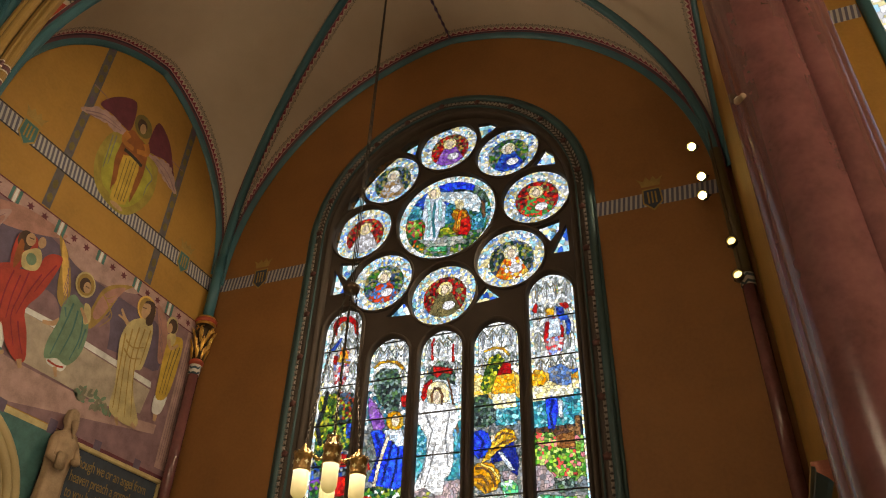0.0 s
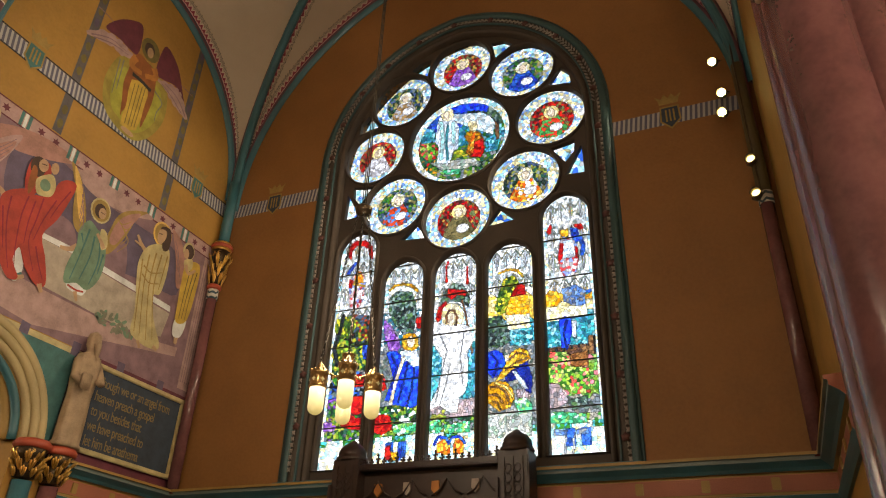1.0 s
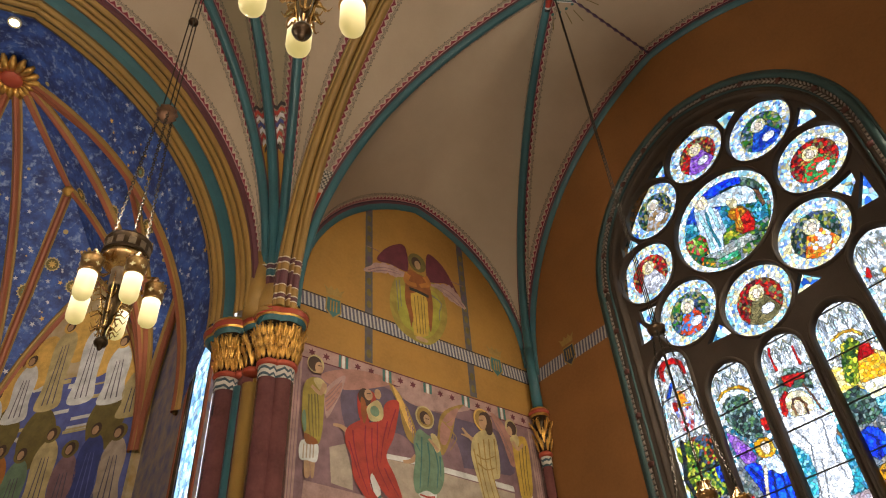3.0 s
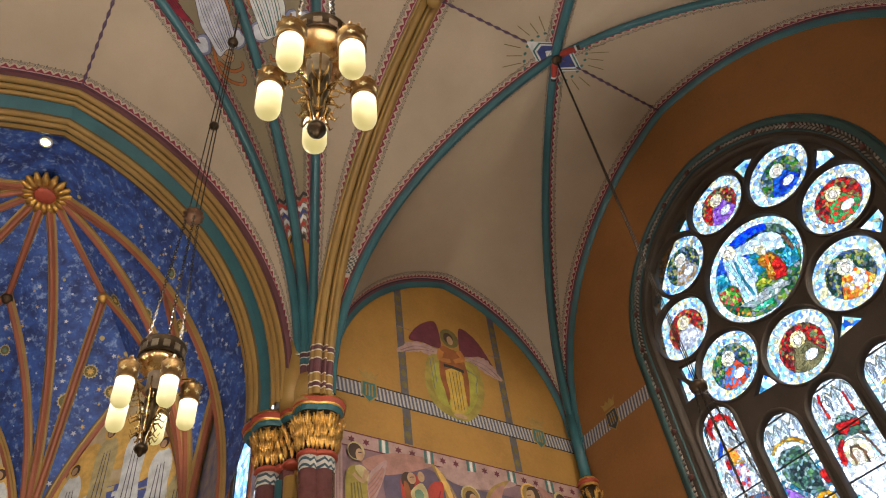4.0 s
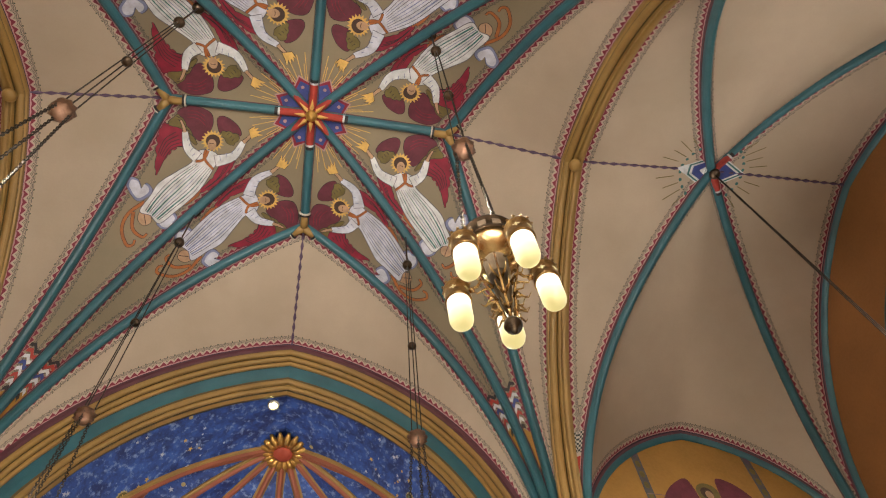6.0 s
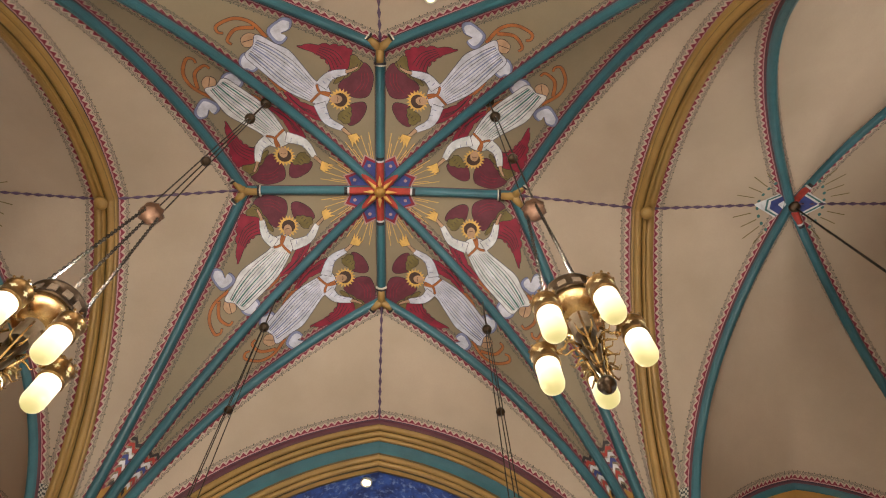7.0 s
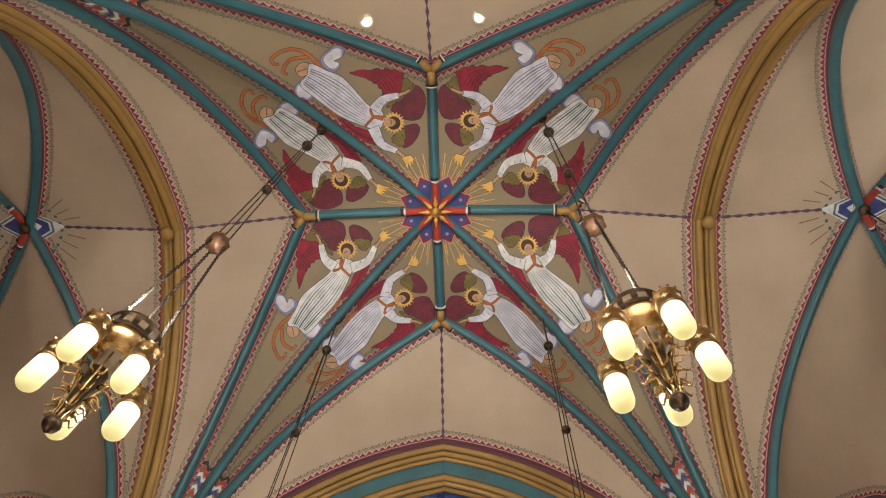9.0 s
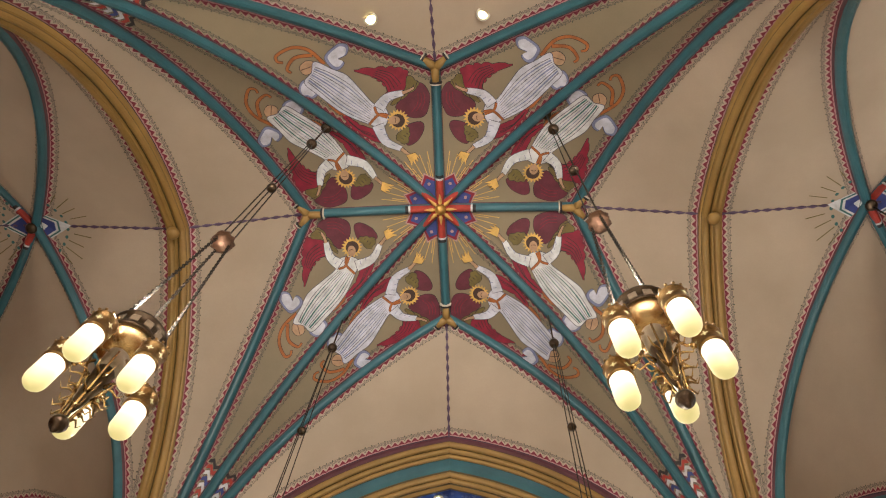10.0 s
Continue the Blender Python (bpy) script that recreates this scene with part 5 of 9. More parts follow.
mosaic("rose_light", -ROSE_R - 0.05, ROSE_R + 0.05, CZ - ROSE_R - 0.05, CZ + ROSE_R + 0.05, 0.070, lambda u, z: math.hypot(u, z - CZ) < ROSE_R + 0.06, lambda u, z: rose_colour(u, z - CZ), window)
MED_TONES = [(REDS, [(0.10, 0.45, 0.15), (0.85, 0.1, 0.05)]), (GARDEN[:3], BLUES), (REDS, PURPLES), (GARDEN[2:], [(0.6, 0.6, 0.62), (0.45, 0.3, 0.15)]), (REDS, [(0.5, 0.48, 0.5), (0.8, 0.8, 0.85)]), (GARDEN[:3], [(0.15, 0.35, 0.7), (0.75, 0.12, 0.05)]), (REDS, [(0.30, 0.25, 0.12), (0.22, 0.2, 0.1)]), (GARDEN[2:], SUNSET + [(0.9, 0.9, 0.95)])]
FIELD_TOUCH = [[(0.10, 0.03, 0.03), (0.55, 0.35, 0.10), (0.20, 0.25, 0.12), (0.30, 0.05, 0.06)], [(0.10, 0.16, 0.30), (0.45, 0.40, 0.18), (0.04, 0.07, 0.06), (0.30, 0.36, 0.38)]]
BORDER = PALE + [(0.8, 0.7, 0.4), (0.25, 0.45, 0.8)]
for i in range(8):
    mu, mz = MED_D * math.cos(radians(45 * i)), CZ + MED_D * math.sin(radians(45 * i))
    def med(u, z, mu=mu, mz=mz, i=i):
        u, z = u - mu, z - mz
        if math.hypot(u, z) > 0.54:
            return BORDER
        if in_ell(u, z, 0, 0.20, 0.09, 0.12):
            return FLESH
        if in_ell(u, z, 0, 0.22, 0.19, 0.19):
            return [(0.95, 0.85, 0.6), (0.9, 0.75, 0.35)] if i % 2 == 0 else [(0.9, 0.9, 0.85), (0.85, 0.8, 0.5)]
        if abs(u) < 0.17 + 0.5 * (0.08 - z) and z < 0.08:
            return [(0.92, 0.92, 0.95)] if in_ell(u, z, 0.1, -0.25, 0.16, 0.12) else MED_TONES[i][1]
        return MED_TONES[i][0] + FIELD_TOUCH[i % 2]
    mosaic("roundel_light", mu - MED_R - 0.04, mu + MED_R + 0.04, mz - MED_R - 0.04, mz + MED_R + 0.04, 0.062, lambda u, z, mu=mu, mz=mz: math.hypot(u - mu, z - mz) < MED_R + 0.055, med, window)
for loop in small:
    us, zs = [p[0] for p in loop], [p[1] for p in loop]
    mosaic("spandrel_light", min(us), max(us), min(zs), max(zs), 0.11, lambda u, z: True, lambda u, z: PALE + BLUES[2:3] + TEALS[3:], window)

# frame round the opening: teal roll, carved band, dark hollow
M["dim_teal"] = painted("dull_teal_paint", (0.030, 0.078, 0.085), 0.7, 0.5)
def frame_band(name, r0, r1, d, mat, parent, label=""):
    """Band between two offsets of the window's outline, standing d proud of the wall."""
    prof = [(r0, 0.0), (r0, d), ((r0 + r1) / 2, d + 0.02), (r1, d), (r1, 0.0)]
    loops = []
    for r_, d_ in prof:
        loops.append(([(u, z) for u, z in arch_outline(0, r_, 4.46, 12.6, 12.6 + r_ + 0.34, 24)], d_))
    n = len(loops[0][0])
    verts = [(WALL_X - d_, WIN_MAP(u), z) for loop, d_ in loops for u, z in loop]
    faces = [(j * n + i, j * n + (i + 1) % n, (j + 1) * n + (i + 1) % n, (j + 1) * n + i) for j in range(len(loops) - 1) for i in range(1, n)]
    return mesh_ob(name, verts, faces, mat, parent, True, None, None, label)


frame_band("teal_edge", 3.72, 3.78, 0.03, M["dim_teal"], window, "thin teal outer edge")
frame_band("outer_roll", 3.56, 3.72, 0.08, M["dim_teal"], window, "dull teal outer roll")
frame_band("inner_roll", 3.385, 3.565, 0.02, M["stone_dark"], window, "dark roll")
frame_band("teal_fillet", 3.35, 3.39, 0.05, M["dim_teal"], window)
# splayed reveal with the carved band
reveal = []
for r_, x in ((3.41, WALL_X - 0.02), (3.39, WALL_X + 0.03), (3.22, WALL_X + 0.14), (3.20, WALL_X + 0.20), (3.15, GLASS_X - 0.14)):
    reveal.append((arch_outline(0, r_, 4.46, 12.6, 12.6 + r_ + 0.32, 24), x))
n = len(reveal[0][0])
mesh_ob("reveal", [(x, WIN_MAP(u), z) for loop, x in reveal for u, z in loop], [(j * n + i, j * n + (i + 1) % n, (j + 1) * n + (i + 1) % n, (j + 1) * n + i) for j in range(len(reveal) - 1) for i in range(n)], M["stone_dark"], window, False)
# carved scrolls along the reveal
M["frame_red"] = painted("dull_red_carving", (0.11, 0.035, 0.03), 0.6, 0.6, scale=8)
carve = bmesh.new()
mid_loop = arch_outline(0, 3.475, 4.46, 12.6, 12.6 + 3.475 + 0.34, 24)
pts = []
for i in range(2, len(mid_loop)):
    (u0, z0), (u1, z1) = mid_loop[i - 1] if i > 2 else mid_loop[1], mid_loop[i]
    L = math.hypot(u1 - u0, z1 - z0)
    pts += [(u0 + (u1 - u0) * s / max(1, round(L / 0.13)), z0 + (z1 - z0) * s / max(1, round(L / 0.13))) for s in range(max(1, round(L / 0.13)))]
u1, z1 = mid_loop[-1]
pts += [(u1, z1 - 0.13 * i) for i in range(1, int((z1 - 4.6) / 0.13))]
for i, (u, z) in enumerate(pts):
    for off in (-0.055, 0.055):
        cu = u * (1 + off / 3.3) if z > 12.6 else u + math.copysign(off, u)
        tangent = math.atan2(cu, max(0.0, z - 12.6)) if z > 12.6 else math.copysign(math.pi / 2, cu)
        m = Matrix.Translation((WALL_X - 0.055, WIN_MAP(cu), z)) @ Matrix.Rotation(math.pi / 2 + tangent + math.copysign(0.65, off), 4, 'X') @ Matrix.Diagonal((0.030, 0.024, 0.070, 1))
        bmesh.ops.create_icosphere(carve, subdivisions=1, radius=1.0, matrix=m)
part("carved_band", carve, M["frame_dark"], window, "grey carved leaf band")
for i in range(4, len(pts), 9):
    u, z = pts[i]
    boss_bm = lathe(bmesh.new(), [(0.075, 0.0), (0.08, 0.03), (0.05, 0.05), (0.02, 0.06)], 10, (0, 0, 0), lambda a: 1 + 0.18 * math.cos(5 * a))
    fl = part("frame_flower", boss_bm, M["frame_red"], window, "dull red carved flower")
    fl.matrix_local = Matrix.Translation((WALL_X - 0.045, WIN_MAP(u), z)) @ Matrix.Rotation(-math.pi / 2, 4, 'Y')
box_part("window_sill", (WALL_X - 0.30, WIN_MAP(3.75), 4.40), (GLASS_X - 0.10, WIN_MAP(-3.75), 4.50), M["sill"] if "sill" in M else M["teal"], window, 0.02, "grey-teal stone sill")

# ---- painted decoration ----
import itertools
from mathutils.bvhtree import BVHTree


def flat_paint(name, colour, var=0.62):
    return painted(name, colour, var, 0.7, scale=4.0, grain=30, bump=0.1)


for key, col in dict(p_red=(0.42, 0.045, 0.03), p_crimson=(0.25, 0.010, 0.035), p_maroon=(0.13, 0.022, 0.04), p_olive=(0.16, 0.125, 0.035), p_white=(0.66, 0.68, 0.70), p_lilac=(0.60, 0.62, 0.72),
                     p_yellow=(0.55, 0.36, 0.06), p_gold=(0.72, 0.45, 0.12), p_orange=(0.45, 0.17, 0.035), p_skin=(0.48, 0.30, 0.18), p_hair=(0.06, 0.03, 0.02), p_green=(0.15, 0.25, 0.17),
                     p_lime=(0.36, 0.34, 0.05), p_rust=(0.27, 0.085, 0.02), p_scroll=(0.40, 0.13, 0.03), p_sage=(0.33, 0.26, 0.05), p_cream=(0.52, 0.43, 0.22), p_pink=(0.40, 0.20, 0.17), p_mauve=(0.24, 0.14, 0.17), p_violet=(0.12, 0.09, 0.15), p_stone=(0.42, 0.35, 0.29), p_bush=(0.20, 0.20, 0.15),
                     p_blue=(0.04, 0.06, 0.24), p_navy=(0.03, 0.045, 0.07), p_line=(0.10, 0.09, 0.14), p_fold=(0.22, 0.25, 0.42), p_letter=(0.26, 0.18, 0.07), p_band=(0.11, 0.10, 0.11), p_dullgold=(0.34, 0.22, 0.06), p_rose=(0.42, 0.27, 0.26), p_black=(0.02, 0.018, 0.02), p_teal=(0.05, 0.16, 0.16), p_sky=(0.10, 0.13, 0.40)).items():
    M[key] = flat_paint("painted_" + key[2:], col)


def smooth_loop(pts, n=5):
    out = []
    k = len(pts)
    for i in range(k):
        p0, p1, p2, p3 = (Vector(pts[(i + d) % k]) for d in (-1, 0, 1, 2))
        for s in range(n):
            t = s / n
            out.append(0.5 * ((2 * p1) + (p2 - p0) * t + (2 * p0 - 5 * p1 + 4 * p2 - p3) * t * t + (3 * p1 - p0 - 3 * p2 + p3) * t ** 3))
    return [(p.x, p.y) for p in out]


def ellipse(cx, cy, a, b, turn=0.0, n=16):
    c, s = math.cos(turn), math.sin(turn)
    return [(cx + a * math.cos(q) * c - b * math.sin(q) * s, cy + a * math.cos(q) * s + b * math.sin(q) * c) for q in (2 * math.pi * i / n for i in range(n))]


def spiky(cx, cy, r0, r1, n):
    return [(cx + (r1 if i % 2 else r0) * math.cos(math.pi * i / n), cy + (r1 if i % 2 else r0) * math.sin(math.pi * i / n)) for i in range(2 * n)]


def ribbon(pts, w0, w1=None, n=4):
    """Outline of a brush stroke along points, with a width at each end."""
    w1 = w0 if w1 is None else w1
    P = [Vector(p) for p in pts]
    fine = []
    for i in range(len(P) - 1):
        p0, p1, p2, p3 = P[max(i - 1, 0)], P[i], P[i + 1], P[min(i + 2, len(P) - 1)]
        for s in range(n):
            t = s / n
            fine.append(0.5 * ((2 * p1) + (p2 - p0) * t + (2 * p0 - 5 * p1 + 4 * p2 - p3) * t * t + (3 * p1 - p0 - 3 * p2 + p3) * t ** 3))
    fine.append(P[-1])
    left, right = [], []
    for i, p in enumerate(fine):
        d = (fine[min(i + 1, len(fine) - 1)] - fine[max(i - 1, 0)]).normalized()
        w = (w0 + (w1 - w0) * i / (len(fine) - 1)) / 2
        left.append((p.x - d.y * w, p.y + d.x * w))
        right.append((p.x + d.y * w, p.y - d.x * w))
    return left + right[::-1]


def jagged(loop, depth):
    """Feathered edge: every third point of a loop is drawn in towards its middle."""
    cu, cv = sum(p[0] for p in loop) / len(loop), sum(p[1] for p in loop) / len(loop)
    out = []
    for i, (u, v) in enumerate(loop):
        d = math.hypot(u - cu, v - cv) or 1.0
        k = 1 - (depth / d if i % 3 == 0 else 0.0)
        out.append((cu + (u - cu) * k, cv + (v - cv) * k))
    return out


def grown(loop, w):
    """Outline pushed outwards by w."""
    area = sum(loop[i - 1][0] * loop[i][1] - loop[i][0] * loop[i - 1][1] for i in range(len(loop)))
    sg = 1 if area > 0 else -1
    out = []
    for i, (u, v) in enumerate(loop):
        (a, b), (c, d) = loop[i - 1], loop[(i + 1) % len(loop)]
        ln = math.hypot(c - a, d - b) or 1.0
        out.append((u + sg * (d - b) / ln * w, v - sg * (c - a) / ln * w))
    return out


def shape(name, outline, place, mat, parent, layer=0, fine=0.0, label=""):
    """A flat painted shape; place maps (u, v, layer) onto the surface."""
    bm = bmesh.new()
    vs = [bm.verts.new((u, v, 0)) for u, v in outline]
    es = [bm.edges.new((vs[i], vs[(i + 1) % len(vs)])) for i in range(len(vs))]
    bmesh.ops.triangle_fill(bm, use_beauty=True, use_dissolve=False, edges=es)
    if fine:
        for _ in range(3):
            long = [e for e in bm.edges if e.calc_length() > fine]
            if not long:
                break
            bmesh.ops.subdivide_edges(bm, edges=long, cuts=1)
            bmesh.ops.triangulate(bm, faces=bm.faces[:])
    for v in bm.verts:
        v.co = place(v.co.x, v.co.y, layer)
    return part(name, bm, mat, parent, label)


# ---- angels on the star vault ----
_bm = bmesh.new()
_bm.from_mesh(ceiling.data)
VAULT = BVHTree.FromBMesh(_bm)
_bm.free()


def on_vault(x, y, layer):
    hit = VAULT.ray_cast(Vector((x, y, 8.0)), Vector((0, 0, 1)))[0]
    return Vector((x, y, (hit.z if hit else 19.0) - 0.012 - 0.005 * layer))


def angel(turn, mirror, tone):
    """One painted winged figure in an eighth of the star; drawn for the eighth between the ridge to the apse and the diagonal."""
    c, s = math.cos(turn), math.sin(turn)

    def place(u, v, layer):
        if mirror:
            u, v = v, u
        return on_vault(XC + u * c - v * s, YC + u * s + v * c, layer)
    ob = holder("vault_painting")
    tagged(ob, "painted winged figure in a pale robe with crimson wings", "painting", "painted figures on the star vault")

    def put(name, outline, mat, layer):
        return shape(name, outline, place, M[mat], ob, layer, 0.5)
    def edged(name, loop, mat, layer, line="p_black", w=0.012):
        put(name + "_outline", grown(loop, w), line, layer)
        return put(name, loop, mat, layer + 1)
    # wings: two raised crimson ones, two folded maroon ones, olive plumage between
    edged("wing", jagged(smooth_loop([(1.19, 2.87), (0.65, 3.12), (0.61, 3.50), (0.90, 3.64), (1.29, 3.67), (1.85, 3.63), (1.53, 3.48), (1.32, 3.32), (1.14, 3.10)]), 0.05), "p_crimson", 0)
    edged("wing", smooth_loop([(0.66, 2.97), (0.35, 3.22), (0.14, 2.91), (0.24, 2.47), (0.46, 2.37), (0.72, 2.44), (0.97, 2.67)]), "p_maroon", 0)
    edged("wing", smooth_loop([(0.74, 2.19), (0.40, 2.27), (0.32, 2.10), (0.49, 1.80), (0.74, 1.69), (0.80, 1.95)]), "p_maroon", 0)
    edged("wing", jagged(smooth_loop([(2.21, 2.84), (2.08, 2.52), (1.76, 2.27), (1.43, 2.09), (1.40, 1.80), (1.79, 2.01), (2.08, 2.27), (2.22, 2.56)]), 0.04), "p_crimson", 0)
    edged("plumage", jagged(smooth_loop([(1.08, 2.71), (0.69, 2.92), (0.38, 3.19), (0.63, 3.42), (0.70, 3.13), (0.89, 2.99)]), 0.03), "p_olive", 2)
    edged("plumage", jagged(smooth_loop([(1.03, 1.90), (0.74, 2.19), (0.67, 2.00), (0.77, 1.72)]), 0.03), "p_olive", 2)
    for i in range(5):
        put("feather_line", ribbon([(1.12 - 0.08 * i, 3.02 + 0.05 * i), (1.20 - 0.05 * i, 3.28 + 0.05 * i), (1.45 - 0.03 * i, 3.46 + 0.035 * i)], 0.014), "p_black", 2)
        put("feather_line", ribbon([(0.86 - 0.10 * i, 2.82 + 0.08 * i), (0.80 - 0.10 * i, 2.92 + 0.09 * i)], 0.014), "p_black", 4)
    for i in range(3):
        put("feather_line", ribbon([(1.50 + 0.05 * i, 1.94 + 0.06 * i), (1.8 + 0.04 * i, 2.10 + 0.05 * i), (2.08 + 0.03 * i, 2.40 + 0.05 * i)], 0.014), "p_black", 2)
        put("feather_line", ribbon([(0.90 - 0.07 * i, 1.90 + 0.06 * i), (0.83 - 0.06 * i, 1.85 + 0.06 * i)], 0.012), "p_black", 4)
        put("feather_line", ribbon([(0.60 - 0.12 * i, 2.52 + 0.02 * i), (0.44 - 0.09 * i, 2.72 + 0.03 * i), (0.42 - 0.07 * i, 2.98)], 0.012), "p_crimson", 2)
    # scrolls and clouds
    for path in ([(2.47, 3.83), (2.73, 4.16), (3.06, 4.26), (3.39, 4.12), (3.40, 3.98), (3.30, 3.95)], [(2.69, 4.05), (3.05, 4.03), (3.24, 3.80), (3.17, 3.70)], [(2.46, 3.20), (2.38, 2.80), (2.16, 2.56)], [(2.56, 3.16), (2.46, 2.85), (2.26, 2.60)]):
        edged("scroll", ribbon(path, 0.075, 0.045), "p_scroll", 0, "p_hair", 0.010)
    for loop in ([(2.44, 3.99), (2.18, 4.22), (2.05, 4.26), (1.92, 4.20), (1.97, 4.01), (2.17, 3.91), (2.04, 3.82), (2.17, 3.68), (2.32, 3.73)], [(3.07, 3.33), (2.97, 3.49), (2.82, 3.48), (2.66, 3.22), (2.80, 3.06), (2.92, 3.12), (3.04, 3.14)]):
        loop = smooth_loop(loop)
        mu, mv = sum(p[0] for p in loop) / len(loop), sum(p[1] for p in loop) / len(loop)
        edged("cloud", loop, "p_fold", 2, "p_line", 0.014)
        put("cloud_light", [(mu + (u - mu) * 0.78, mv + (v - mv) * 0.78) for u, v in loop], "p_lilac", 4)
    # robe, folds, sleeves
    edged("bare_foot", smooth_loop([(2.67, 3.88), (2.84, 3.93), (2.98, 3.80), (2.92, 3.64), (2.77, 3.66)]), "p_skin", 3)
    put("toe_line", ribbon([(2.74, 3.80), (2.96, 3.74)], 0.016), "p_hair", 5)
    edged("robe", smooth_loop([(1.48, 2.80), (1.76, 3.18), (2.02, 3.53), (2.32, 3.70), (2.66, 3.90), (2.75, 3.66), (2.93, 3.45), (2.71, 3.16), (2.18, 2.62), (1.59, 2.29), (1.30, 2.20), (1.16, 2.47), (1.26, 2.75)]), tone, 5, "p_line", 0.016)
    cool = "p_teal" if tone == "p_white" else "p_fold"
    for i in range(9):
        f = i / 8
        put("fold", ribbon([(1.52 + 0.10 * f, 2.74 - 0.40 * f), (1.95 + 0.22 * f, 3.28 - 0.58 * f), (2.34 + 0.24 * f, 3.60 - 0.46 * f), (2.66 + 0.20 * f, 3.78 - 0.32 * f)], 0.010, 0.042 if i % 3 == 1 else 0.018), cool if i % 3 == 1 else ("p_fold" if i % 2 else "p_line"), 7)
    edged("sleeve", ribbon([(1.42, 2.26), (1.27, 1.84), (0.90, 1.62)], 0.28, 0.12), tone, 7, "p_line", 0.014)
    edged("sleeve", ribbon([(1.36, 2.68), (1.15, 2.92), (0.77, 3.01)], 0.28, 0.12), tone, 7, "p_line", 0.014)
    for i in range(4):
        put("fold", ribbon([(1.40 - 0.09 * i, 2.14 - 0.13 * i), (1.29 - 0.08 * i, 2.16 - 0.15 * i)], 0.014), "p_fold", 9)
        put("fold", ribbon([(1.34 - 0.12 * i, 2.82 + 0.04 * i), (1.26 - 0.12 * i, 2.74 + 0.06 * i)], 0.014), "p_fold", 9)
    edged("hand", ribbon([(0.90, 1.62), (0.80, 1.52), (0.70, 1.44)], 0.09, 0.06), "p_skin", 8)
    edged("hand", ribbon([(0.78, 3.01), (0.64, 3.05), (0.50, 3.12)], 0.08, 0.04), "p_skin", 8)
    edged("stole", ribbon([(1.46, 2.72), (1.40, 2.54), (1.18, 2.44)], 0.05), "p_scroll", 9, "p_hair", 0.008)
    edged("stole", ribbon([(1.62, 2.30), (1.38, 2.52), (1.16, 2.50)], 0.05), "p_scroll", 9, "p_hair", 0.008)
    put("halo", spiky(0.93, 2.35, 0.20, 0.275, 18), "p_gold", 10)
    put("hair", ellipse(0.93, 2.34, 0.165, 0.17), "p_hair", 11)
    put("face", ellipse(1.02, 2.36, 0.14, 0.105), "p_skin", 12)
    put("brow", ribbon([(1.00, 2.30), (0.98, 2.36), (1.00, 2.42)], 0.014), "p_hair", 13)
    edged("crown", [(0.79, 1.44), (0.57, 1.50), (0.46, 1.35), (0.53, 1.38), (0.50, 1.26), (0.58, 1.33), (0.57, 1.19), (0.64, 1.29), (0.67, 1.14), (0.71, 1.28)], "p_gold", 10, "p_hair", 0.010)
    return ob


for q in range(4):
    for mirror in (False, True):
        angel(math.pi / 2 * q, mirror, "p_white" if (q + mirror) % 2 else "p_lilac")

# star round the central boss
star_paint = holder("vault_painting")
tagged(star_paint, "blue star with gold rays round the central boss", "painting")
for i in range(8):
    a = radians(22.5 + 45 * i)
    put = lambda name, pts, mat, layer: shape(name, [(math.cos(a) * r - math.sin(a) * w, math.sin(a) * r + math.cos(a) * w) for r, w in pts], lambda u, v, l: on_vault(XC + u, YC + v, l), M[mat], star_paint, layer, 0.4)
    for k in range(-3, 4):
        if k:
            put("ray", [(0.8, 0.05 * k), (1.25 + 0.25 * (abs(k) % 2), 0.105 * k), (1.25 + 0.25 * (abs(k) % 2), 0.105 * k + 0.02), (0.8, 0.05 * k + 0.015)], "p_gold", 0)
    put("star_edge", [(0.1, 0.0), (0.72, -0.30), (0.80, -0.19), (0.90, -0.10), (1.02, 0.0), (0.90, 0.10), (0.80, 0.19), (0.72, 0.30)], "p_rose", 1)
    put("star_edge", [(0.1, 0.0), (0.70, -0.27), (0.77, -0.17), (0.86, -0.09), (0.97, 0.0), (0.86, 0.09), (0.77, 0.17), (0.70, 0.27)], "p_crimson", 2)
    put("star_field", [(0.1, 0.0), (0.66, -0.24), (0.73, -0.14), (0.86, 0.0), (0.73, 0.14), (0.66, 0.24)], "p_blue", 3)
    put("star_dot", ellipse(0.70, 0.0, 0.045, 0.045, 0, 8), "p_rose", 4)


def red_arm(parent, d, length, z, mats, drop=0.0):
    """Red sleeve painted over the end of a rib at a boss, with a pale and a dark chevron at its tip."""
    d = Vector(d).normalized()
    side = Vector((-d.y, d.x, 0)).normalized()
    for name, s0, s1, mat, k in (("rib_end", 0.0, length, "p_red", 1.06), ("rib_tip", length, length + 0.05, "p_white", 1.08), ("rib_tip", length + 0.05, length + 0.13, "p_black", 1.07)):
        pts = [Vector((0, 0, z)) + d * s for s in (s0, (s0 + s1) / 2, s1)]
        sweep(name, pts, [(a * k * 0.86, b * k + 0.01) for a, b in TEAL_RIB], [M[mat]], [0] * 11, side, (0, 0, z - 5), parent)


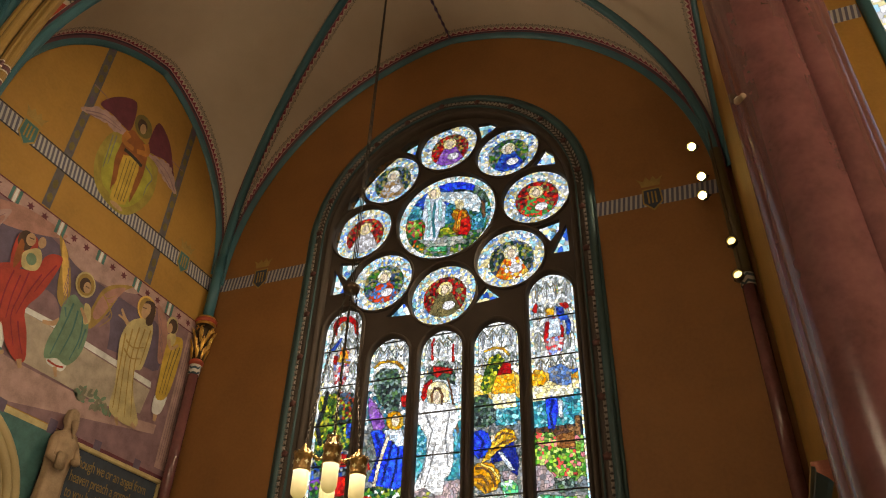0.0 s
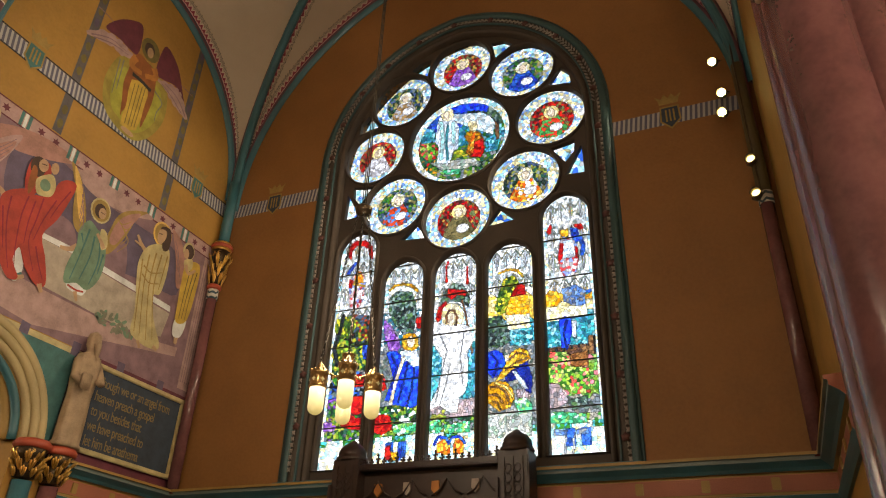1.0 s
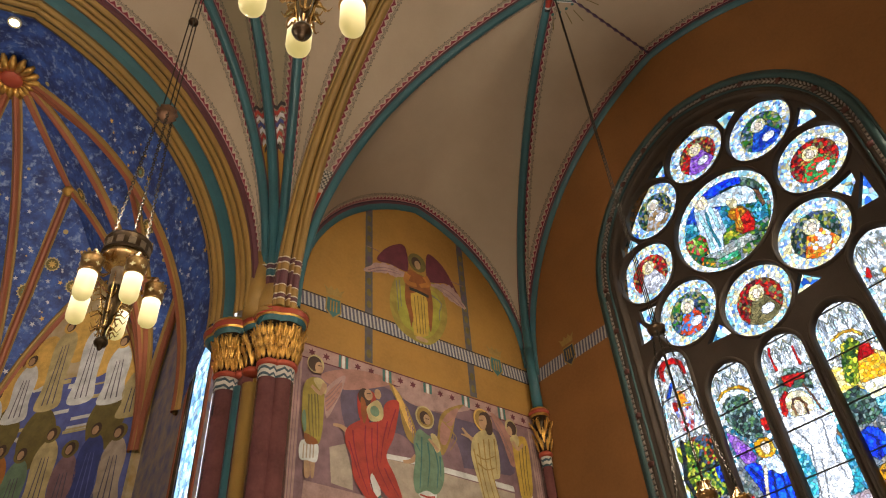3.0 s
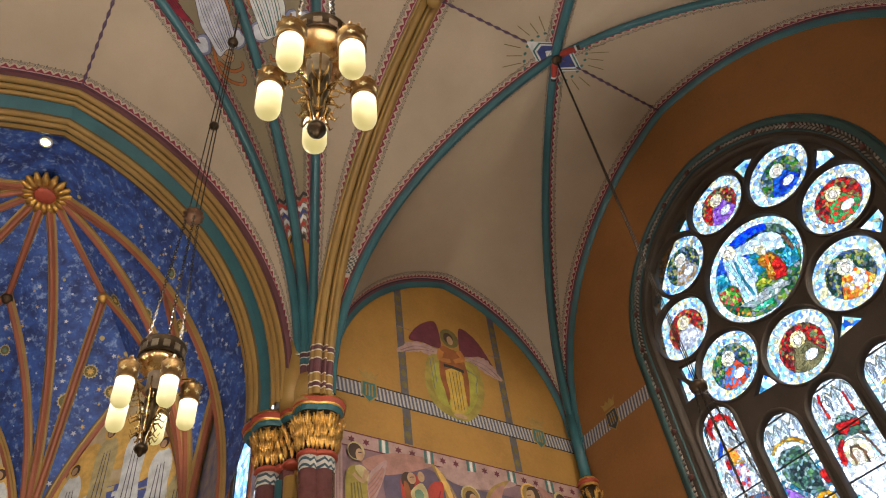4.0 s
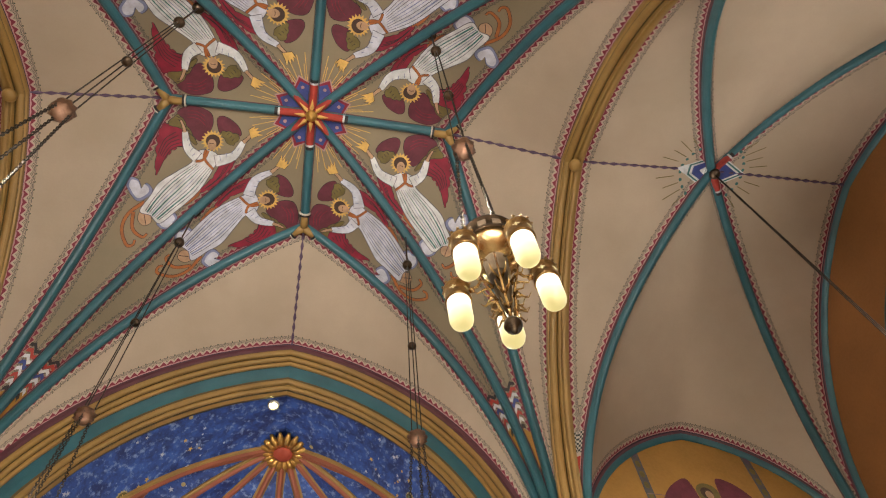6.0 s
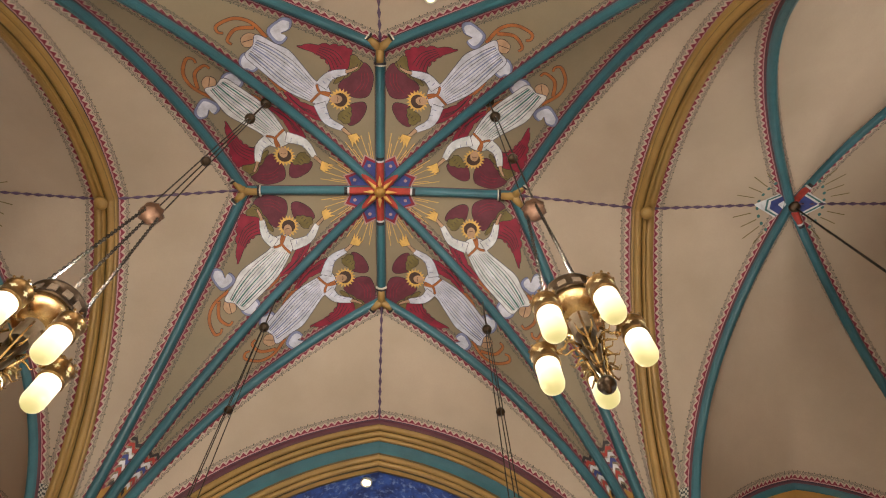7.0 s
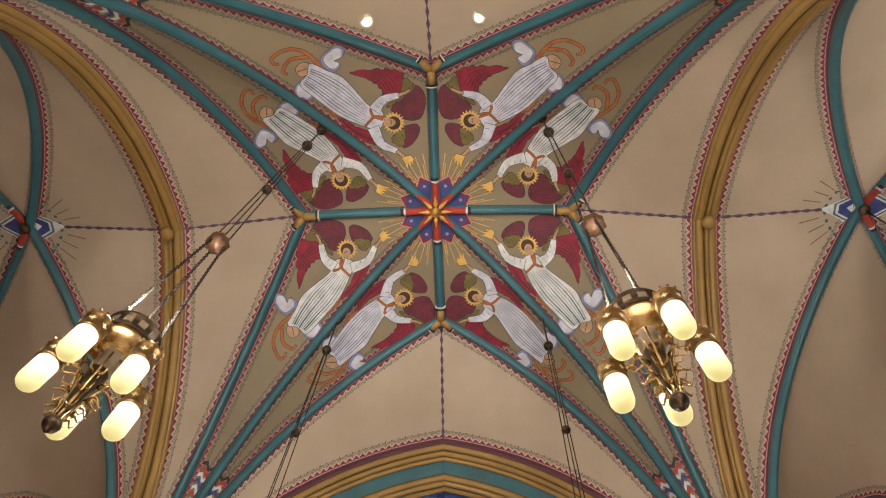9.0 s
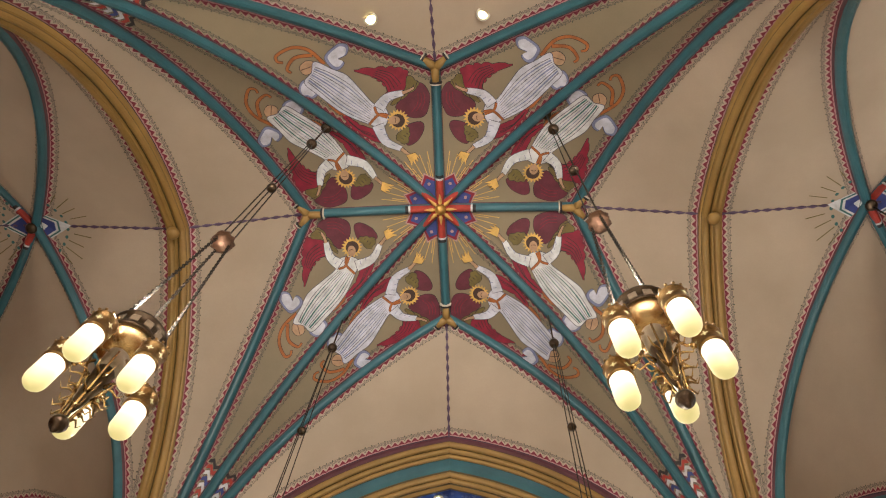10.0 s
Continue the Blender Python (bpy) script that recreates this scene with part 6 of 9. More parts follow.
main_boss = holder("central_boss", (XC, YC, BOSS_Z))
tagged(main_boss, "central vault boss with gilded flower and eight red arms", "ceiling boss")
for i in range(8):
    a = radians(45 * i)
    end = {0: STAR[(1, 0)], 2: STAR[(0, 1)], 4: STAR[(-1, 0)], 6: STAR[(0, -1)]}.get(i)
    if end:
        d = Vector((end[0] - XC, end[1] - YC, STAR_Z - BOSS_Z))
    else:
        c = corner_plan[(1 if i in (1, 7) else -1, 1 if i in (1, 3) else -1)]
        d = Vector((c[0] - XC, c[1] - YC, 0))
    red_arm(main_boss, d, 0.78, -0.005, None)
part("gold_disc", lathe(bmesh.new(), [(0.02, -0.34), (0.06, -0.33), (0.09, -0.29), (0.14, -0.26), (0.155, -0.18)], 20), M["gold"], main_boss, "gilded round centre", True)
leaf = bmesh.new()
vs = [leaf.verts.new(p) for p in ((0.12, 0, -0.24), (0.20, -0.055, -0.225), (0.46, 0, -0.205), (0.20, 0.055, -0.225), (0.24, 0, -0.285))]
for f in ((0, 1, 4), (1, 2, 4), (2, 3, 4), (3, 0, 4)):
    leaf.faces.new([vs[i] for i in f])
first = part("petal", leaf, M["p_gold"], main_boss, "pointed gilded petal")
for i in range(1, 8):
    ob = new("petal", first.data)
    ob.parent = main_boss
    ob.matrix_local = pose(0, 0, 0, 0, 0, 45 * i)

for sx in (1, -1):
    bx = BAY_X if sx > 0 else 2 * XC - BAY_X
    boss = holder("bay_boss", (bx, 5.72, BAY_Z))
    tagged(boss, "red four-armed vault boss with a dark knob", "ceiling boss")
    paint = holder("vault_painting")
    tagged(paint, "blue triangles and radiating lines round a vault boss", "painting")
    pl = lambda u, v, l: on_vault(bx + u, 5.72 + v, l)
    for ex in (1, -1):
        d = Vector((ex * 3.75, 6.1, 0)).normalized()
        red_arm(boss, (d.x, d.y, -0.03), 0.55, 0.0, None)
        red_arm(boss, (d.x, -d.y, -0.03), 0.55, 0.0, None)
        for k, (mat, w) in enumerate((("p_white", 1.18), ("p_teal", 1.10), ("p_white", 1.0), ("p_blue", 0.88))):
            shape("triangle", [(0, 0), (ex * 0.34 * w, -0.27 * w), (ex * 0.84 * w, 0), (ex * 0.34 * w, 0.27 * w)], pl, M[mat], paint, 1 + k, 0.4)
        for k in range(-5, 6):
            a = radians(k * 11)
            r0, r1 = 0.95 + 0.1 * (abs(k) < 2), 1.45 - 0.03 * abs(k) + 0.12 * (k % 2)
            shape("ray", ribbon([(ex * r0 * math.cos(a), r0 * math.sin(a)), (ex * r1 * math.cos(a), r1 * math.sin(a))], 0.022), pl, M["p_olive"], paint, 0, 0.4)
        for k in range(-4, 5):
            a = radians(k * 13 + 6)
            shape("dot", ellipse(ex * 0.98 * math.cos(a) * 0.9, 0.85 * math.sin(a), 0.045, 0.045, 0, 8), pl, M["p_teal"], paint, 1, 0.4)
    part("knob", lathe(bmesh.new(), [(0.03, -0.36), (0.12, -0.33), (0.15, -0.25), (0.1, -0.18)], 14), M["bronze"], boss, "dark bronze knob", True)

# chevron blocks painted on the olive webs near the springers
for (sx, sy), (cx, cy) in corner_plan.items():
    block = holder("vault_painting")
    tagged(block, "red and blue chevron bands painted above the springers", "painting")
    for along, across in ((1.55, 0.20), (1.55, -0.20)):
        d = Vector((XC - cx, YC - cy)).normalized()
        n = Vector((-d.y, d.x))
        for k, mat in enumerate(("p_black", "p_white", "p_red", "p_white", "p_blue", "p_white", "p_red", "p_black")):
            o = Vector((cx, cy)) + d * (along - 0.75 + 0.075 * k) + n * across * (0.45 + 0.085 * k)
            w = 0.11 + 0.012 * k
            zig = [o - n * w, o - n * w * 0.5 + d * 0.05, o, o + n * w * 0.5 + d * 0.05, o + n * w]
            loop = [(p.x, p.y) for p in zig] + [(p.x + d.x * 0.055, p.y + d.y * 0.055) for p in reversed(zig)]
            shape("chevron", loop, lambda u, v, l: on_vault(u, v, l), M[mat], block, 1)

# ---- north wall: lunette, mural, tablet, arch ----
def on_north(u, v, layer):
    return Vector((u, MURAL_Y - 0.006 - 0.005 * layer, v))


def on_east(u, v, layer):
    return Vector((WALL_X - 0.006 - 0.005 * layer, u, v))


def rect(u0, v0, u1, v1):
    return [(u0, v0), (u1, v0), (u1, v1), (u0, v1)]


def striped_mat():
    """Blue band with slanting white strokes."""
    m, nt, b, coord = start_mat("blue_white_striped_band", 0.7)
    sep = nt.nodes.new("ShaderNodeSeparateXYZ")
    nt.links.new(coord, sep.inputs[0])
    run = math_node(nt, 'ADD', math_node(nt, 'ADD', sep.outputs[0], sep.outputs[1]), math_node(nt, 'MULTIPLY', sep.outputs[2], 0.12))
    s = math_node(nt, 'SINE', math_node(nt, 'MULTIPLY', run, 6.28318 / 0.105))
    c = mix_node(nt, math_node(nt, 'GREATER_THAN', s, 0.05), (0.06, 0.07, 0.15), (0.44, 0.44, 0.46))
    c = mix_node(nt, mult(nt, tex(nt, "ShaderNodeTexNoise", 6.0, coord), 0.5), c, (0.20, 0.16, 0.12))
    nt.links.new(c, b.inputs["Base Color"])
    return m


M["stripe"] = striped_mat()


def shield(ob, u, z, place, tone, crown=True):
    out = [(u - 0.20, z + 0.28), (u + 0.20, z + 0.28), (u + 0.22, z - 0.12), (u, z - 0.34), (u - 0.22, z - 0.12)]
    shape("shield_edge", out, place, M["p_dullgold"], ob, 3)
    shape("shield_field", [(u + (a - u) * 0.84, z + (b - z) * 0.86) for a, b in out], place, M[tone], ob, 4)
    for k in (-0.08, 0.0, 0.08):
        shape("emblem_bar", rect(u + k - 0.018, z - 0.14, u + k + 0.018, z + 0.18), place, M["p_dullgold"], ob, 5)
    if crown:
        shape("crown", [(u - 0.2, z + 0.34), (u + 0.2, z + 0.34), (u + 0.22, z + 0.46), (u + 0.29, z + 0.60), (u + 0.15, z + 0.50), (u + 0.08, z + 0.62), (u, z + 0.50), (u - 0.08, z + 0.62), (u - 0.15, z + 0.50), (u - 0.29, z + 0.60), (u - 0.22, z + 0.46)], place, M["p_dullgold"], ob, 3)


lunette = holder("wall_painting")
tagged(lunette, "ochre lunette painting with a winged figure, bands and shields", "painting")
P = lambda name, pts, mat, layer: shape(name, pts, on_north, M[mat], lunette, layer)
P("striped_band", rect(5.9, 11.60, 13.35, 11.98), "stripe", 1)
for z in (11.58, 11.98):
    P("band_edge", rect(5.9, z, 13.35, z + 0.035), "p_black", 2)
for u in (8.07, 11.2):
    P("upright_band", rect(u - 0.11, 10.62, u + 0.11, 15.72), "p_band", 0)
    for k in range(14):
        z = 10.85 + k * 0.36
        if abs(z - 11.8) > 0.35:
            P("band_flower", ellipse(u, z, 0.07, 0.12, 0, 8), "p_violet" if k % 5 == 3 else "p_olive", 2)
for u in (7.08, 12.1):
    shield(lunette, u, 11.80, on_north, "p_teal")
P("aureole", smooth_loop([(8.92, 13.54), (8.68, 12.69), (8.85, 12.01), (9.27, 11.73), (9.83, 11.7), (10.26, 12.09), (10.53, 12.78), (10.46, 13.48), (10.18, 13.81), (9.57, 13.95)]), "p_sage", 3)
P("aureole_glow", smooth_loop([(9.0, 13.21), (8.89, 12.58), (9.05, 12.1), (9.33, 11.96), (9.76, 11.87), (10.12, 12.23), (10.34, 12.83), (10.26, 13.39), (9.95, 13.54), (9.5, 13.46)]), "p_lime", 4)
for side in ([(8.3, 13.82), (8.52, 14.27), (8.87, 14.61), (9.17, 14.74), (9.28, 14.42), (9.29, 13.88), (9.05, 13.82), (8.72, 13.85)], [(9.94, 14.66), (10.1, 14.81), (10.42, 14.64), (10.66, 14.36), (10.86, 13.99), (11.09, 13.56), (10.86, 13.76), (10.58, 13.97), (10.18, 13.84), (9.91, 13.86)]):
    P("wing", smooth_loop(side), "p_maroon", 5)
for side in ([(7.86, 13.26), (8.27, 13.71), (8.73, 13.84), (9.05, 13.79), (9.28, 13.72), (8.92, 13.48), (8.64, 13.48), (8.23, 13.36)], [(9.95, 13.69), (10.26, 13.85), (10.66, 13.97), (10.9, 13.85), (11.23, 13.36), (10.97, 13.35), (10.57, 13.46), (10.26, 13.65)]):
    P("wing_tip", jagged(smooth_loop(side), 0.05), "p_rose", 6)
for stroke in ([(8.02, 13.34), (8.49, 13.64), (8.98, 13.68)], [(7.97, 14.14), (8.28, 14.13), (8.43, 14.1)], [(8.09, 13.32), (8.56, 13.55), (9.06, 13.64)], [(11.13, 13.39), (10.73, 13.7), (10.26, 13.77)], [(11.19, 14.12), (10.9, 14.13), (10.74, 14.13)], [(10.97, 13.39), (10.57, 13.58), (10.18, 13.69)]):
    P("feather_line", ribbon(stroke, 0.03, 0.012), "p_mauve", 7)
P("mantle", smooth_loop([(9.27, 13.87), (9.57, 13.91), (9.91, 13.82), (10.03, 13.35), (10.04, 12.84), (9.93, 12.12), (9.82, 12.45), (9.39, 12.26), (9.33, 12.03), (9.24, 12.47), (9.15, 12.99)]), "p_rust", 7)
P("sleeve", ribbon([(9.27, 13.76), (9.21, 13.46), (9.54, 13.48)], 0.2, 0.12), "p_orange", 8)
P("sleeve", ribbon([(9.83, 13.9), (9.95, 13.69), (9.65, 13.5)], 0.2, 0.12), "p_orange", 8)
P("robe", smooth_loop([(9.33, 13.12), (9.82, 13.25), (9.87, 12.76), (9.83, 11.97), (9.39, 11.84), (9.39, 12.4)], 2), "p_yellow", 8)
for stroke in ([(9.44, 13.1), (9.49, 11.92)], [(9.55, 13.13), (9.59, 11.94)], [(9.66, 13.17), (9.68, 11.96)], [(9.75, 13.2), (9.76, 12.0)]):
    P("fold", ribbon(stroke, 0.022), "p_olive", 9)
P("belt", ribbon([(9.3, 13.27), (9.58, 13.28), (9.92, 13.24)], 0.10), "p_black", 9)
P("ribbon_line", ribbon([(10.03, 13.35), (10.34, 13.2), (10.26, 12.87), (10.26, 12.58)], 0.05, 0.02), "p_bush", 6)
P("ribbon_line", ribbon([(8.89, 13.37), (8.95, 12.4)], 0.04, 0.02), "p_bush", 6)
P("ribbon_line", ribbon([(8.99, 13.43), (9.03, 12.58)], 0.04, 0.02), "p_bush", 6)
P("halo", ellipse(*(9.6, 14.29), 0.30, 0.32), "p_olive", 6)
P("hair", ellipse(*(9.56, 14.27), 0.16, 0.19), "p_hair", 8)
P("face", ellipse(*(9.6, 14.2), 0.10, 0.15), "p_skin", 9)
P("foot", ellipse(*(9.62, 11.78), 0.2, 0.07), "p_skin", 9)

# bands on the window wall
east_band = holder("wall_painting")
tagged(east_band, "striped band with crowned shields on the brown window wall", "painting")
for u0, u1, us in ((9.55, 12.3, 10.95), (-0.75, 2.1, 0.8)):
    shape("striped_band", rect(u0, 11.60, u1, 11.98), on_east, M["stripe"], east_band, 1)
    shield(east_band, us, 11.80, on_east, "p_navy")

# mural
mural = holder("mural")
tagged(mural, "long figure mural in red, green and cream on a mauve ground", "mural")
stroke_count = itertools.count()
P = lambda name, pts, mat, layer: shape(name, pts, on_north, M[mat], mural, layer + 0.05 * (next(stroke_count) % 19))
P("ground_field", rect(6.0, 6.75, 13.28, 10.42), "p_mauve", 0)
P("top_border", rect(6.0, 10.22, 13.28, 10.55), "p_rose", 2)
for z in (10.20, 10.55):
    P("border_line", rect(6.0, z, 13.28, z + 0.03), "p_maroon", 3)
for k in range(7):
    u = 6.1 + k * 1.17
    for d_, mat in ((0.0, "p_teal"), (0.09, "p_white"), (0.18, "p_teal")):
        P("border_bar", rect(u + d_, 10.23, u + d_ + 0.07, 10.55), mat, 3)
    for d_ in (0.5, 0.86):
        P("border_rosette", spiky(u + d_, 10.39, 0.05, 0.10, 6), "p_maroon", 3)
for u0 in (6.05, 12.92):
    P("painted_column", rect(u0, 6.75, u0 + 0.34, 10.2), "p_rose", 2)
    for k in range(4):
        P("flute", rect(u0 + 0.06 + 0.07 * k, 6.9, u0 + 0.075 + 0.07 * k, 10.05), "p_mauve", 3)
P("sky_field", smooth_loop([(6.5, 8.1), (6.5, 10.1), (12.8, 10.15), (12.85, 8.4), (9.5, 8.2)], 3), "p_mauve", 1)
P("evening_sky", smooth_loop([(7.37, 9.67), (8.16, 10.07), (8.79, 10.03), (9.61, 9.85), (10.83, 9.86), (11.95, 9.81), (12.25, 8.83), (11.14, 8.69), (8.85, 8.35), (7.67, 8.54)], 4), "p_violet", 2)
P("pink_cloud", smooth_loop([(6.85, 9.91), (7.69, 10.30), (8.78, 10.33), (8.17, 9.96), (7.30, 9.68)], 4), "p_pink", 3)
P("pink_cloud", smooth_loop([(8.79, 10.18), (9.78, 10.29), (11.03, 10.24), (10.13, 9.90), (9.20, 9.87)], 4), "p_rose", 3)
P("blue_hill", smooth_loop([(8.60, 8.96), (9.06, 8.96), (9.27, 8.60), (8.85, 8.42), (8.51, 8.46)], 4), "p_mauve", 3)
P("blue_hill", smooth_loop([(10.12, 9.12), (10.49, 9.23), (10.64, 8.42), (10.03, 8.46)], 4), "p_mauve", 3)
P("rock_block", [(7.12, 8.28), (7.49, 8.44), (7.67, 7.88), (7.70, 7.48), (7.19, 7.53)], "p_stone", 4)
P("tomb_side", [(8.34, 8.34), (9.21, 8.37), (12.17, 8.30), (12.07, 7.68), (10.91, 7.43), (8.88, 7.46), (8.60, 7.87)], "p_stone", 4)
P("tomb_edge", [(8.34, 8.45), (9.23, 8.51), (12.14, 8.48), (12.17, 8.34), (9.21, 8.38), (8.34, 8.34)], "p_white", 5)
P("path", [(6.59, 7.47), (7.76, 7.44), (8.88, 7.40), (11.24, 7.41), (12.66, 7.64), (12.64, 7.41), (8.90, 6.67), (6.56, 6.92)], "p_rose", 3)
r2 = random.Random(9)
for k in range(46):
    u = 10.15 + r2.random() * 1.15
    P("bush_leaf", ellipse(u, 7.42 + r2.uniform(-0.14, 0.22) * (1 - abs(u - 10.7)), 0.09, 0.04, r2.uniform(0, 3), 7), "p_bush" if k % 3 else "p_green", 6)
P("wing", smooth_loop([(6.95, 9.47), (7.14, 9.81), (7.44, 10.05), (7.38, 9.68), (7.22, 9.27), (7.02, 8.90)], 4), "p_rose", 6)
P("wing", smooth_loop([(6.97, 9.37), (7.15, 9.68), (7.37, 9.84), (7.28, 9.47), (7.03, 9.06)], 4), "p_pink", 7)
P("feather_line", ribbon([(6.96, 9.36), (7.11, 9.53), (7.35, 9.90)], 0.02, 0.01), "p_mauve", 8)
P("feather_line", ribbon([(6.97, 9.26), (7.12, 9.43), (7.32, 9.74)], 0.02, 0.01), "p_mauve", 8)
P("feather_line", ribbon([(6.98, 9.15), (7.13, 9.34), (7.29, 9.59)], 0.02, 0.01), "p_mauve", 8)
P("feather_line", ribbon([(6.99, 9.05), (7.14, 9.24), (7.26, 9.44)], 0.02, 0.01), "p_mauve", 8)
P("bare_leg", smooth_loop([(6.56, 7.94), (6.66, 7.95), (6.70, 7.57), (6.58, 7.54)], 4), "p_skin", 8)
P("bare_leg", smooth_loop([(6.70, 7.96), (6.79, 7.97), (6.79, 7.57), (6.72, 7.58)], 4), "p_skin", 8)
P("tunic_skirt", smooth_loop([(6.47, 8.26), (6.83, 8.29), (6.84, 7.90), (6.64, 7.87), (6.45, 7.89)], 4), "p_white", 8)
P("fold", ribbon([(6.53, 8.20), (6.53, 7.89)], 0.03), "p_stone", 9)
P("fold", ribbon([(6.60, 8.23), (6.60, 7.91)], 0.03), "p_stone", 9)
P("fold", ribbon([(6.68, 8.25), (6.68, 7.93)], 0.03), "p_stone", 9)
P("fold", ribbon([(6.75, 8.27), (6.75, 7.95)], 0.03), "p_stone", 9)
P("sash", smooth_loop([(6.53, 8.43), (6.79, 8.36), (6.82, 8.26), (6.58, 8.22)], 4), "p_rust", 10)
P("robe", smooth_loop([(6.45, 9.54), (6.64, 9.76), (6.84, 9.71), (6.93, 9.52), (6.94, 8.98), (6.93, 8.60), (6.86, 8.28), (6.67, 8.32), (6.47, 8.51), (6.43, 9.04)], 4), "p_sage", 9)
P("robe_shade", smooth_loop([(6.44, 8.81), (6.51, 8.94), (6.56, 8.54), (6.50, 8.47)], 4), "p_green", 10)
P("fold", ribbon([(6.57, 9.32), (6.59, 8.86), (6.66, 8.37)], 0.035, 0.015), "p_olive", 11)
P("fold", ribbon([(6.63, 9.34), (6.67, 8.89), (6.73, 8.39)], 0.035, 0.015), "p_olive", 11)
P("fold", ribbon([(6.70, 9.37), (6.75, 8.91), (6.79, 8.41)], 0.035, 0.015), "p_olive", 11)
P("fold", ribbon([(6.76, 9.39), (6.82, 8.94), (6.85, 8.43)], 0.035, 0.015), "p_olive", 11)
P("shoulder", smooth_loop([(6.65, 9.70), (6.80, 9.78), (6.96, 9.67), (6.96, 9.45), (6.82, 9.48)], 4), "p_cream", 11)
P("arm", ribbon([(6.93, 9.68), (6.83, 9.41), (6.61, 9.54)], 0.12, 0.08), "p_skin", 12)
P("hair", ellipse(6.67, 10.09, 0.17, 0.19), "p_hair", 11)
P("halo_rim", ellipse(6.69, 10.10, 0.21, 0.23), "p_cream", 10)
P("face", ellipse(6.77, 10.02, 0.1, 0.15), "p_skin", 12)
P("brow", ribbon([(6.73, 10.06), (6.83, 10.08)], 0.02), "p_hair", 13)
P("arm", ribbon([(7.52, 8.73), (7.37, 8.80), (7.18, 8.79)], 0.13, 0.06), "p_skin", 7)
P("veil", smooth_loop([(7.77, 9.70), (7.96, 9.85), (8.17, 9.84), (8.25, 9.62), (8.15, 9.23), (7.93, 8.96), (7.78, 9.25)], 4), "p_red", 8)
P("under_robe", smooth_loop([(8.06, 8.01), (8.24, 8.06), (8.36, 7.46), (8.20, 7.30)], 4), "p_white", 7)
P("hem_line", ribbon([(8.14, 7.48), (8.25, 7.41), (8.36, 7.49)], 0.05), "p_teal", 8)
P("robe", smooth_loop([(7.85, 9.07), (8.07, 9.07), (8.39, 9.24), (8.46, 9.59), (8.64, 9.78), (8.86, 9.78), (8.81, 9.33), (8.69, 8.85), (8.50, 8.39), (8.71, 7.99), (8.89, 7.51), (8.71, 7.40), (8.38, 7.61), (8.14, 7.93), (8.10, 7.64), (8.31, 7.38), (8.12, 7.28), (7.83, 7.55), (7.67, 7.81), (7.62, 8.19), (7.48, 8.46), (7.51, 8.79)], 4), "p_red", 9)
P("fold", ribbon([(7.97, 8.97), (7.96, 8.50), (8.06, 7.88), (8.16, 7.54)], 0.035, 0.015), "p_crimson", 10)
P("fold", ribbon([(7.65, 8.78), (7.71, 8.36), (7.86, 7.89), (8.06, 7.45)], 0.035, 0.015), "p_crimson", 10)
P("fold", ribbon([(8.27, 9.10), (8.27, 8.59), (8.27, 8.13), (8.55, 7.63)], 0.035, 0.015), "p_crimson", 10)
P("fold", ribbon([(8.54, 9.22), (8.41, 8.70), (8.35, 8.21)], 0.035, 0.015), "p_crimson", 10)
P("fold", ribbon([(8.77, 9.58), (8.63, 9.18), (8.53, 8.80)], 0.035, 0.015), "p_crimson", 10)
P("fold", ribbon([(7.56, 8.51), (7.71, 8.10), (7.84, 7.76)], 0.035, 0.015), "p_crimson", 10)
P("fold", ribbon([(8.44, 8.11), (8.60, 7.83), (8.79, 7.56)], 0.035, 0.015), "p_crimson", 10)
P("fold", ribbon([(8.13, 8.95), (8.13, 8.48), (8.19, 8.04)], 0.035, 0.015), "p_crimson", 10)
P("hair", ellipse(7.94, 9.65, 0.17, 0.22), "p_hair", 10)
P("hair_lock", smooth_loop([(7.84, 9.62), (7.95, 9.56), (8.00, 9.25), (7.93, 9.00), (7.85, 9.27)], 4), "p_rust", 10)
P("bodice", smooth_loop([(8.01, 9.44), (8.27, 9.67), (8.42, 9.49), (8.39, 9.22), (8.12, 9.11), (8.01, 9.26)], 4), "p_cream", 10)
P("brooch", ellipse(8.20, 9.37, 0.12, 0.13), "p_green", 11)
P("face", ellipse(8.03, 9.73, 0.11, 0.14), "p_skin", 12)
P("second_face", ellipse(8.28, 9.82, 0.09, 0.13), "p_skin", 11)
P("brow", ribbon([(7.98, 9.74), (8.09, 9.77)], 0.02), "p_hair", 13)
P("bare_foot", ribbon([(8.76, 7.46), (8.85, 7.31)], 0.12, 0.08), "p_skin", 9)
P("bare_foot", ribbon([(8.23, 7.33), (8.42, 7.45)], 0.1, 0.07), "p_skin", 9)
P("wing", smooth_loop([(8.59, 10.23), (8.87, 10.05), (9.12, 9.69), (9.32, 9.20), (9.30, 8.86), (9.08, 8.96), (8.94, 9.31), (8.85, 9.72)], 4), "p_dullgold", 7)
P("wing_light", smooth_loop([(8.69, 10.17), (8.89, 10.00), (9.09, 9.65), (9.26, 9.21), (9.17, 9.13), (8.97, 9.50)], 4), "p_gold", 8)
P("feather_line", ribbon([(8.96, 9.90), (9.07, 9.68), (9.13, 9.23)], 0.025, 0.012), "p_mauve", 9)
P("feather_line", ribbon([(9.04, 9.69), (9.14, 9.46), (9.17, 9.11)], 0.025, 0.012), "p_mauve", 9)
P("feather_line", ribbon([(9.13, 9.49), (9.21, 9.26), (9.20, 9.00)], 0.025, 0.012), "p_mauve", 9)
P("feather_line", ribbon([(9.21, 9.28), (9.28, 9.05), (9.23, 8.88)], 0.025, 0.012), "p_mauve", 9)
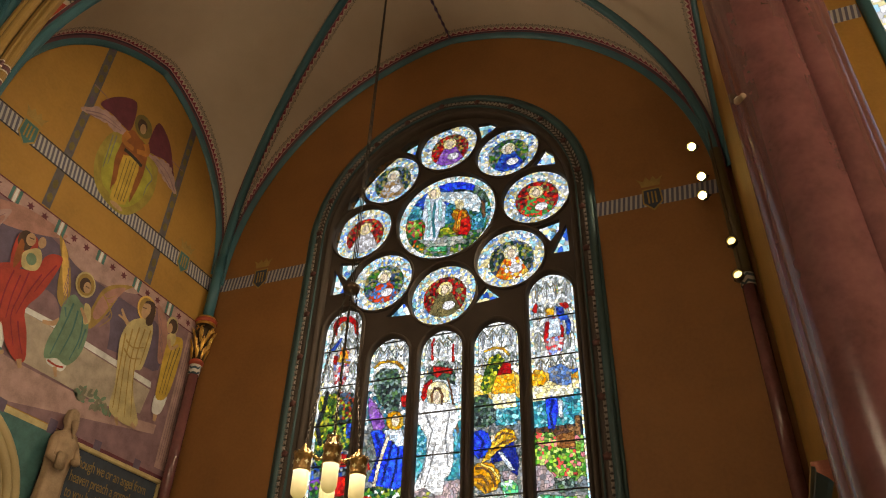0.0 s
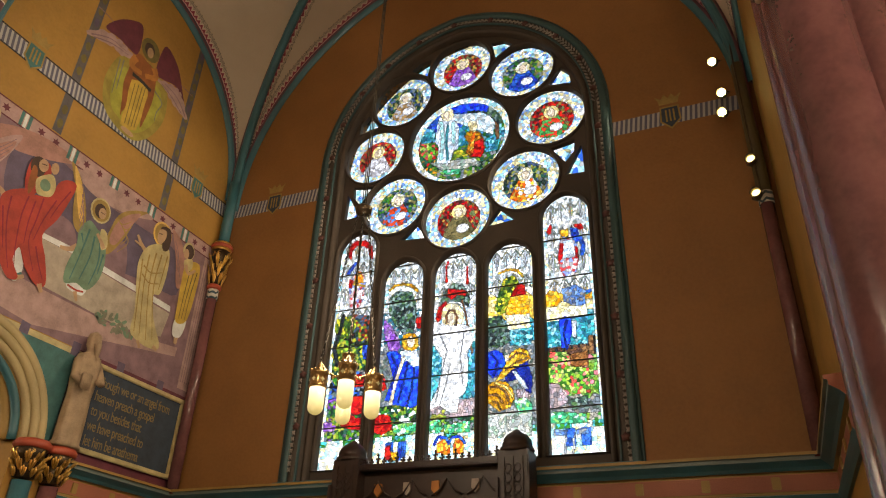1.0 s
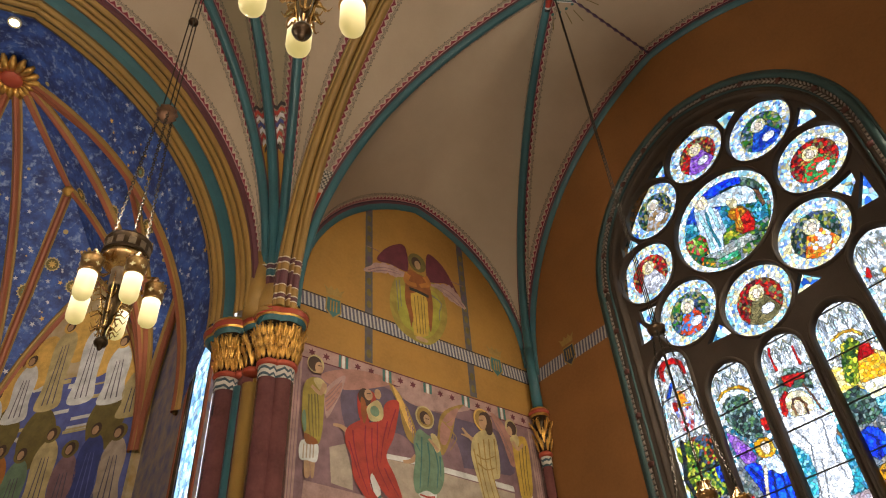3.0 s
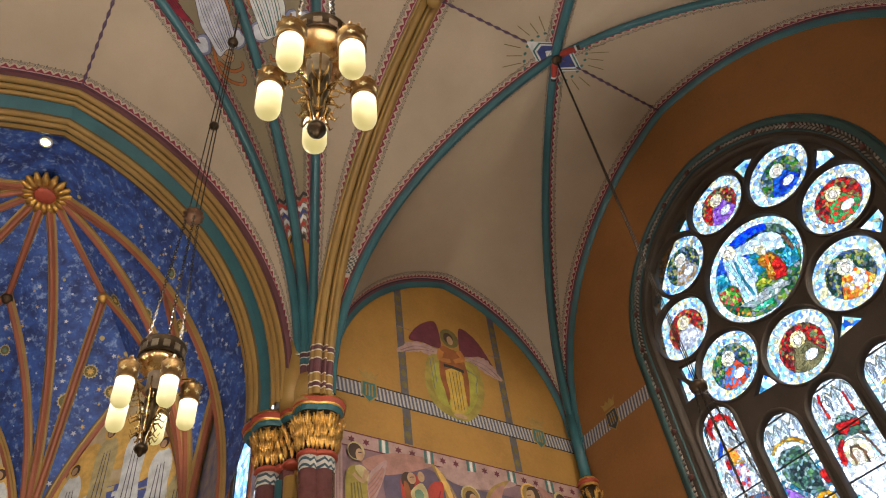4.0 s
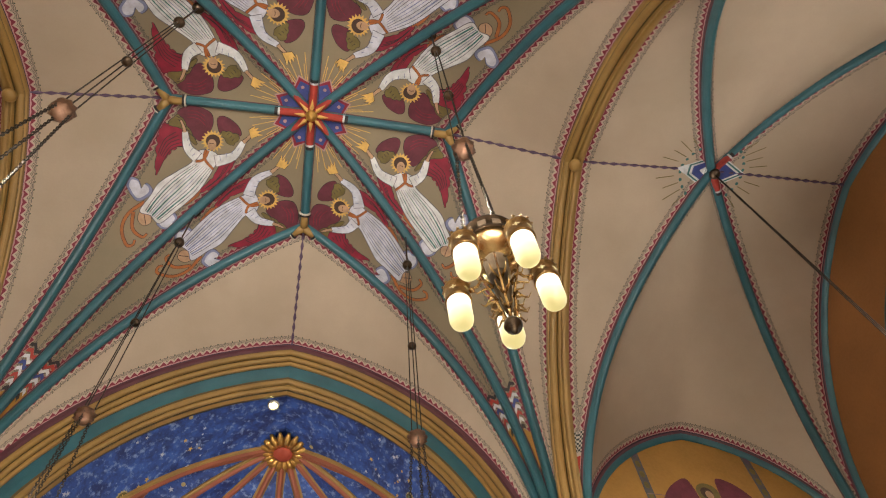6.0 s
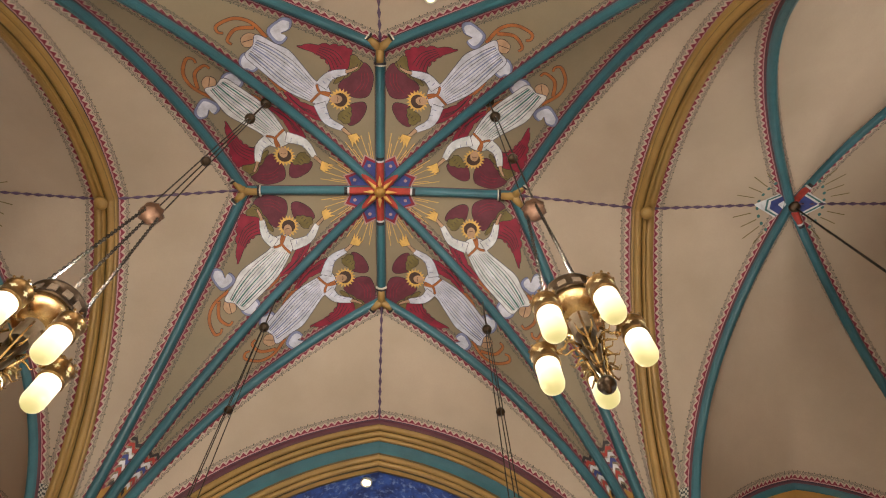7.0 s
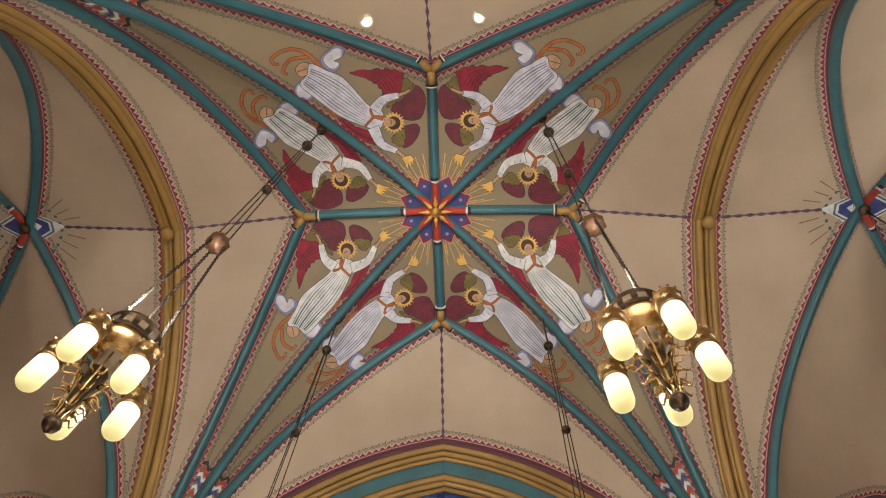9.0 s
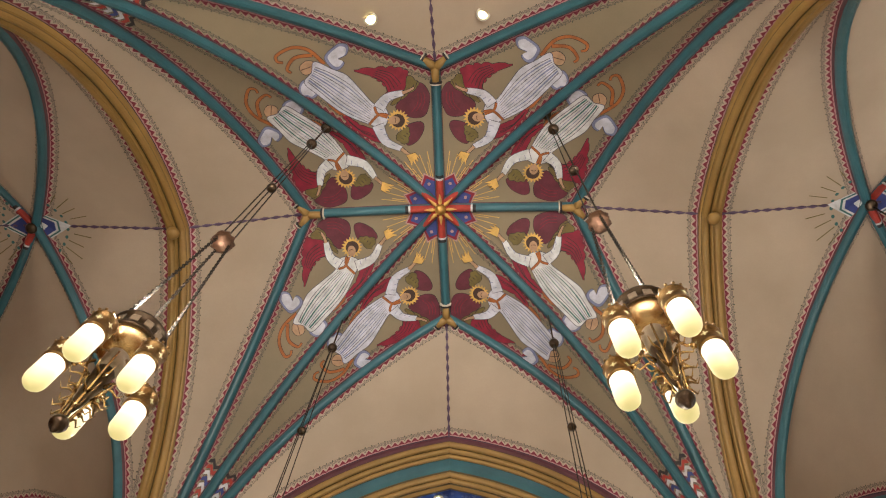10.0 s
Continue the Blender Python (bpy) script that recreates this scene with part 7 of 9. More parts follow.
P("wing", smooth_loop([(9.91, 8.89), (9.95, 9.37), (10.06, 9.78), (10.34, 10.06), (10.81, 10.28), (10.55, 9.97), (10.36, 9.34), (10.08, 8.80)], 4), "p_dullgold", 7)
P("wing_light", smooth_loop([(10.00, 9.09), (10.04, 9.51), (10.26, 9.88), (10.62, 10.12), (10.40, 9.62), (10.18, 9.09)], 4), "p_pink", 8)
P("feather_line", ribbon([(10.02, 9.68), (10.21, 9.62), (10.42, 9.81)], 0.025, 0.012), "p_dullgold", 9)
P("feather_line", ribbon([(10.09, 9.64), (10.28, 9.54), (10.38, 9.59)], 0.025, 0.012), "p_dullgold", 9)
P("feather_line", ribbon([(10.16, 9.61), (10.34, 9.45), (10.34, 9.37)], 0.025, 0.012), "p_dullgold", 9)
P("feather_line", ribbon([(10.22, 9.57), (10.41, 9.37), (10.30, 9.15)], 0.025, 0.012), "p_dullgold", 9)
P("feather_line", ribbon([(10.29, 9.53), (10.48, 9.29), (10.26, 8.94)], 0.025, 0.012), "p_dullgold", 9)
P("halo", ellipse(9.58, 9.60, 0.27, 0.29), "p_cream", 9)
P("halo_field", ellipse(9.58, 9.60, 0.23, 0.25), "p_dullgold", 10)
P("hair", ellipse(9.57, 9.58, 0.15, 0.17), "p_hair", 11)
P("face", ellipse(9.63, 9.55, 0.1, 0.13), "p_skin", 12)
P("brow", ribbon([(9.58, 9.56), (9.68, 9.56)], 0.018), "p_hair", 13)
P("hem", smooth_loop([(9.32, 7.84), (9.78, 7.88), (9.75, 7.66), (9.53, 7.64), (9.35, 7.67)], 4), "p_white", 8)
P("hem_line", ribbon([(9.35, 7.72), (9.56, 7.70), (9.75, 7.74)], 0.04), "p_red", 9)
P("arm", ribbon([(9.30, 8.58), (9.15, 8.43), (8.94, 8.37)], 0.13, 0.07), "p_skin", 8)
P("bare_foot", ribbon([(9.56, 7.67), (9.66, 7.49)], 0.1, 0.06), "p_skin", 8)
P("robe", smooth_loop([(9.39, 9.25), (9.62, 9.18), (9.88, 9.06), (10.04, 8.61), (10.02, 8.15), (9.81, 7.81), (9.53, 7.84), (9.26, 7.73), (9.19, 8.05), (9.27, 8.57), (9.23, 8.94)], 4), "p_green", 9)
P("fold", ribbon([(9.46, 9.07), (9.43, 8.58), (9.35, 7.85)], 0.05, 0.02), "p_teal", 10)
P("fold", ribbon([(9.62, 8.98), (9.65, 8.50), (9.56, 7.93)], 0.05, 0.02), "p_teal", 10)
P("fold", ribbon([(9.78, 8.96), (9.88, 8.49), (9.81, 7.94)], 0.05, 0.02), "p_teal", 10)
P("fold", ribbon([(9.30, 8.89), (9.40, 8.71)], 0.05, 0.02), "p_teal", 10)
P("fold", ribbon([(9.95, 8.72), (9.94, 8.24)], 0.05, 0.02), "p_teal", 10)
P("sleeve", smooth_loop([(9.72, 9.22), (9.88, 9.20), (9.98, 8.91), (9.85, 8.79), (9.75, 9.02)], 4), "p_cream", 11)
P("arm", ribbon([(9.91, 8.84), (9.78, 8.96), (9.65, 9.07)], 0.1, 0.07), "p_skin", 12)
P("halo", ellipse(11.37, 10.00, 0.3, 0.32), "p_gold", 9)
P("halo_field", ellipse(11.37, 10.00, 0.25, 0.27), "p_dullgold", 10)
P("hair", smooth_loop([(11.27, 10.14), (11.52, 10.25), (11.64, 10.07), (11.64, 9.72), (11.48, 9.64), (11.38, 9.86)], 4), "p_hair", 11)
P("face", smooth_loop([(11.26, 10.08), (11.44, 10.13), (11.48, 9.95), (11.38, 9.74), (11.27, 9.76), (11.22, 9.90)], 4), "p_skin", 12)
P("brow", ribbon([(11.24, 9.96), (11.35, 9.99)], 0.02), "p_hair", 13)
P("hand", ribbon([(11.03, 9.36), (10.85, 9.46), (10.68, 9.62)], 0.13, 0.06), "p_skin", 9)
P("hand", ribbon([(10.85, 9.43), (10.64, 9.45)], 0.07, 0.04), "p_skin", 9)
P("robe", smooth_loop([(10.96, 9.37), (11.15, 9.61), (11.41, 9.75), (11.68, 9.73), (11.78, 9.27), (11.73, 8.62), (11.54, 8.47), (11.72, 7.96), (12.07, 7.43), (11.76, 7.29), (11.34, 7.34), (11.15, 7.48), (11.12, 7.98), (10.99, 8.51), (10.89, 8.98)], 4), "p_cream", 10)
P("fold", ribbon([(11.14, 9.34), (11.20, 8.56), (11.42, 7.45)], 0.045, 0.018), "p_dullgold", 11)
P("fold", ribbon([(11.32, 9.48), (11.35, 8.60), (11.63, 7.42)], 0.045, 0.018), "p_dullgold", 11)
P("fold", ribbon([(11.49, 9.52), (11.49, 8.63), (11.81, 7.49)], 0.045, 0.018), "p_dullgold", 11)
P("fold", ribbon([(10.98, 9.15), (11.12, 8.26), (11.25, 7.48)], 0.045, 0.018), "p_dullgold", 11)
P("fold", ribbon([(11.67, 9.57), (11.64, 8.67)], 0.045, 0.018), "p_dullgold", 11)
P("fold", ribbon([(11.07, 8.81), (11.32, 8.70), (11.61, 8.81)], 0.045, 0.018), "p_dullgold", 11)
P("fold", ribbon([(11.05, 9.02), (11.30, 8.95), (11.63, 9.11)], 0.045, 0.018), "p_dullgold", 11)
P("bare_foot", ribbon([(11.41, 7.33), (11.51, 7.19)], 0.1, 0.06), "p_skin", 11)
P("bare_foot", ribbon([(11.87, 7.37), (12.01, 7.32)], 0.1, 0.06), "p_skin", 11)
P("wing", smooth_loop([(11.66, 10.30), (11.98, 10.17), (12.25, 9.75), (12.33, 9.12), (12.15, 9.01), (11.97, 9.59), (11.81, 9.96)], 4), "p_pink", 7)
P("feather_line", ribbon([(11.81, 10.06), (11.99, 9.82), (12.04, 9.50)], 0.02, 0.01), "p_mauve", 8)
P("feather_line", ribbon([(11.89, 9.86), (12.07, 9.63), (12.11, 9.36)], 0.02, 0.01), "p_mauve", 8)
P("feather_line", ribbon([(11.98, 9.66), (12.15, 9.44), (12.17, 9.23)], 0.02, 0.01), "p_mauve", 8)
P("feather_line", ribbon([(12.06, 9.47), (12.23, 9.24), (12.24, 9.09)], 0.02, 0.01), "p_mauve", 8)
P("robe", smooth_loop([(12.29, 9.66), (12.54, 9.86), (12.78, 9.83), (12.82, 9.25), (12.72, 8.36), (12.38, 8.19), (12.31, 8.70), (12.28, 9.17)], 4), "p_yellow", 9)
P("fold", ribbon([(12.47, 9.57), (12.45, 8.88), (12.45, 8.29)], 0.035, 0.015), "p_olive", 10)
P("fold", ribbon([(12.60, 9.61), (12.55, 8.90), (12.54, 8.32)], 0.035, 0.015), "p_olive", 10)
P("fold", ribbon([(12.72, 9.64), (12.65, 8.93), (12.64, 8.34)], 0.035, 0.015), "p_olive", 10)
P("tunic_skirt", smooth_loop([(12.37, 8.28), (12.72, 8.39), (12.65, 7.91), (12.38, 7.86)], 4), "p_white", 8)
P("bare_leg", ribbon([(12.52, 7.94), (12.53, 7.68)], 0.14, 0.1), "p_skin", 7)
P("shoulder", smooth_loop([(12.21, 9.73), (12.46, 9.89), (12.52, 9.67), (12.35, 9.49)], 4), "p_cream", 10)
P("arm", ribbon([(12.29, 9.66), (12.43, 9.48), (12.64, 9.67)], 0.11, 0.07), "p_skin", 11)
P("hair", ellipse(12.32, 10.03, 0.16, 0.19), "p_hair", 10)
P("halo_rim", ellipse(12.30, 10.04, 0.2, 0.23), "p_cream", 9)
P("face", ellipse(12.23, 9.93, 0.09, 0.13), "p_skin", 11)

# dado below the mural
dado = holder("wall_painting")
tagged(dado, "purple painted dado with dotted bands below the mural", "painting")
P = lambda name, pts, mat, layer: shape(name, pts, on_north, M[mat], dado, layer)
P("field", rect(10.05, 4.5, 13.3, 6.74), "p_maroon", 0)
P("band", rect(5.95, 6.62, 13.3, 6.76), "p_mauve", 1)
for k in range(6):
    P("band_block", rect(6.3 + 1.2 * k, 6.46, 6.5 + 1.2 * k, 6.74), "p_violet", 2)
P("spandrel", [(5.95, 4.64), (5.95, 6.60), (10.2, 6.60), (10.2, 4.64)] + [(CHAPEL_X + 1.88 * math.cos(math.pi * i / 24), 4.64 + 1.88 * math.sin(math.pi * i / 24)) for i in range(25)], "p_teal", 0)
for pts in (rect(5.95, 6.48, 10.2, 6.60), rect(10.08, 4.7, 10.2, 6.6), rect(5.95, 4.7, 6.05, 6.6)):
    P("spandrel_edge", pts, "p_cream", 1)

# inscription tablet
tablet = holder("inscription_tablet", (11.87, MURAL_Y - 0.02, 5.62))
tagged(tablet, "dark green inscription tablet with gilded lettering in a pale frame", "tablet")
TW, TH = 1.25, 0.80
box_part("field", (-TW, -0.02, -TH), (TW, 0.0, TH), M["p_navy"], tablet, 0.0, "dark green-black field")
for lo, hi in (((-TW - 0.1, -0.07, TH), (TW + 0.1, 0.0, TH + 0.1)), ((-TW - 0.1, -0.07, -TH - 0.1), (TW + 0.1, 0.0, -TH)), ((-TW - 0.1, -0.07, -TH), (-TW, 0.0, TH)), ((TW, -0.07, -TH), (TW + 0.1, 0.0, TH))):
    box_part("frame", lo, hi, M["p_cream"], tablet, 0.02)
for i, line in enumerate(("Though we or an angel from", "heaven preach a gospel", "to you besides that", "we have preached to", "let him be anathema")):
    cu = bpy.data.curves.new("inscription", 'FONT')
    cu.body, cu.size, cu.extrude = line, 0.27, 0.003
    cu.align_x = 'LEFT'
    cu.space_character = 0.92
    tmp = new("inscription", cu)
    me = tmp.to_mesh()
    me = me.copy()
    bpy.data.objects.remove(tmp)
    me.materials.append(M["p_letter"])
    ob = new("inscription_line", me)
    ob.parent = tablet
    ob.matrix_local = pose(-TW + 0.1, -0.03, TH - 0.34 - 0.30 * i, 90, 0, 0) @ Matrix.Diagonal((0.74, 1.12, 1, 1))

# moulded arch of the side chapel
CX, CZ0 = CHAPEL_X, 4.62
chapel_arch = holder("chapel_arch")
structure(chapel_arch, "cream and ochre moulded round arch into a side chapel", "arch")
half_ring = [Vector((CX + 1.5 * math.cos(math.pi * i / 40), MURAL_Y, CZ0 + 1.5 * math.sin(math.pi * i / 40))) for i in range(41)]
M["cream_mould"] = painted("cream_arch_paint", (0.42, 0.33, 0.17), 0.75, 0.55)
for r_, d_, rad, mat in ((1.92, -0.03, 0.10, "cream_mould"), (1.74, -0.06, 0.09, "cream_mould"), (1.58, -0.03, 0.08, "cream_mould"), (1.44, 0.06, 0.08, "teal"), (1.40, 0.25, 0.12, "ochre")):
    bm = tube(bmesh.new(), [(CX + r_ * math.cos(math.pi * i / 40), MURAL_Y + d_, CZ0 + r_ * math.sin(math.pi * i / 40)) for i in range(41)], rad, 10)
    part("arch_roll", bm, M[mat], chapel_arch, "", True)
globe = holder("globe_lamp", (6.9, 15.0, 5.25))
tagged(globe, "round white globe lamp hanging in the side chapel", "lamp")

# ---- piers, shafts, capitals, cornice ----
def capital(bm_gold, cx, cy, z0, z1, r0, r1, n=10, seed=1):
    """Dark bell (second material) under three rows of curled, split leaves and a row of scrolls."""
    rr = random.Random(seed)
    h = z1 - z0
    lathe(bm_gold, [(r0, z0), (r0 * 1.03, z0 + h * 0.4), (r0 * 1.15, z0 + h * 0.75), (r1 * 0.97, z1)], 24, (cx, cy, 0), mi=1)
    thick = (r0 / 0.3) ** 0.6
    for row, (f0, f1, out) in enumerate(((0.0, 0.42, 0.07), (0.22, 0.70, 0.10), (0.48, 0.97, 0.14))):
        for i in range(n):
            a = 2 * math.pi * (i + 0.5 * row) / n + rr.uniform(-0.06, 0.06)
            for lean in (-0.09, 0.0, 0.09):
                pts = []
                for s in range(6):
                    q = s / 5
                    rad = r0 * (1.05 + 0.12 * (f0 + (f1 - f0) * q)) + out * max(0.0, math.sin(q * 2.6 - 0.6)) * (1.0 if lean == 0 else 0.7) + 0.012
                    z = z0 + h * (f0 + (f1 - f0) * (q if q < 0.9 else 0.82) * (1.0 if lean == 0 else 0.85))
                    b = a + lean * math.sin(q * 2.4) * 1.5
                    pts.append((cx + rad * math.cos(b), cy + rad * math.sin(b), z))
                tube(bm_gold, pts, lambda q: (0.010 + 0.024 * math.sin(math.pi * min(1, q * 0.9 + 0.12))) * thick, 5)
    for i in range(n):
        a = 2 * math.pi * (i + 0.25) / n
        rad, size = r1 * 0.99 + 0.015, h * 0.11
        spiral = []
        for k in range(11):
            w = size * (1 - k / 14)
            b = a + math.copysign(w * math.cos(k * 0.75) / rad, 1 if i % 2 else -1)
            spiral.append((cx + rad * math.cos(b), cy + rad * math.sin(b), z1 - h * 0.16 + w * math.sin(k * 0.75)))
        tube(bm_gold, spiral, 0.013 * thick, 5)
    return bm_gold


def cluster_loop(shafts, k, pad=0.0, n=96):
    """Outline in plan round a bundle of shafts, each circle widened by k."""
    cx, cy = sum(c[0] for c in shafts) / len(shafts), sum(c[1] for c in shafts) / len(shafts)
    loop = []
    for i in range(n):
        dx, dy = math.cos(2 * math.pi * i / n), math.sin(2 * math.pi * i / n)
        far = 0.1
        for x, y, r, *_ in shafts:
            r = r * k + pad
            b = (x - cx) * dx + (y - cy) * dy
            disc = r * r - ((x - cx) ** 2 + (y - cy) ** 2 - b * b)
            if disc > 0:
                far = max(far, b + math.sqrt(disc))
        loop.append((cx + dx * far, cy + dy * far))
    return loop


def cluster_bands(parent, shafts, bands):
    """Stacked mouldings that follow the bundle's outline: (z0, z1, pad below, pad above, material)."""
    for z0, z1, p0, p1, mat in bands:
        lo, hi = cluster_loop(shafts, 1.5, p0), cluster_loop(shafts, 1.5, p1)
        n = len(lo)
        verts = [(*p, z0) for p in lo] + [(*p, z1) for p in hi]
        faces = [(i, (i + 1) % n, n + (i + 1) % n, n + i) for i in range(n)] + [tuple(range(n))[::-1], tuple(range(n, 2 * n))]
        mesh_ob("abacus", verts, faces, M[mat], parent, False)


def zig_mat():
    m, nt, b, coord = start_mat("white_zigzag_band", 0.6)
    sep = nt.nodes.new("ShaderNodeSeparateXYZ")
    nt.links.new(coord, sep.inputs[0])
    tri = math_node(nt, 'PINGPONG', math_node(nt, 'ADD', math_node(nt, 'MULTIPLY', sep.outputs[0], 1.0), math_node(nt, 'MULTIPLY', sep.outputs[1], 0.7)), 0.07)
    s = math_node(nt, 'FRACT', math_node(nt, 'MULTIPLY', math_node(nt, 'ADD', sep.outputs[2], tri), 7.0))
    c = mix_node(nt, math_node(nt, 'GREATER_THAN', s, 0.42), (0.035, 0.07, 0.10), (0.50, 0.48, 0.45))
    nt.links.new(c, b.inputs["Base Color"])
    return m


M["zigzag"] = zig_mat()


def pier(name, shafts, label, cap=(9.45, 10.62), detail=True):
    """Compound pier: each shaft is (x, y, radius, material, has_capital)."""
    ob = holder(name)
    structure(ob, label, "pier")
    z0, z1 = cap
    for i, (x, y, r, mat, big) in enumerate(shafts):
        bm = lathe(bmesh.new(), [(r * 1.35, 0.0), (r * 1.35, 0.35), (r * 1.1, 0.55), (r, 0.7), (r, z0 - 0.30)], 28, (x, y, 0))
        part("shaft", bm, M[mat], ob, smooth=True)
        if not detail:
            continue
        if big:
            part("zigzag_band", lathe(bmesh.new(), [(r * 1.03, z0 - 0.36), (r * 1.03, z0 - 0.08)], 28, (x, y, 0)), M["zigzag"], ob, "white and dark zigzag band", True)
        part("neck_ring", lathe(bmesh.new(), [(r * 1.05, z0 - 0.08), (r * 1.24, z0 - 0.05), (r * 1.24, z0 + 0.02), (r * 1.05, z0 + 0.05)], 28, (x, y, 0)), M["red"], ob, "red neck ring", True)
        part("capital", capital(bmesh.new(), x, y, z0 + 0.05, z1 - 0.25, r * 1.05, r * 1.5, 15 if big else 9, i), [M["gold"], M["bronze"]], ob, "gilded leaf capital", True)
    if detail:
        bundle = list(shafts) + ([(4.93, 13.25, 0.24)] if "north" in name else [])
        cluster_bands(ob, bundle, ((z1 - 0.25, z1 - 0.15, -0.02, 0.05, "teal"), (z1 - 0.15, z1 - 0.11, 0.06, 0.075, "gold"), (z1 - 0.11, z1 + 0.01, 0.085, 0.10, "red"), (z1 + 0.01, z1 + 0.06, 0.11, 0.10, "gold"), (z1 + 0.06, z1 + 0.16, 0.06, -0.02, "ochre")))
    return ob


pier("pier_north_east", [(4.97, 12.9, 0.24, "purple", True), (5.12, 12.62, 0.10, "teal", False), (5.28, 12.42, 0.16, "ochre", False), (5.44, 12.00, 0.20, "purple", True), (5.72, 11.96, 0.24, "purple", True)], "compound pier of purple, teal and ochre shafts with gilded capitals")
pier("pier_south_east", [(5.18, -0.74, 0.34, "purple", True), (5.42, -1.10, 0.28, "purple", True), (5.62, -0.68, 0.30, "purple", True), (5.05, -1.04, 0.18, "purple", False)], "tall compound pier of purple painted shafts")
pier("pier_north_west", [(-6.52, 12.95, 0.26, "purple", True), (-6.93, 12.36, 0.19, "ochre", False), (-7.30, 12.18, 0.30, "purple", True), (-7.72, 12.22, 0.28, "purple", True)], "compound pier of purple and ochre shafts", detail=False)
pier("pier_south_west", [(-7.18, -0.75, 0.33, "purple", True), (-7.5, -1.15, 0.36, "purple", True)], "compound pier of purple painted shafts", detail=False)

slab("pier_core", (5.12, 12.5, -0.1), (5.6, 13.25, 10.7), M["purple"], "purple painted core of the pier")

slab("arch_impost", (5.10, 12.55, 10.702), (5.60, 13.25, 12.1), M["ochre"], "ochre painted impost under the great arch")

# banded rib feet above the north-east capital
feet = holder("rib_springer")
structure(feet, "bundle of rib feet banded in purple, white and teal", "rib springer")
part("springer_core", lathe(bmesh.new(), [(0.30, 10.6), (0.30, 11.3), (0.22, 12.3)], 20, (5.14, 12.20, 0)), M["ochre"], feet, "", True)
part("springer_block", lathe(bmesh.new(), [(0.40, 10.55), (0.40, 10.9), (0.33, 11.3)], 24, (5.42, 12.02, 0)), M["ochre"], feet, "", True)


def along(pts, z):
    """Point of a rising rib at height z, carried straight down below its foot."""
    for p, q in zip(pts, pts[1:]):
        if p.z <= z <= q.z:
            return p.lerp(q, (z - p.z) / (q.z - p.z))
    return Vector((pts[0].x, pts[0].y, z))


def banded(pts, prof, k, side, inward, own):
    bands = ((10.62, 10.78, own), (10.78, 10.81, "white"), (10.81, 10.91, "maroon"), (10.91, 10.94, "white"), (10.94, 11.14, own), (11.14, 11.17, "white"), (11.17, 11.52, "maroon"), (11.52, 11.55, "white"), (11.55, 11.72, own), (11.72, 11.75, "white"), (11.75, 11.86, "maroon"), (11.86, 11.89, "white"))
    for z0, z1, tone in bands:
        sweep("rib_band", [along(pts, z0), along(pts, (z0 + z1) / 2), along(pts, z1)], [(a_ * k, b_ * k + 0.008) for a_, b_ in prof], [M[tone]], [0] * (len(prof) - 1), side, inward, feet)


mx, my = corner_plan[(1, 1)]
banded(arc((EAST, YC + ARCH_HALF), (EAST, YC), ARCH_FOOT, ARCH_Z), OCHRE_ARCH, 1.03, Vector((1, 0, 0)), (EAST, YC, Z0 - 3), "ochre")
for (px, py), target, top in (((mx + 0.10, my - 0.08), (XC + 3.41, YC + 0.02), STAR_Z), ((mx, my), (XC, YC), BOSS_Z), ((mx - 0.08, my + 0.10), (XC + 0.03, 8.83), STAR_Z)):
    rise = arc((px, py), target, 11.3, top)
    rise = [Vector((px, py, 10.6)), Vector((px, py, 11.25))] + rise
    d = rise[-1] - rise[0]
    banded(rise, TEAL_RIB, 1.06, Vector((-d.y, d.x, 0)).normalized(), Vector((target[0], target[1], 0)), "teal")

# slender corner shafts of the transept
for x, y, label in ((13.22, 12.22, "slender purple corner shaft with a gilded capital"), (13.22, -0.68, "slender purple corner shaft with a gilded capital")):
    ob = holder("corner_shaft")
    structure(ob, label, "shaft")
    part("shaft", lathe(bmesh.new(), [(0.13, 4.4), (0.13, 9.1)], 18, (x, y, 0)), M["purple"], ob, "", True)
    part("zigzag_band", lathe(bmesh.new(), [(0.14, 9.1), (0.14, 9.36)], 18, (x, y, 0)), M["zigzag"], ob)
    if y < 0:
        part("upper_shaft", lathe(bmesh.new(), [(0.13, 9.36), (0.13, 12.6)], 18, (x, y, 0)), M["olive"], ob, "", True)
        continue
    part("neck_ring", lathe(bmesh.new(), [(0.14, 9.36), (0.18, 9.40), (0.18, 9.46), (0.14, 9.5)], 18, (x, y, 0)), M["red"], ob, "", True)
    part("capital", capital(bmesh.new(), x, y, 9.5, 10.45, 0.14, 0.24, 7, 3), [M["gold"], M["bronze"]], ob, "gilded leaf capital", True)
    for za, zb, k0, k1, m2 in ((10.45, 10.52, 0.23, 0.26, "gold"), (10.52, 10.62, 0.27, 0.28, "red"), (10.62, 10.70, 0.26, 0.22, "gold")):
        part("abacus", lathe(bmesh.new(), [(k0, za), (k1, zb)], 18, (x, y, 0)), M[m2], ob, "", True)
    part("upper_shaft", lathe(bmesh.new(), [(0.14, 10.7), (0.14, 12.6)], 18, (x, y, 0)), M["teal"], ob, "", True)

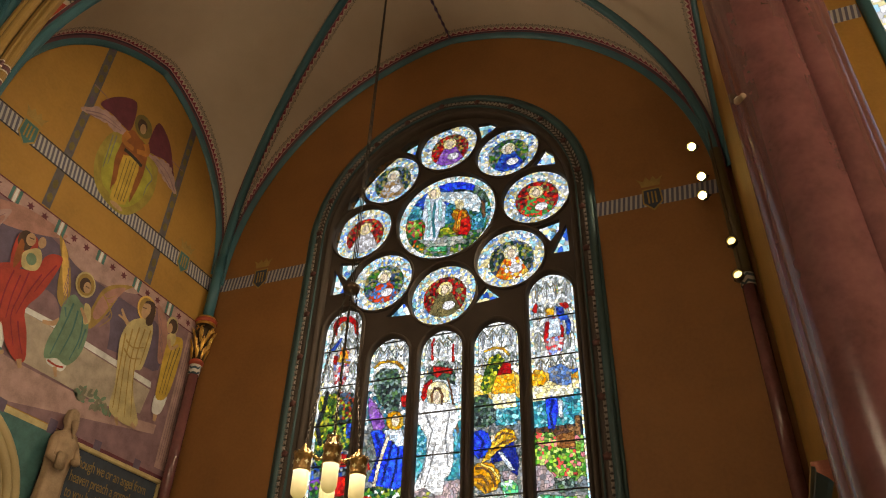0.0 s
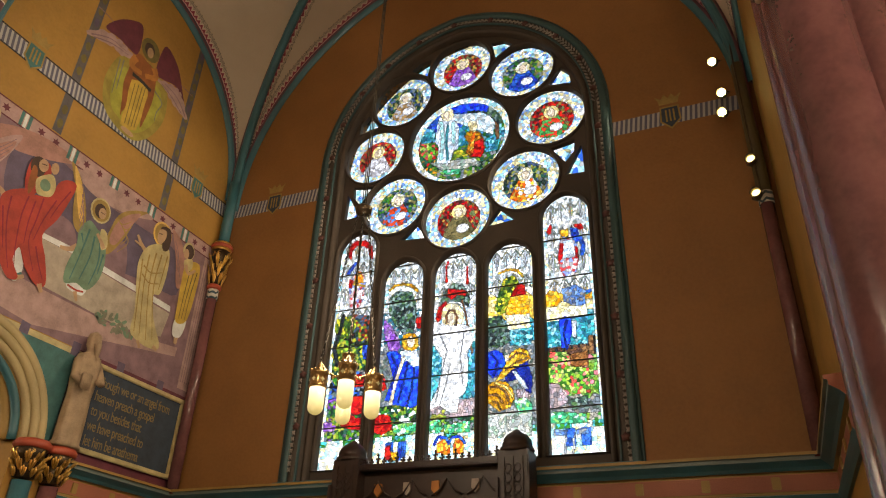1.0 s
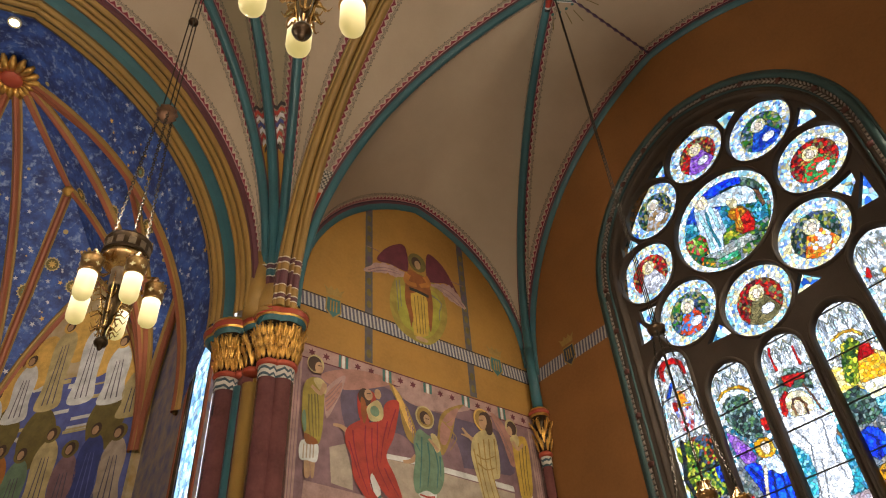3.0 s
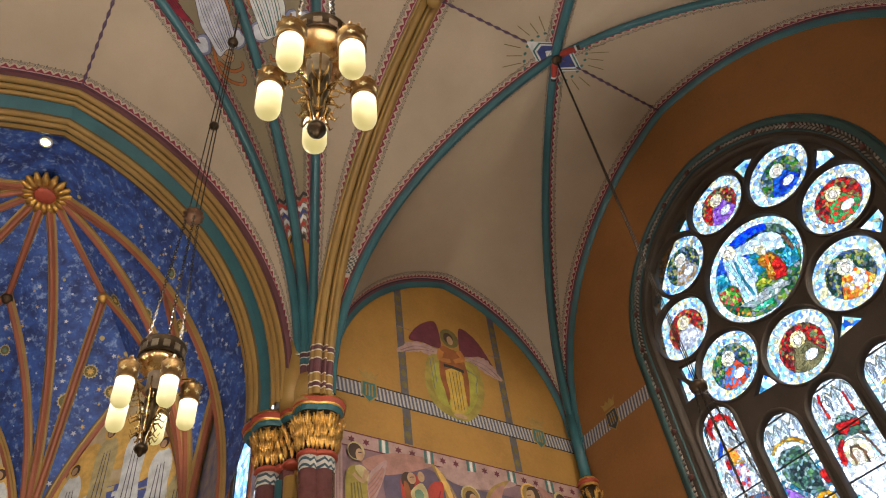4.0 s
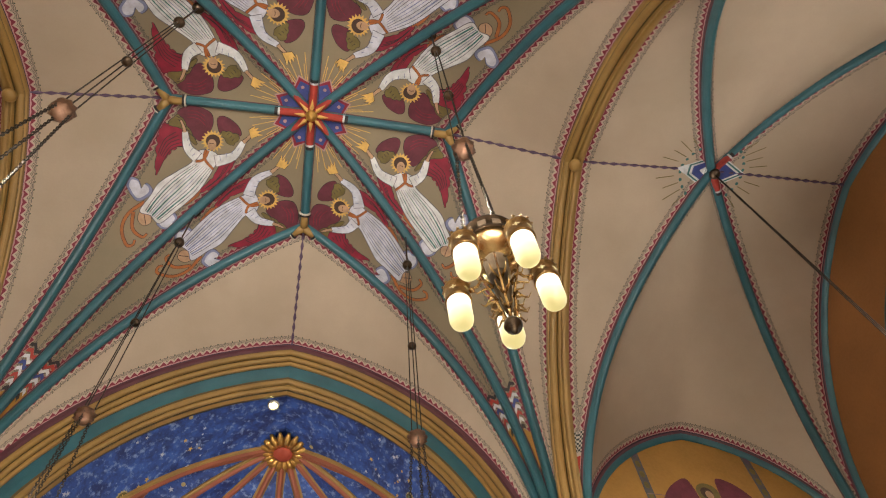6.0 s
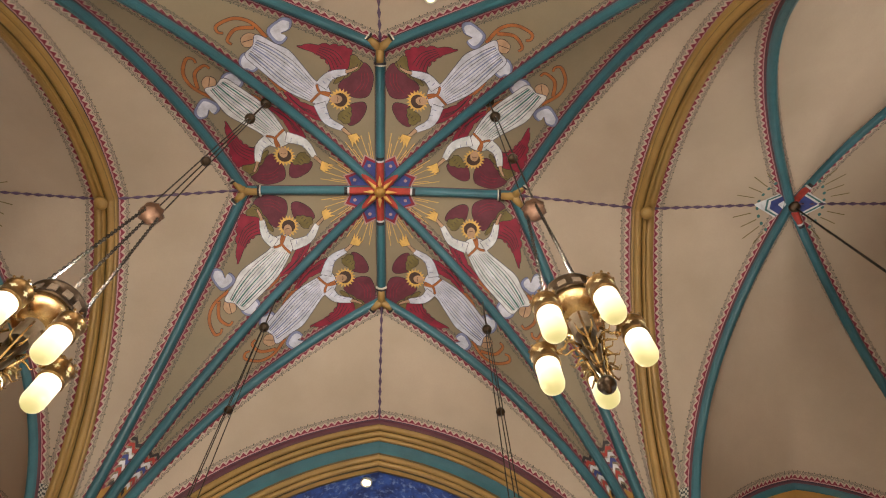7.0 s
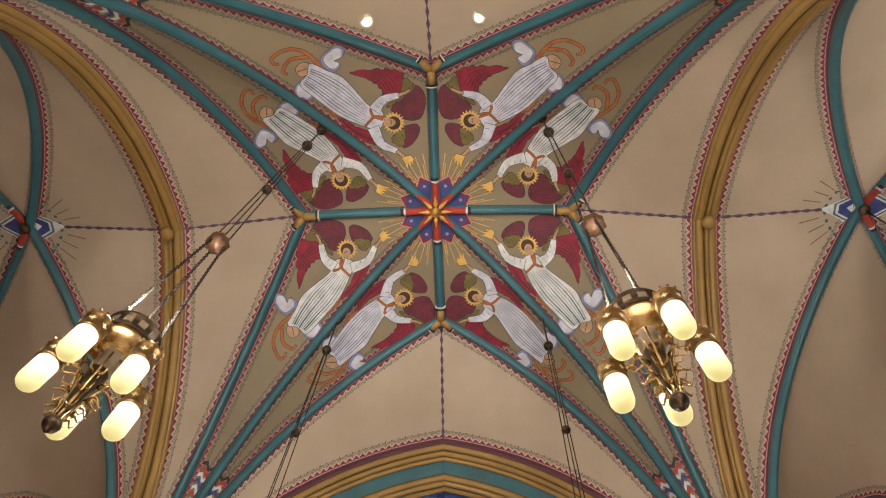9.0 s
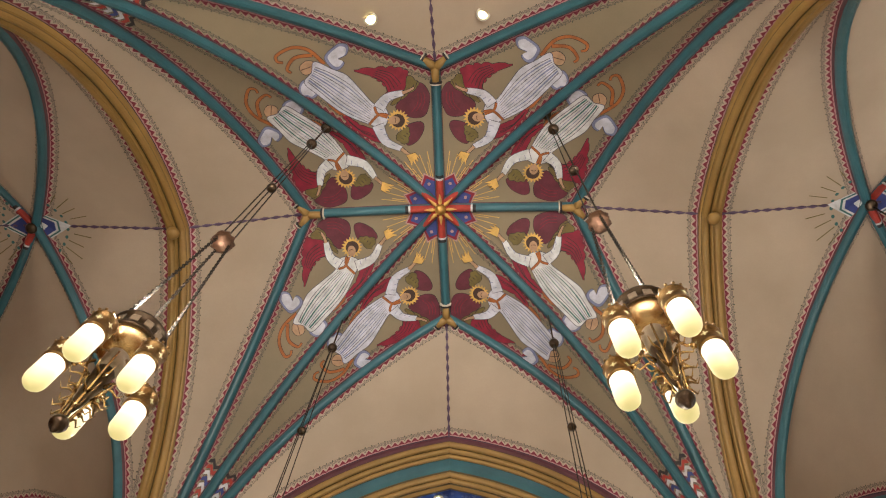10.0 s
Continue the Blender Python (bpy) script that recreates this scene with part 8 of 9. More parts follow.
# cornice round the transept
cornice = holder("cornice")
structure(cornice, "teal and red painted cornice with rosette blocks", "cornice")
M["grey_teal"] = painted("grey_teal_paint", (0.12, 0.16, 0.15), 0.75, 0.5)
PROFILE = [(0.0, 3.72), (0.05, 3.72), (0.09, 3.78), (0.13, 3.86), (0.06, 3.88), (0.06, 3.92), (0.07, 3.93), (0.07, 4.18), (0.06, 4.19), (0.06, 4.22), (0.12, 4.23), (0.16, 4.28), (0.24, 4.34), (0.27, 4.36), (0.27, 4.42), (0.31, 4.43), (0.31, 4.48), (0.0, 4.50)]
PIDX = [0, 0, 0, 0, 2, 2, 1, 1, 2, 2, 0, 0, 0, 3, 3, 2, 3]
corner_pts = [((10.3, MURAL_Y), (0, -1)), ((WALL_X, MURAL_Y), (-1, -1)), ((WALL_X, BACK_Y), (-1, 1)), ((9.5, BACK_Y), (0, 1))]
verts = [(x + dx * o, y + dy * o, z) for (x, y), (dx, dy) in corner_pts for o, z in PROFILE]
kk = len(PROFILE)
faces = [(i * kk + j, i * kk + j + 1, (i + 1) * kk + j + 1, (i + 1) * kk + j) for i in range(3) for j in range(kk - 1)] + [tuple(range(kk)), tuple(range(3 * kk, 4 * kk))]
mesh_ob("moulding", verts, faces, [M["teal"], M["salmon"], M["ochre"], M["grey_teal"]], cornice, False, PIDX * 3 + [1, 1])


def rosette_block(x, y, z, turn):
    bm = box(bmesh.new(), (-0.07, -0.03, -0.10), (0.07, 0.0, 0.10), 0.012)
    lathe(bm, [(0.035, 0.0), (0.02, 0.02), (0.008, 0.03)], 8, (0, 0, 0))
    ob = part("rosette_block", bm, M["ochre"], cornice)
    ob.matrix_local = Matrix.Translation((x, y, z)) @ Matrix.Rotation(turn, 4, 'Z')


for k in range(12):
    rosette_block(WALL_X - 0.07, 0.05 + 1.07 * k, 4.055, radians(-90))
for k in range(3):
    rosette_block(10.8 + 0.95 * k, MURAL_Y - 0.07, 4.055, 0)
for k in range(3):
    rosette_block(10.2 + 1.0 * k, BACK_Y + 0.07, 4.055, math.pi)

# impost capitals of the chapel arch
for x in (9.62, 10.2, 6.0):
    ob = holder("chapel_capital")
    structure(ob, "gilded leaf capital under the chapel arch", "capital")
    part("shaft", lathe(bmesh.new(), [(0.20, 0.0), (0.17, 0.3), (0.17, 3.95)], 18, (x, MURAL_Y - 0.12, 0)), M["teal"] if x < 9.9 else M["purple"], ob, "", True)
    part("capital", capital(bmesh.new(), x, MURAL_Y - 0.12, 4.0, 4.5, 0.18, 0.30, 8, 7), [M["gold"], M["bronze"]], ob, "", True)
    part("abacus", lathe(bmesh.new(), [(0.30, 4.5), (0.33, 4.54), (0.33, 4.60), (0.28, 4.66)], 18, (x, MURAL_Y - 0.12, 0)), M["red"], ob, "", True)

# robed statue on the impost
bm = bmesh.new()
prof = [(0.30, 0.0), (0.31, 0.06), (0.27, 0.10), (0.27, 0.5), (0.25, 1.0), (0.28, 1.35), (0.30, 1.62), (0.24, 1.80), (0.10, 1.88), (0.09, 1.95), (0.145, 2.05), (0.15, 2.15), (0.12, 2.27), (0.03, 2.33)]
rings = lathe(bm, prof, 32, (0, 0, 0), lambda a: 1 + 0.05 * math.sin(a * 9) + 0.03 * math.sin(a * 4 + 1))
for v in bm.verts:
    v.co.y *= 0.75
    if v.co.z > 1.95 and v.co.y < 0:
        v.co.y -= 0.02
tube(bm, [(0.24, -0.02, 1.68), (0.32, -0.14, 1.32), (0.10, -0.30, 1.28)], lambda q: 0.09 - 0.03 * q, 10)
tube(bm, [(-0.24, -0.02, 1.68), (-0.33, -0.12, 1.30), (-0.14, -0.30, 1.12)], lambda q: 0.09 - 0.03 * q, 10)
tube(bm, [(0.0, -0.13, 2.06), (0.01, -0.17, 1.9), (0.0, -0.18, 1.7)], lambda q: 0.08 - 0.055 * q, 8)
box(bm, (-0.30, -0.36, 1.05), (-0.08, -0.26, 1.36), 0.02)
statue = part("statue", bm, M["statue"], None, smooth=True)
statue.location = (10.2, MURAL_Y - 0.22, 4.67)
tagged(statue, "robed bearded stone statue standing on the arch impost", "statue")

# lancet of the apse side wall
lan = holder("window_2")
structure(lan, "tall lancet window of pale blue leaded glass", "window")
GLASS_KEEP, CY_KEEP = GLASS_X, CY
GLASS_X, CY = 4.70, 13.66
mosaic("leaded_light", -0.54, 0.54, 6.15, 11.75, 0.13, lambda u, z: True, lambda u, z: [(0.40, 0.66, 0.85), (0.55, 0.80, 0.92), (0.30, 0.55, 0.80), (0.75, 0.9, 0.95)], lan, "", 0.045)
GLASS_X, CY = GLASS_KEEP, CY_KEEP
for r_, mat in ((0.54, "bronze"), (0.60, "salmon"), (0.67, "rib_red")):
    loop = arch_outline(13.66, r_, 6.1, 10.7, 10.7 + r_ * 1.9, 12)
    bm = tube(bmesh.new(), [(4.66, u, z) for u, z in loop[1:] + loop[:1]], 0.032, 8)
    part("frame_roll", bm, M[mat], lan, "", True)

# ---- chandeliers and lamps ----
def glow_mat(name, colour, strength):
    m = bpy.data.materials.new(name)
    m.use_nodes = True
    nt = m.node_tree
    b = nt.nodes["Principled BSDF"]
    b.inputs["Base Color"].default_value = (0.75, 0.68, 0.45, 1)
    b.inputs["Roughness"].default_value = 0.3
    coord = nt.nodes.new("ShaderNodeTexCoord").outputs["Object"]
    sep = nt.nodes.new("ShaderNodeSeparateXYZ")
    nt.links.new(coord, sep.inputs[0])
    s = ramp(nt, sep.outputs[2], 0.0, 0.42)
    c = mix_node(nt, s, (0.55, 0.46, 0.16), colour)
    nt.links.new(c, b.inputs["Emission Color"])
    st = math_node(nt, 'ADD', math_node(nt, 'MULTIPLY', math_node(nt, 'POWER', s, 2.0), strength * 0.8), strength * 0.35)
    nt.links.new(st, b.inputs["Emission Strength"])
    return m


M["shade"] = glow_mat("lit_cream_lamp_glass", (1.0, 0.86, 0.56), 0.30)
M["amber"] = glow_mat("amber_cut_glass", (1.0, 0.22, 0.03), 0.12)
M["cap_brass"] = painted("aged_cap_brass", (0.46, 0.29, 0.12), 0.45, 0.3, scale=14, grain=60, metal=0.95)
M["orange_glass"] = glow_mat("orange_cut_glass", (0.9, 0.09, 0.01), 0.09)
M["horn"] = painted("horn_panel", (0.28, 0.22, 0.16), 0.6, 0.3, scale=8)


QUATREFOIL = {}
M["horn_brown"] = painted("rusted_bronze", (0.16, 0.085, 0.05), 0.5, 0.45, scale=9, metal=0.6)


def lamp_unit(parent, x, y, z):
    """One hanging lamp: cream glass cylinder with a round end under a pierced metal cap."""
    ob = holder("lamp_arm_light", (x, y, z))
    ob.parent = parent
    glass = [(0.01, 0.0), (0.045, 0.008), (0.08, 0.03), (0.105, 0.065), (0.115, 0.11), (0.115, 0.44)]
    part("lamp_glass", lathe(bmesh.new(), glass, 24), M["shade"], ob, "lit cream glass shade", True)
    cap = lathe(bmesh.new(), [(0.124, 0.40), (0.134, 0.415), (0.134, 0.43), (0.124, 0.44), (0.126, 0.59), (0.138, 0.61), (0.138, 0.64), (0.12, 0.67), (0.05, 0.71), (0.02, 0.80)], 24)
    for i in range(12):
        a = math.pi * i / 6
        bmesh.ops.create_icosphere(cap, subdivisions=1, radius=0.018, matrix=Matrix.Translation((0.135 * math.cos(a), 0.135 * math.sin(a), 0.665)))
    part("lamp_cap", cap, M["cap_brass"], ob, "pierced brass cap", True)
    for i in range(6):
        if "amber" not in QUATREFOIL:
            bm = bmesh.new()
            ring_ = [bm.verts.new((0.0, 0.026 * (1 + 0.45 * math.cos(4 * q)) * math.cos(q), 0.026 * (1 + 0.45 * math.cos(4 * q)) * math.sin(q))) for q in (2 * math.pi * k / 24 for k in range(24))]
            mid_ = bm.verts.new((0.008, 0, 0))
            for k in range(24):
                bm.faces.new((ring_[k], ring_[(k + 1) % 24], mid_))
            QUATREFOIL["amber"] = bpy.data.meshes.new("amber_inset")
            bm.to_mesh(QUATREFOIL["amber"])
            bm.free()
            QUATREFOIL["amber"].materials.append(M["orange_glass"])
        inset = new("amber_inset", QUATREFOIL["amber"])
        inset.parent = ob
        inset.matrix_local = Matrix.Rotation(math.pi * i / 3, 4, 'Z') @ Matrix.Translation((0.130, 0, 0.515))
    return ob


def chain_run(bm, a, b, link=0.075):
    a, b = Vector(a), Vector(b)
    n = max(2, int((b - a).length / (link * 0.72)))
    d = (b - a).normalized()
    q = Vector((0, 0, 1)).rotation_difference(d).to_matrix().to_4x4()
    for i in range(n):
        p = a.lerp(b, (i + 0.5) / n)
        m = Matrix.Translation(p) @ q @ Matrix.Rotation(math.pi / 2 * (i % 2), 4, 'Z')
        ring_pts = [m @ Vector((0.02 * math.cos(t), 0, link * 0.5 * math.sin(t))) for t in (2 * math.pi * k / 8 for k in range(9))]
        tube(bm, ring_pts, 0.0075, 4)
    return bm


def chandelier(top_ring, hang, label):
    """Gilded five-lamp chandelier; the origin is the tip of its finial. hang is the height of its suspension above the origin."""
    ob = holder("chandelier")
    tagged(ob, label, "chandelier", "chandeliers in the church")
    R = 0.455
    for i, deg in enumerate((-147, -75, -3, 69, 141)):
        a = radians(deg)
        x, y = R * math.cos(a), R * math.sin(a)
        lamp_unit(ob, x, y, 0.47)
        arm = bmesh.new()
        dx, dy = math.cos(a), math.sin(a)
        tube(arm, [(dx * 0.16, dy * 0.16, 1.10), (dx * 0.24, dy * 0.24, 0.98), (dx * 0.33, dy * 0.33, 1.0), (dx * 0.42, dy * 0.42, 1.12), (dx * R, dy * R, 1.26)], 0.016, 6)
        tube(arm, [(dx * 0.2, dy * 0.2, 1.22), (dx * 0.34, dy * 0.34, 1.24), (dx * R, dy * R, 1.27)], 0.012, 6)
        bmesh.ops.create_icosphere(arm, subdivisions=1, radius=0.035, matrix=Matrix.Translation((dx * 0.30, dy * 0.30, 0.97)))
        part("arm", arm, M["brass"], ob, "scrolled brass arm", True)
        # curling leaf stem
        stem = bmesh.new()
        b2 = a + math.pi / 5
        dx, dy = math.cos(b2), math.sin(b2)
        tube(stem, [(dx * 0.05, dy * 0.05, 0.14), (dx * 0.07, dy * 0.07, 0.35), (dx * 0.10, dy * 0.10, 0.60), (dx * 0.17, dy * 0.17, 0.85), (dx * 0.22, dy * 0.22, 1.05)], lambda q: 0.014 - 0.004 * q, 6)
        for z, out in ((0.28, 0.15), (0.50, 0.20), (0.74, 0.24)):
            for sd in (-0.28, 0.28):
                c2, s2 = math.cos(b2 + sd), math.sin(b2 + sd)
                tube(stem, [(dx * 0.08, dy * 0.08, z), (c2 * (out * 0.7), s2 * (out * 0.7), z + 0.03), (c2 * out, s2 * out, z - 0.02), (c2 * (out + 0.035), s2 * (out + 0.035), z + 0.05)], lambda q: 0.015 * (1 - q) + 0.003, 5)
        part("leaf_stem", stem, M["brass"], ob, "curling gilded leaf stem", True)
    part("finial", lathe(bmesh.new(), [(0.012, 0.0), (0.03, 0.02), (0.035, 0.05), (0.07, 0.07), (0.085, 0.11), (0.075, 0.15), (0.03, 0.17), (0.02, 0.30)], 18), M["bronze"], ob, "dark round finial", True)
    part("stem", lathe(bmesh.new(), [(0.02, 0.28), (0.06, 0.45), (0.09, 0.75), (0.10, 0.95)], 16), M["bronze"], ob, "tapered dark stem", True)
    part("horn_cup", lathe(bmesh.new(), [(0.10, 0.95), (0.115, 1.0), (0.12, 1.20), (0.13, 1.24)], 16), M["horn"], ob, "pale horn cup", True)
    part("bowl", lathe(bmesh.new(), [(0.12, 1.22), (0.22, 1.28), (0.29, 1.36), (0.30, 1.44)], 28), M["brass"], ob, "engraved brass bowl", True)
    drum = lathe(bmesh.new(), [(0.30, 1.44), (0.315, 1.46), (0.29, 1.49), (0.285, 1.64), (0.31, 1.67), (0.31, 1.70), (0.27, 1.72), (0.03, 1.75)], 28)
    part("drum", drum, M["bronze"], ob, "dark drum with a row of panels", True)
    for i in range(12):
        a = math.pi * i / 6
        bm = box(bmesh.new(), (-0.045, -0.008, -0.06), (0.045, 0.008, 0.06), 0.006)
        pn = part("drum_panel", bm, M["horn"], ob)
        pn.matrix_local = Matrix.Translation((0.292 * math.cos(a), 0.292 * math.sin(a), 1.565)) @ Matrix.Rotation(a + math.pi / 2, 4, 'Z')
    if hang:
        for i in range(3):
            a = radians(30 + 120 * i)
            bm = chain_run(bmesh.new(), (0.27 * math.cos(a), 0.27 * math.sin(a), 1.70), (0.11 * math.cos(a), 0.11 * math.sin(a), top_ring))
            part("chain", bm, M["chain"], ob, "", True)
        part("suspension_ring", lathe(bmesh.new(), [(0.03, -0.16), (0.10, -0.13), (0.15, -0.09), (0.13, -0.04), (0.155, 0.0), (0.155, 0.05), (0.09, 0.09), (0.03, 0.14)], 18, (0, 0, top_ring), lambda a: 1 + 0.12 * math.cos(8 * a)), M["horn_brown"], ob, "bronze suspension ring", True)
        for i in range(3):
            a = radians(30 + 120 * i)
            bm = tube(bmesh.new(), [(0.10 * math.cos(a), 0.10 * math.sin(a), top_ring), (0.05 * math.cos(a), 0.05 * math.sin(a), hang - 2.1), (0.02 * math.cos(a), 0.02 * math.sin(a), hang - 1.75)], 0.011, 5)
            part("cable", bm, M["chain"], ob)
        part("pulley", lathe(bmesh.new(), [(0.02, -0.12), (0.10, -0.08), (0.12, 0.0), (0.10, 0.08), (0.02, 0.12)], 14, (0, 0, hang - 1.75)), M["bronze"], ob, "", True)
        part("cable_ring", lathe(bmesh.new(), [(0.03, -0.06), (0.09, -0.03), (0.09, 0.03), (0.03, 0.06)], 12, (0, 0, 7.2)), M["bronze"], ob, "", True)
        part("hanger", tube(bmesh.new(), [(0, 0, hang - 1.65), (0, 0, hang)], 0.02, 6), M["bronze"], ob)
        part("ceiling_rose", lathe(bmesh.new(), [(0.03, -0.14), (0.12, -0.10), (0.14, 0.0), (0.10, 0.06)], 14, (0, 0, hang)), M["bronze"], ob, "", True)
    return ob


HOOKS = [(1.62, 3.32, 0), (-3.63, 3.47, -13), (-3.65, 8.48, 6), (1.69, 8.46, -5)]
FINIAL_Z = [6.60, 6.60, 6.54, 6.54]
first = chandelier(4.52, 12.35, "gilded five-lamp chandelier with lit cream glass, hung on chains")
first.matrix_world = Matrix.Translation((*HOOKS[0][:2], FINIAL_Z[0]))
for (x, y, turn), z in zip(HOOKS[1:], FINIAL_Z[1:]):
    copy_thing(first, pose(x, y, z, 0, 0, turn))


def small_chandelier():
    """Four lamps round a hub on three chains; the origin is level with the ends of the glasses."""
    ob = holder("chandelier")
    tagged(ob, "small four-lamp brass chandelier hung before the great window", "chandelier", "chandeliers in the church")
    for i in range(4):
        a = radians(31.5 + 90 * i)
        x, y = 0.41 * math.cos(a), 0.41 * math.sin(a)
        lamp_unit(ob, x, y, 0.0)
        arm = tube(bmesh.new(), [(0.03 * math.cos(a), 0.03 * math.sin(a), 0.72), (x * 0.4, y * 0.4, 0.60), (x * 0.75, y * 0.75, 0.66), (x, y, 0.80)], 0.02, 6)
        bmesh.ops.create_icosphere(arm, subdivisions=1, radius=0.04, matrix=Matrix.Translation((x * 0.5, y * 0.5, 0.60)))
        part("arm", arm, M["brass"], ob, "curved brass arm", True)
        part("chain", chain_run(bmesh.new(), (x, y, 0.80), (0.08 * math.cos(a), 0.08 * math.sin(a), 3.55), 0.09), M["chain"], ob, "", True)
    part("hub", lathe(bmesh.new(), [(0.02, 0.42), (0.05, 0.48), (0.07, 0.56), (0.05, 0.66), (0.10, 0.74), (0.12, 0.86), (0.09, 0.90), (0.11, 0.96), (0.02, 1.0)], 18), M["brass"], ob, "turned brass hub", True)
    part("suspension_ring", lathe(bmesh.new(), [(0.05, -0.10), (0.13, -0.08), (0.15, 0.02), (0.05, 0.10)], 18, (0, 0, 3.58)), M["bronze"], ob, "bronze suspension ring", True)
    for dx in (-0.06, 0.0, 0.06):
        part("cable", tube(bmesh.new(), [(dx, 0, 3.6), (dx * 0.3, 0, 14.15)], 0.010, 5), M["chain"], ob)
    part("rod", tube(bmesh.new(), [(0, 0, 0.95), (0, 0, 3.5)], 0.012, 6), M["bronze"], ob)
    return ob


small_chandelier().matrix_world = Matrix.Translation((BAY_X, 5.73, 4.47))

# globe in the chapel
part("globe", lathe(bmesh.new(), [(0.02, -0.19), (0.11, -0.16), (0.18, -0.07), (0.19, 0.0), (0.17, 0.09), (0.10, 0.16), (0.05, 0.18)], 20), M["shade"], globe, "lit round glass globe", True)
part("cord", tube(bmesh.new(), [(0, 0, 0.18), (0, 0, 2.75)], 0.012, 6), M["bronze"], globe)

M["bulb"] = glow_mat("white_hot_lamp", (1.0, 0.93, 0.80), 22.0)


def spot_lamp(place, target, tone, label):
    ob = holder("spotlight_fixture", place)
    tagged(ob, label, "spotlight", "spotlights on the corner shaft")
    ob.matrix_world = look(place, target)
    part("can", lathe(bmesh.new(), [(0.06, 0.24), (0.09, 0.20), (0.095, -0.02), (0.105, -0.05), (0.095, -0.05), (0.085, -0.01), (0.08, 0.05)], 18), M["bronze"], ob, "dark metal can", True)
    lens = lathe(bmesh.new(), [(0.0801, 0.02), (0.05, -0.01), (0.01, -0.02)], 18)
    part("lens", lens, M[tone], ob, "lit lens", True)
    br = tube(bmesh.new(), [(0.10, 0, 0.10), (0.13, 0, 0.2), (0.0, 0, 0.42), (-0.13, 0, 0.2), (-0.10, 0, 0.10)], 0.012, 6)
    part("bracket", br, M["bronze"], ob)
    return ob


M["bulb_dim"] = glow_mat("warm_lamp_lens", (1.0, 0.80, 0.42), 3.0)
for z, y, tone in ((12.67, -0.21, "bulb"), (11.80, -0.27, "bulb"), (11.30, -0.21, "bulb"), (10.05, -0.55, "bulb_dim"), (9.27, -0.52, "bulb_dim")):
    spot_lamp((13.0, y, z), (2.0, 2.5, 6.0 if tone == "bulb" else 9.0), tone, "dark spotlight with a bright lens clamped to the corner shaft")
bar = tube(bmesh.new(), [(13.12, -0.62, 9.4), (13.12, -0.62, 13.5)], 0.025, 8)
tagged(part("lamp_bar", bar, M["bronze"], None), "upright dark bar carrying the spotlights", "lamp bar")
# recessed lamps in the vault
for x, y, tone in ((-2.35, 1.0, "bulb"), (0.19, 1.0, "bulb_dim"), (-1.34, 13.75, "bulb")):
    z = on_vault(x, y, 0).z if y < 10 else 17.95
    ob = holder("recessed_light", (x, y, z))
    tagged(ob, "small round recessed ceiling light, lit", "ceiling light")
    part("trim_ring", lathe(bmesh.new(), [(0.16, 0.05), (0.16, -0.02), (0.12, -0.03), (0.11, 0.03)], 20), M["white"], ob, "", True)
    part("lens", lathe(bmesh.new(), [(0.11, 0.0), (0.06, -0.02), (0.01, -0.025)], 16), M[tone], ob, "", True)

# ---- carved oak screen and frames under the window ----
screen = holder("altar_screen", (12.85, 5.86, 0.0))
tagged(screen, "dark carved oak altar screen with pinnacled posts and cresting", "altar screen")


def post(y, top):
    ob = holder("post")
    ob.parent = screen
    ob.location = (0, y, 0)
    part("shaft", box(bmesh.new(), (-0.28, -0.28, 0), (0.22, 0.28, top - 0.42), 0.02), M["wood"], ob)
    cap = bmesh.new()
    n = 10
    prof = [(0.31, 0.0), (0.31, 0.06), (0.27, 0.09), (0.27, 0.14), (0.25, 0.22), (0.19, 0.30), (0.10, 0.36), (0.03, 0.42)]
    lathe(cap, prof, 8, (-0.03, 0, top - 0.44), lambda a: 1.06)
    part("ogee_cap", cap, M["wood"], ob, "ogee-shaped carved cap")
    tr = bmesh.new()
    for dy in (-0.17, 0.0, 0.17):
        box(tr, (-0.305, dy - 0.018, 0.4), (-0.27, dy + 0.018, top - 0.55), 0.006)
    for k in range(16):
        z = top - 0.75 - 0.17 * k
        for dy in (-0.085, 0.085):
            tube(tr, [(-0.30, dy + 0.06 * math.cos(q), z + 0.07 * math.sin(q)) for q in (2 * math.pi * i / 10 for i in range(11))], 0.012, 5)
    part("pierced_tracery", tr, M["wood"], ob, "pierced carved tracery")
    box_part("rib", (-0.34, -0.31, 0), (-0.28, -0.25, top - 0.9), M["wood"], ob)
    box_part("rib", (-0.34, 0.25, 0), (-0.28, 0.31, top - 0.9), M["wood"], ob)
    return ob


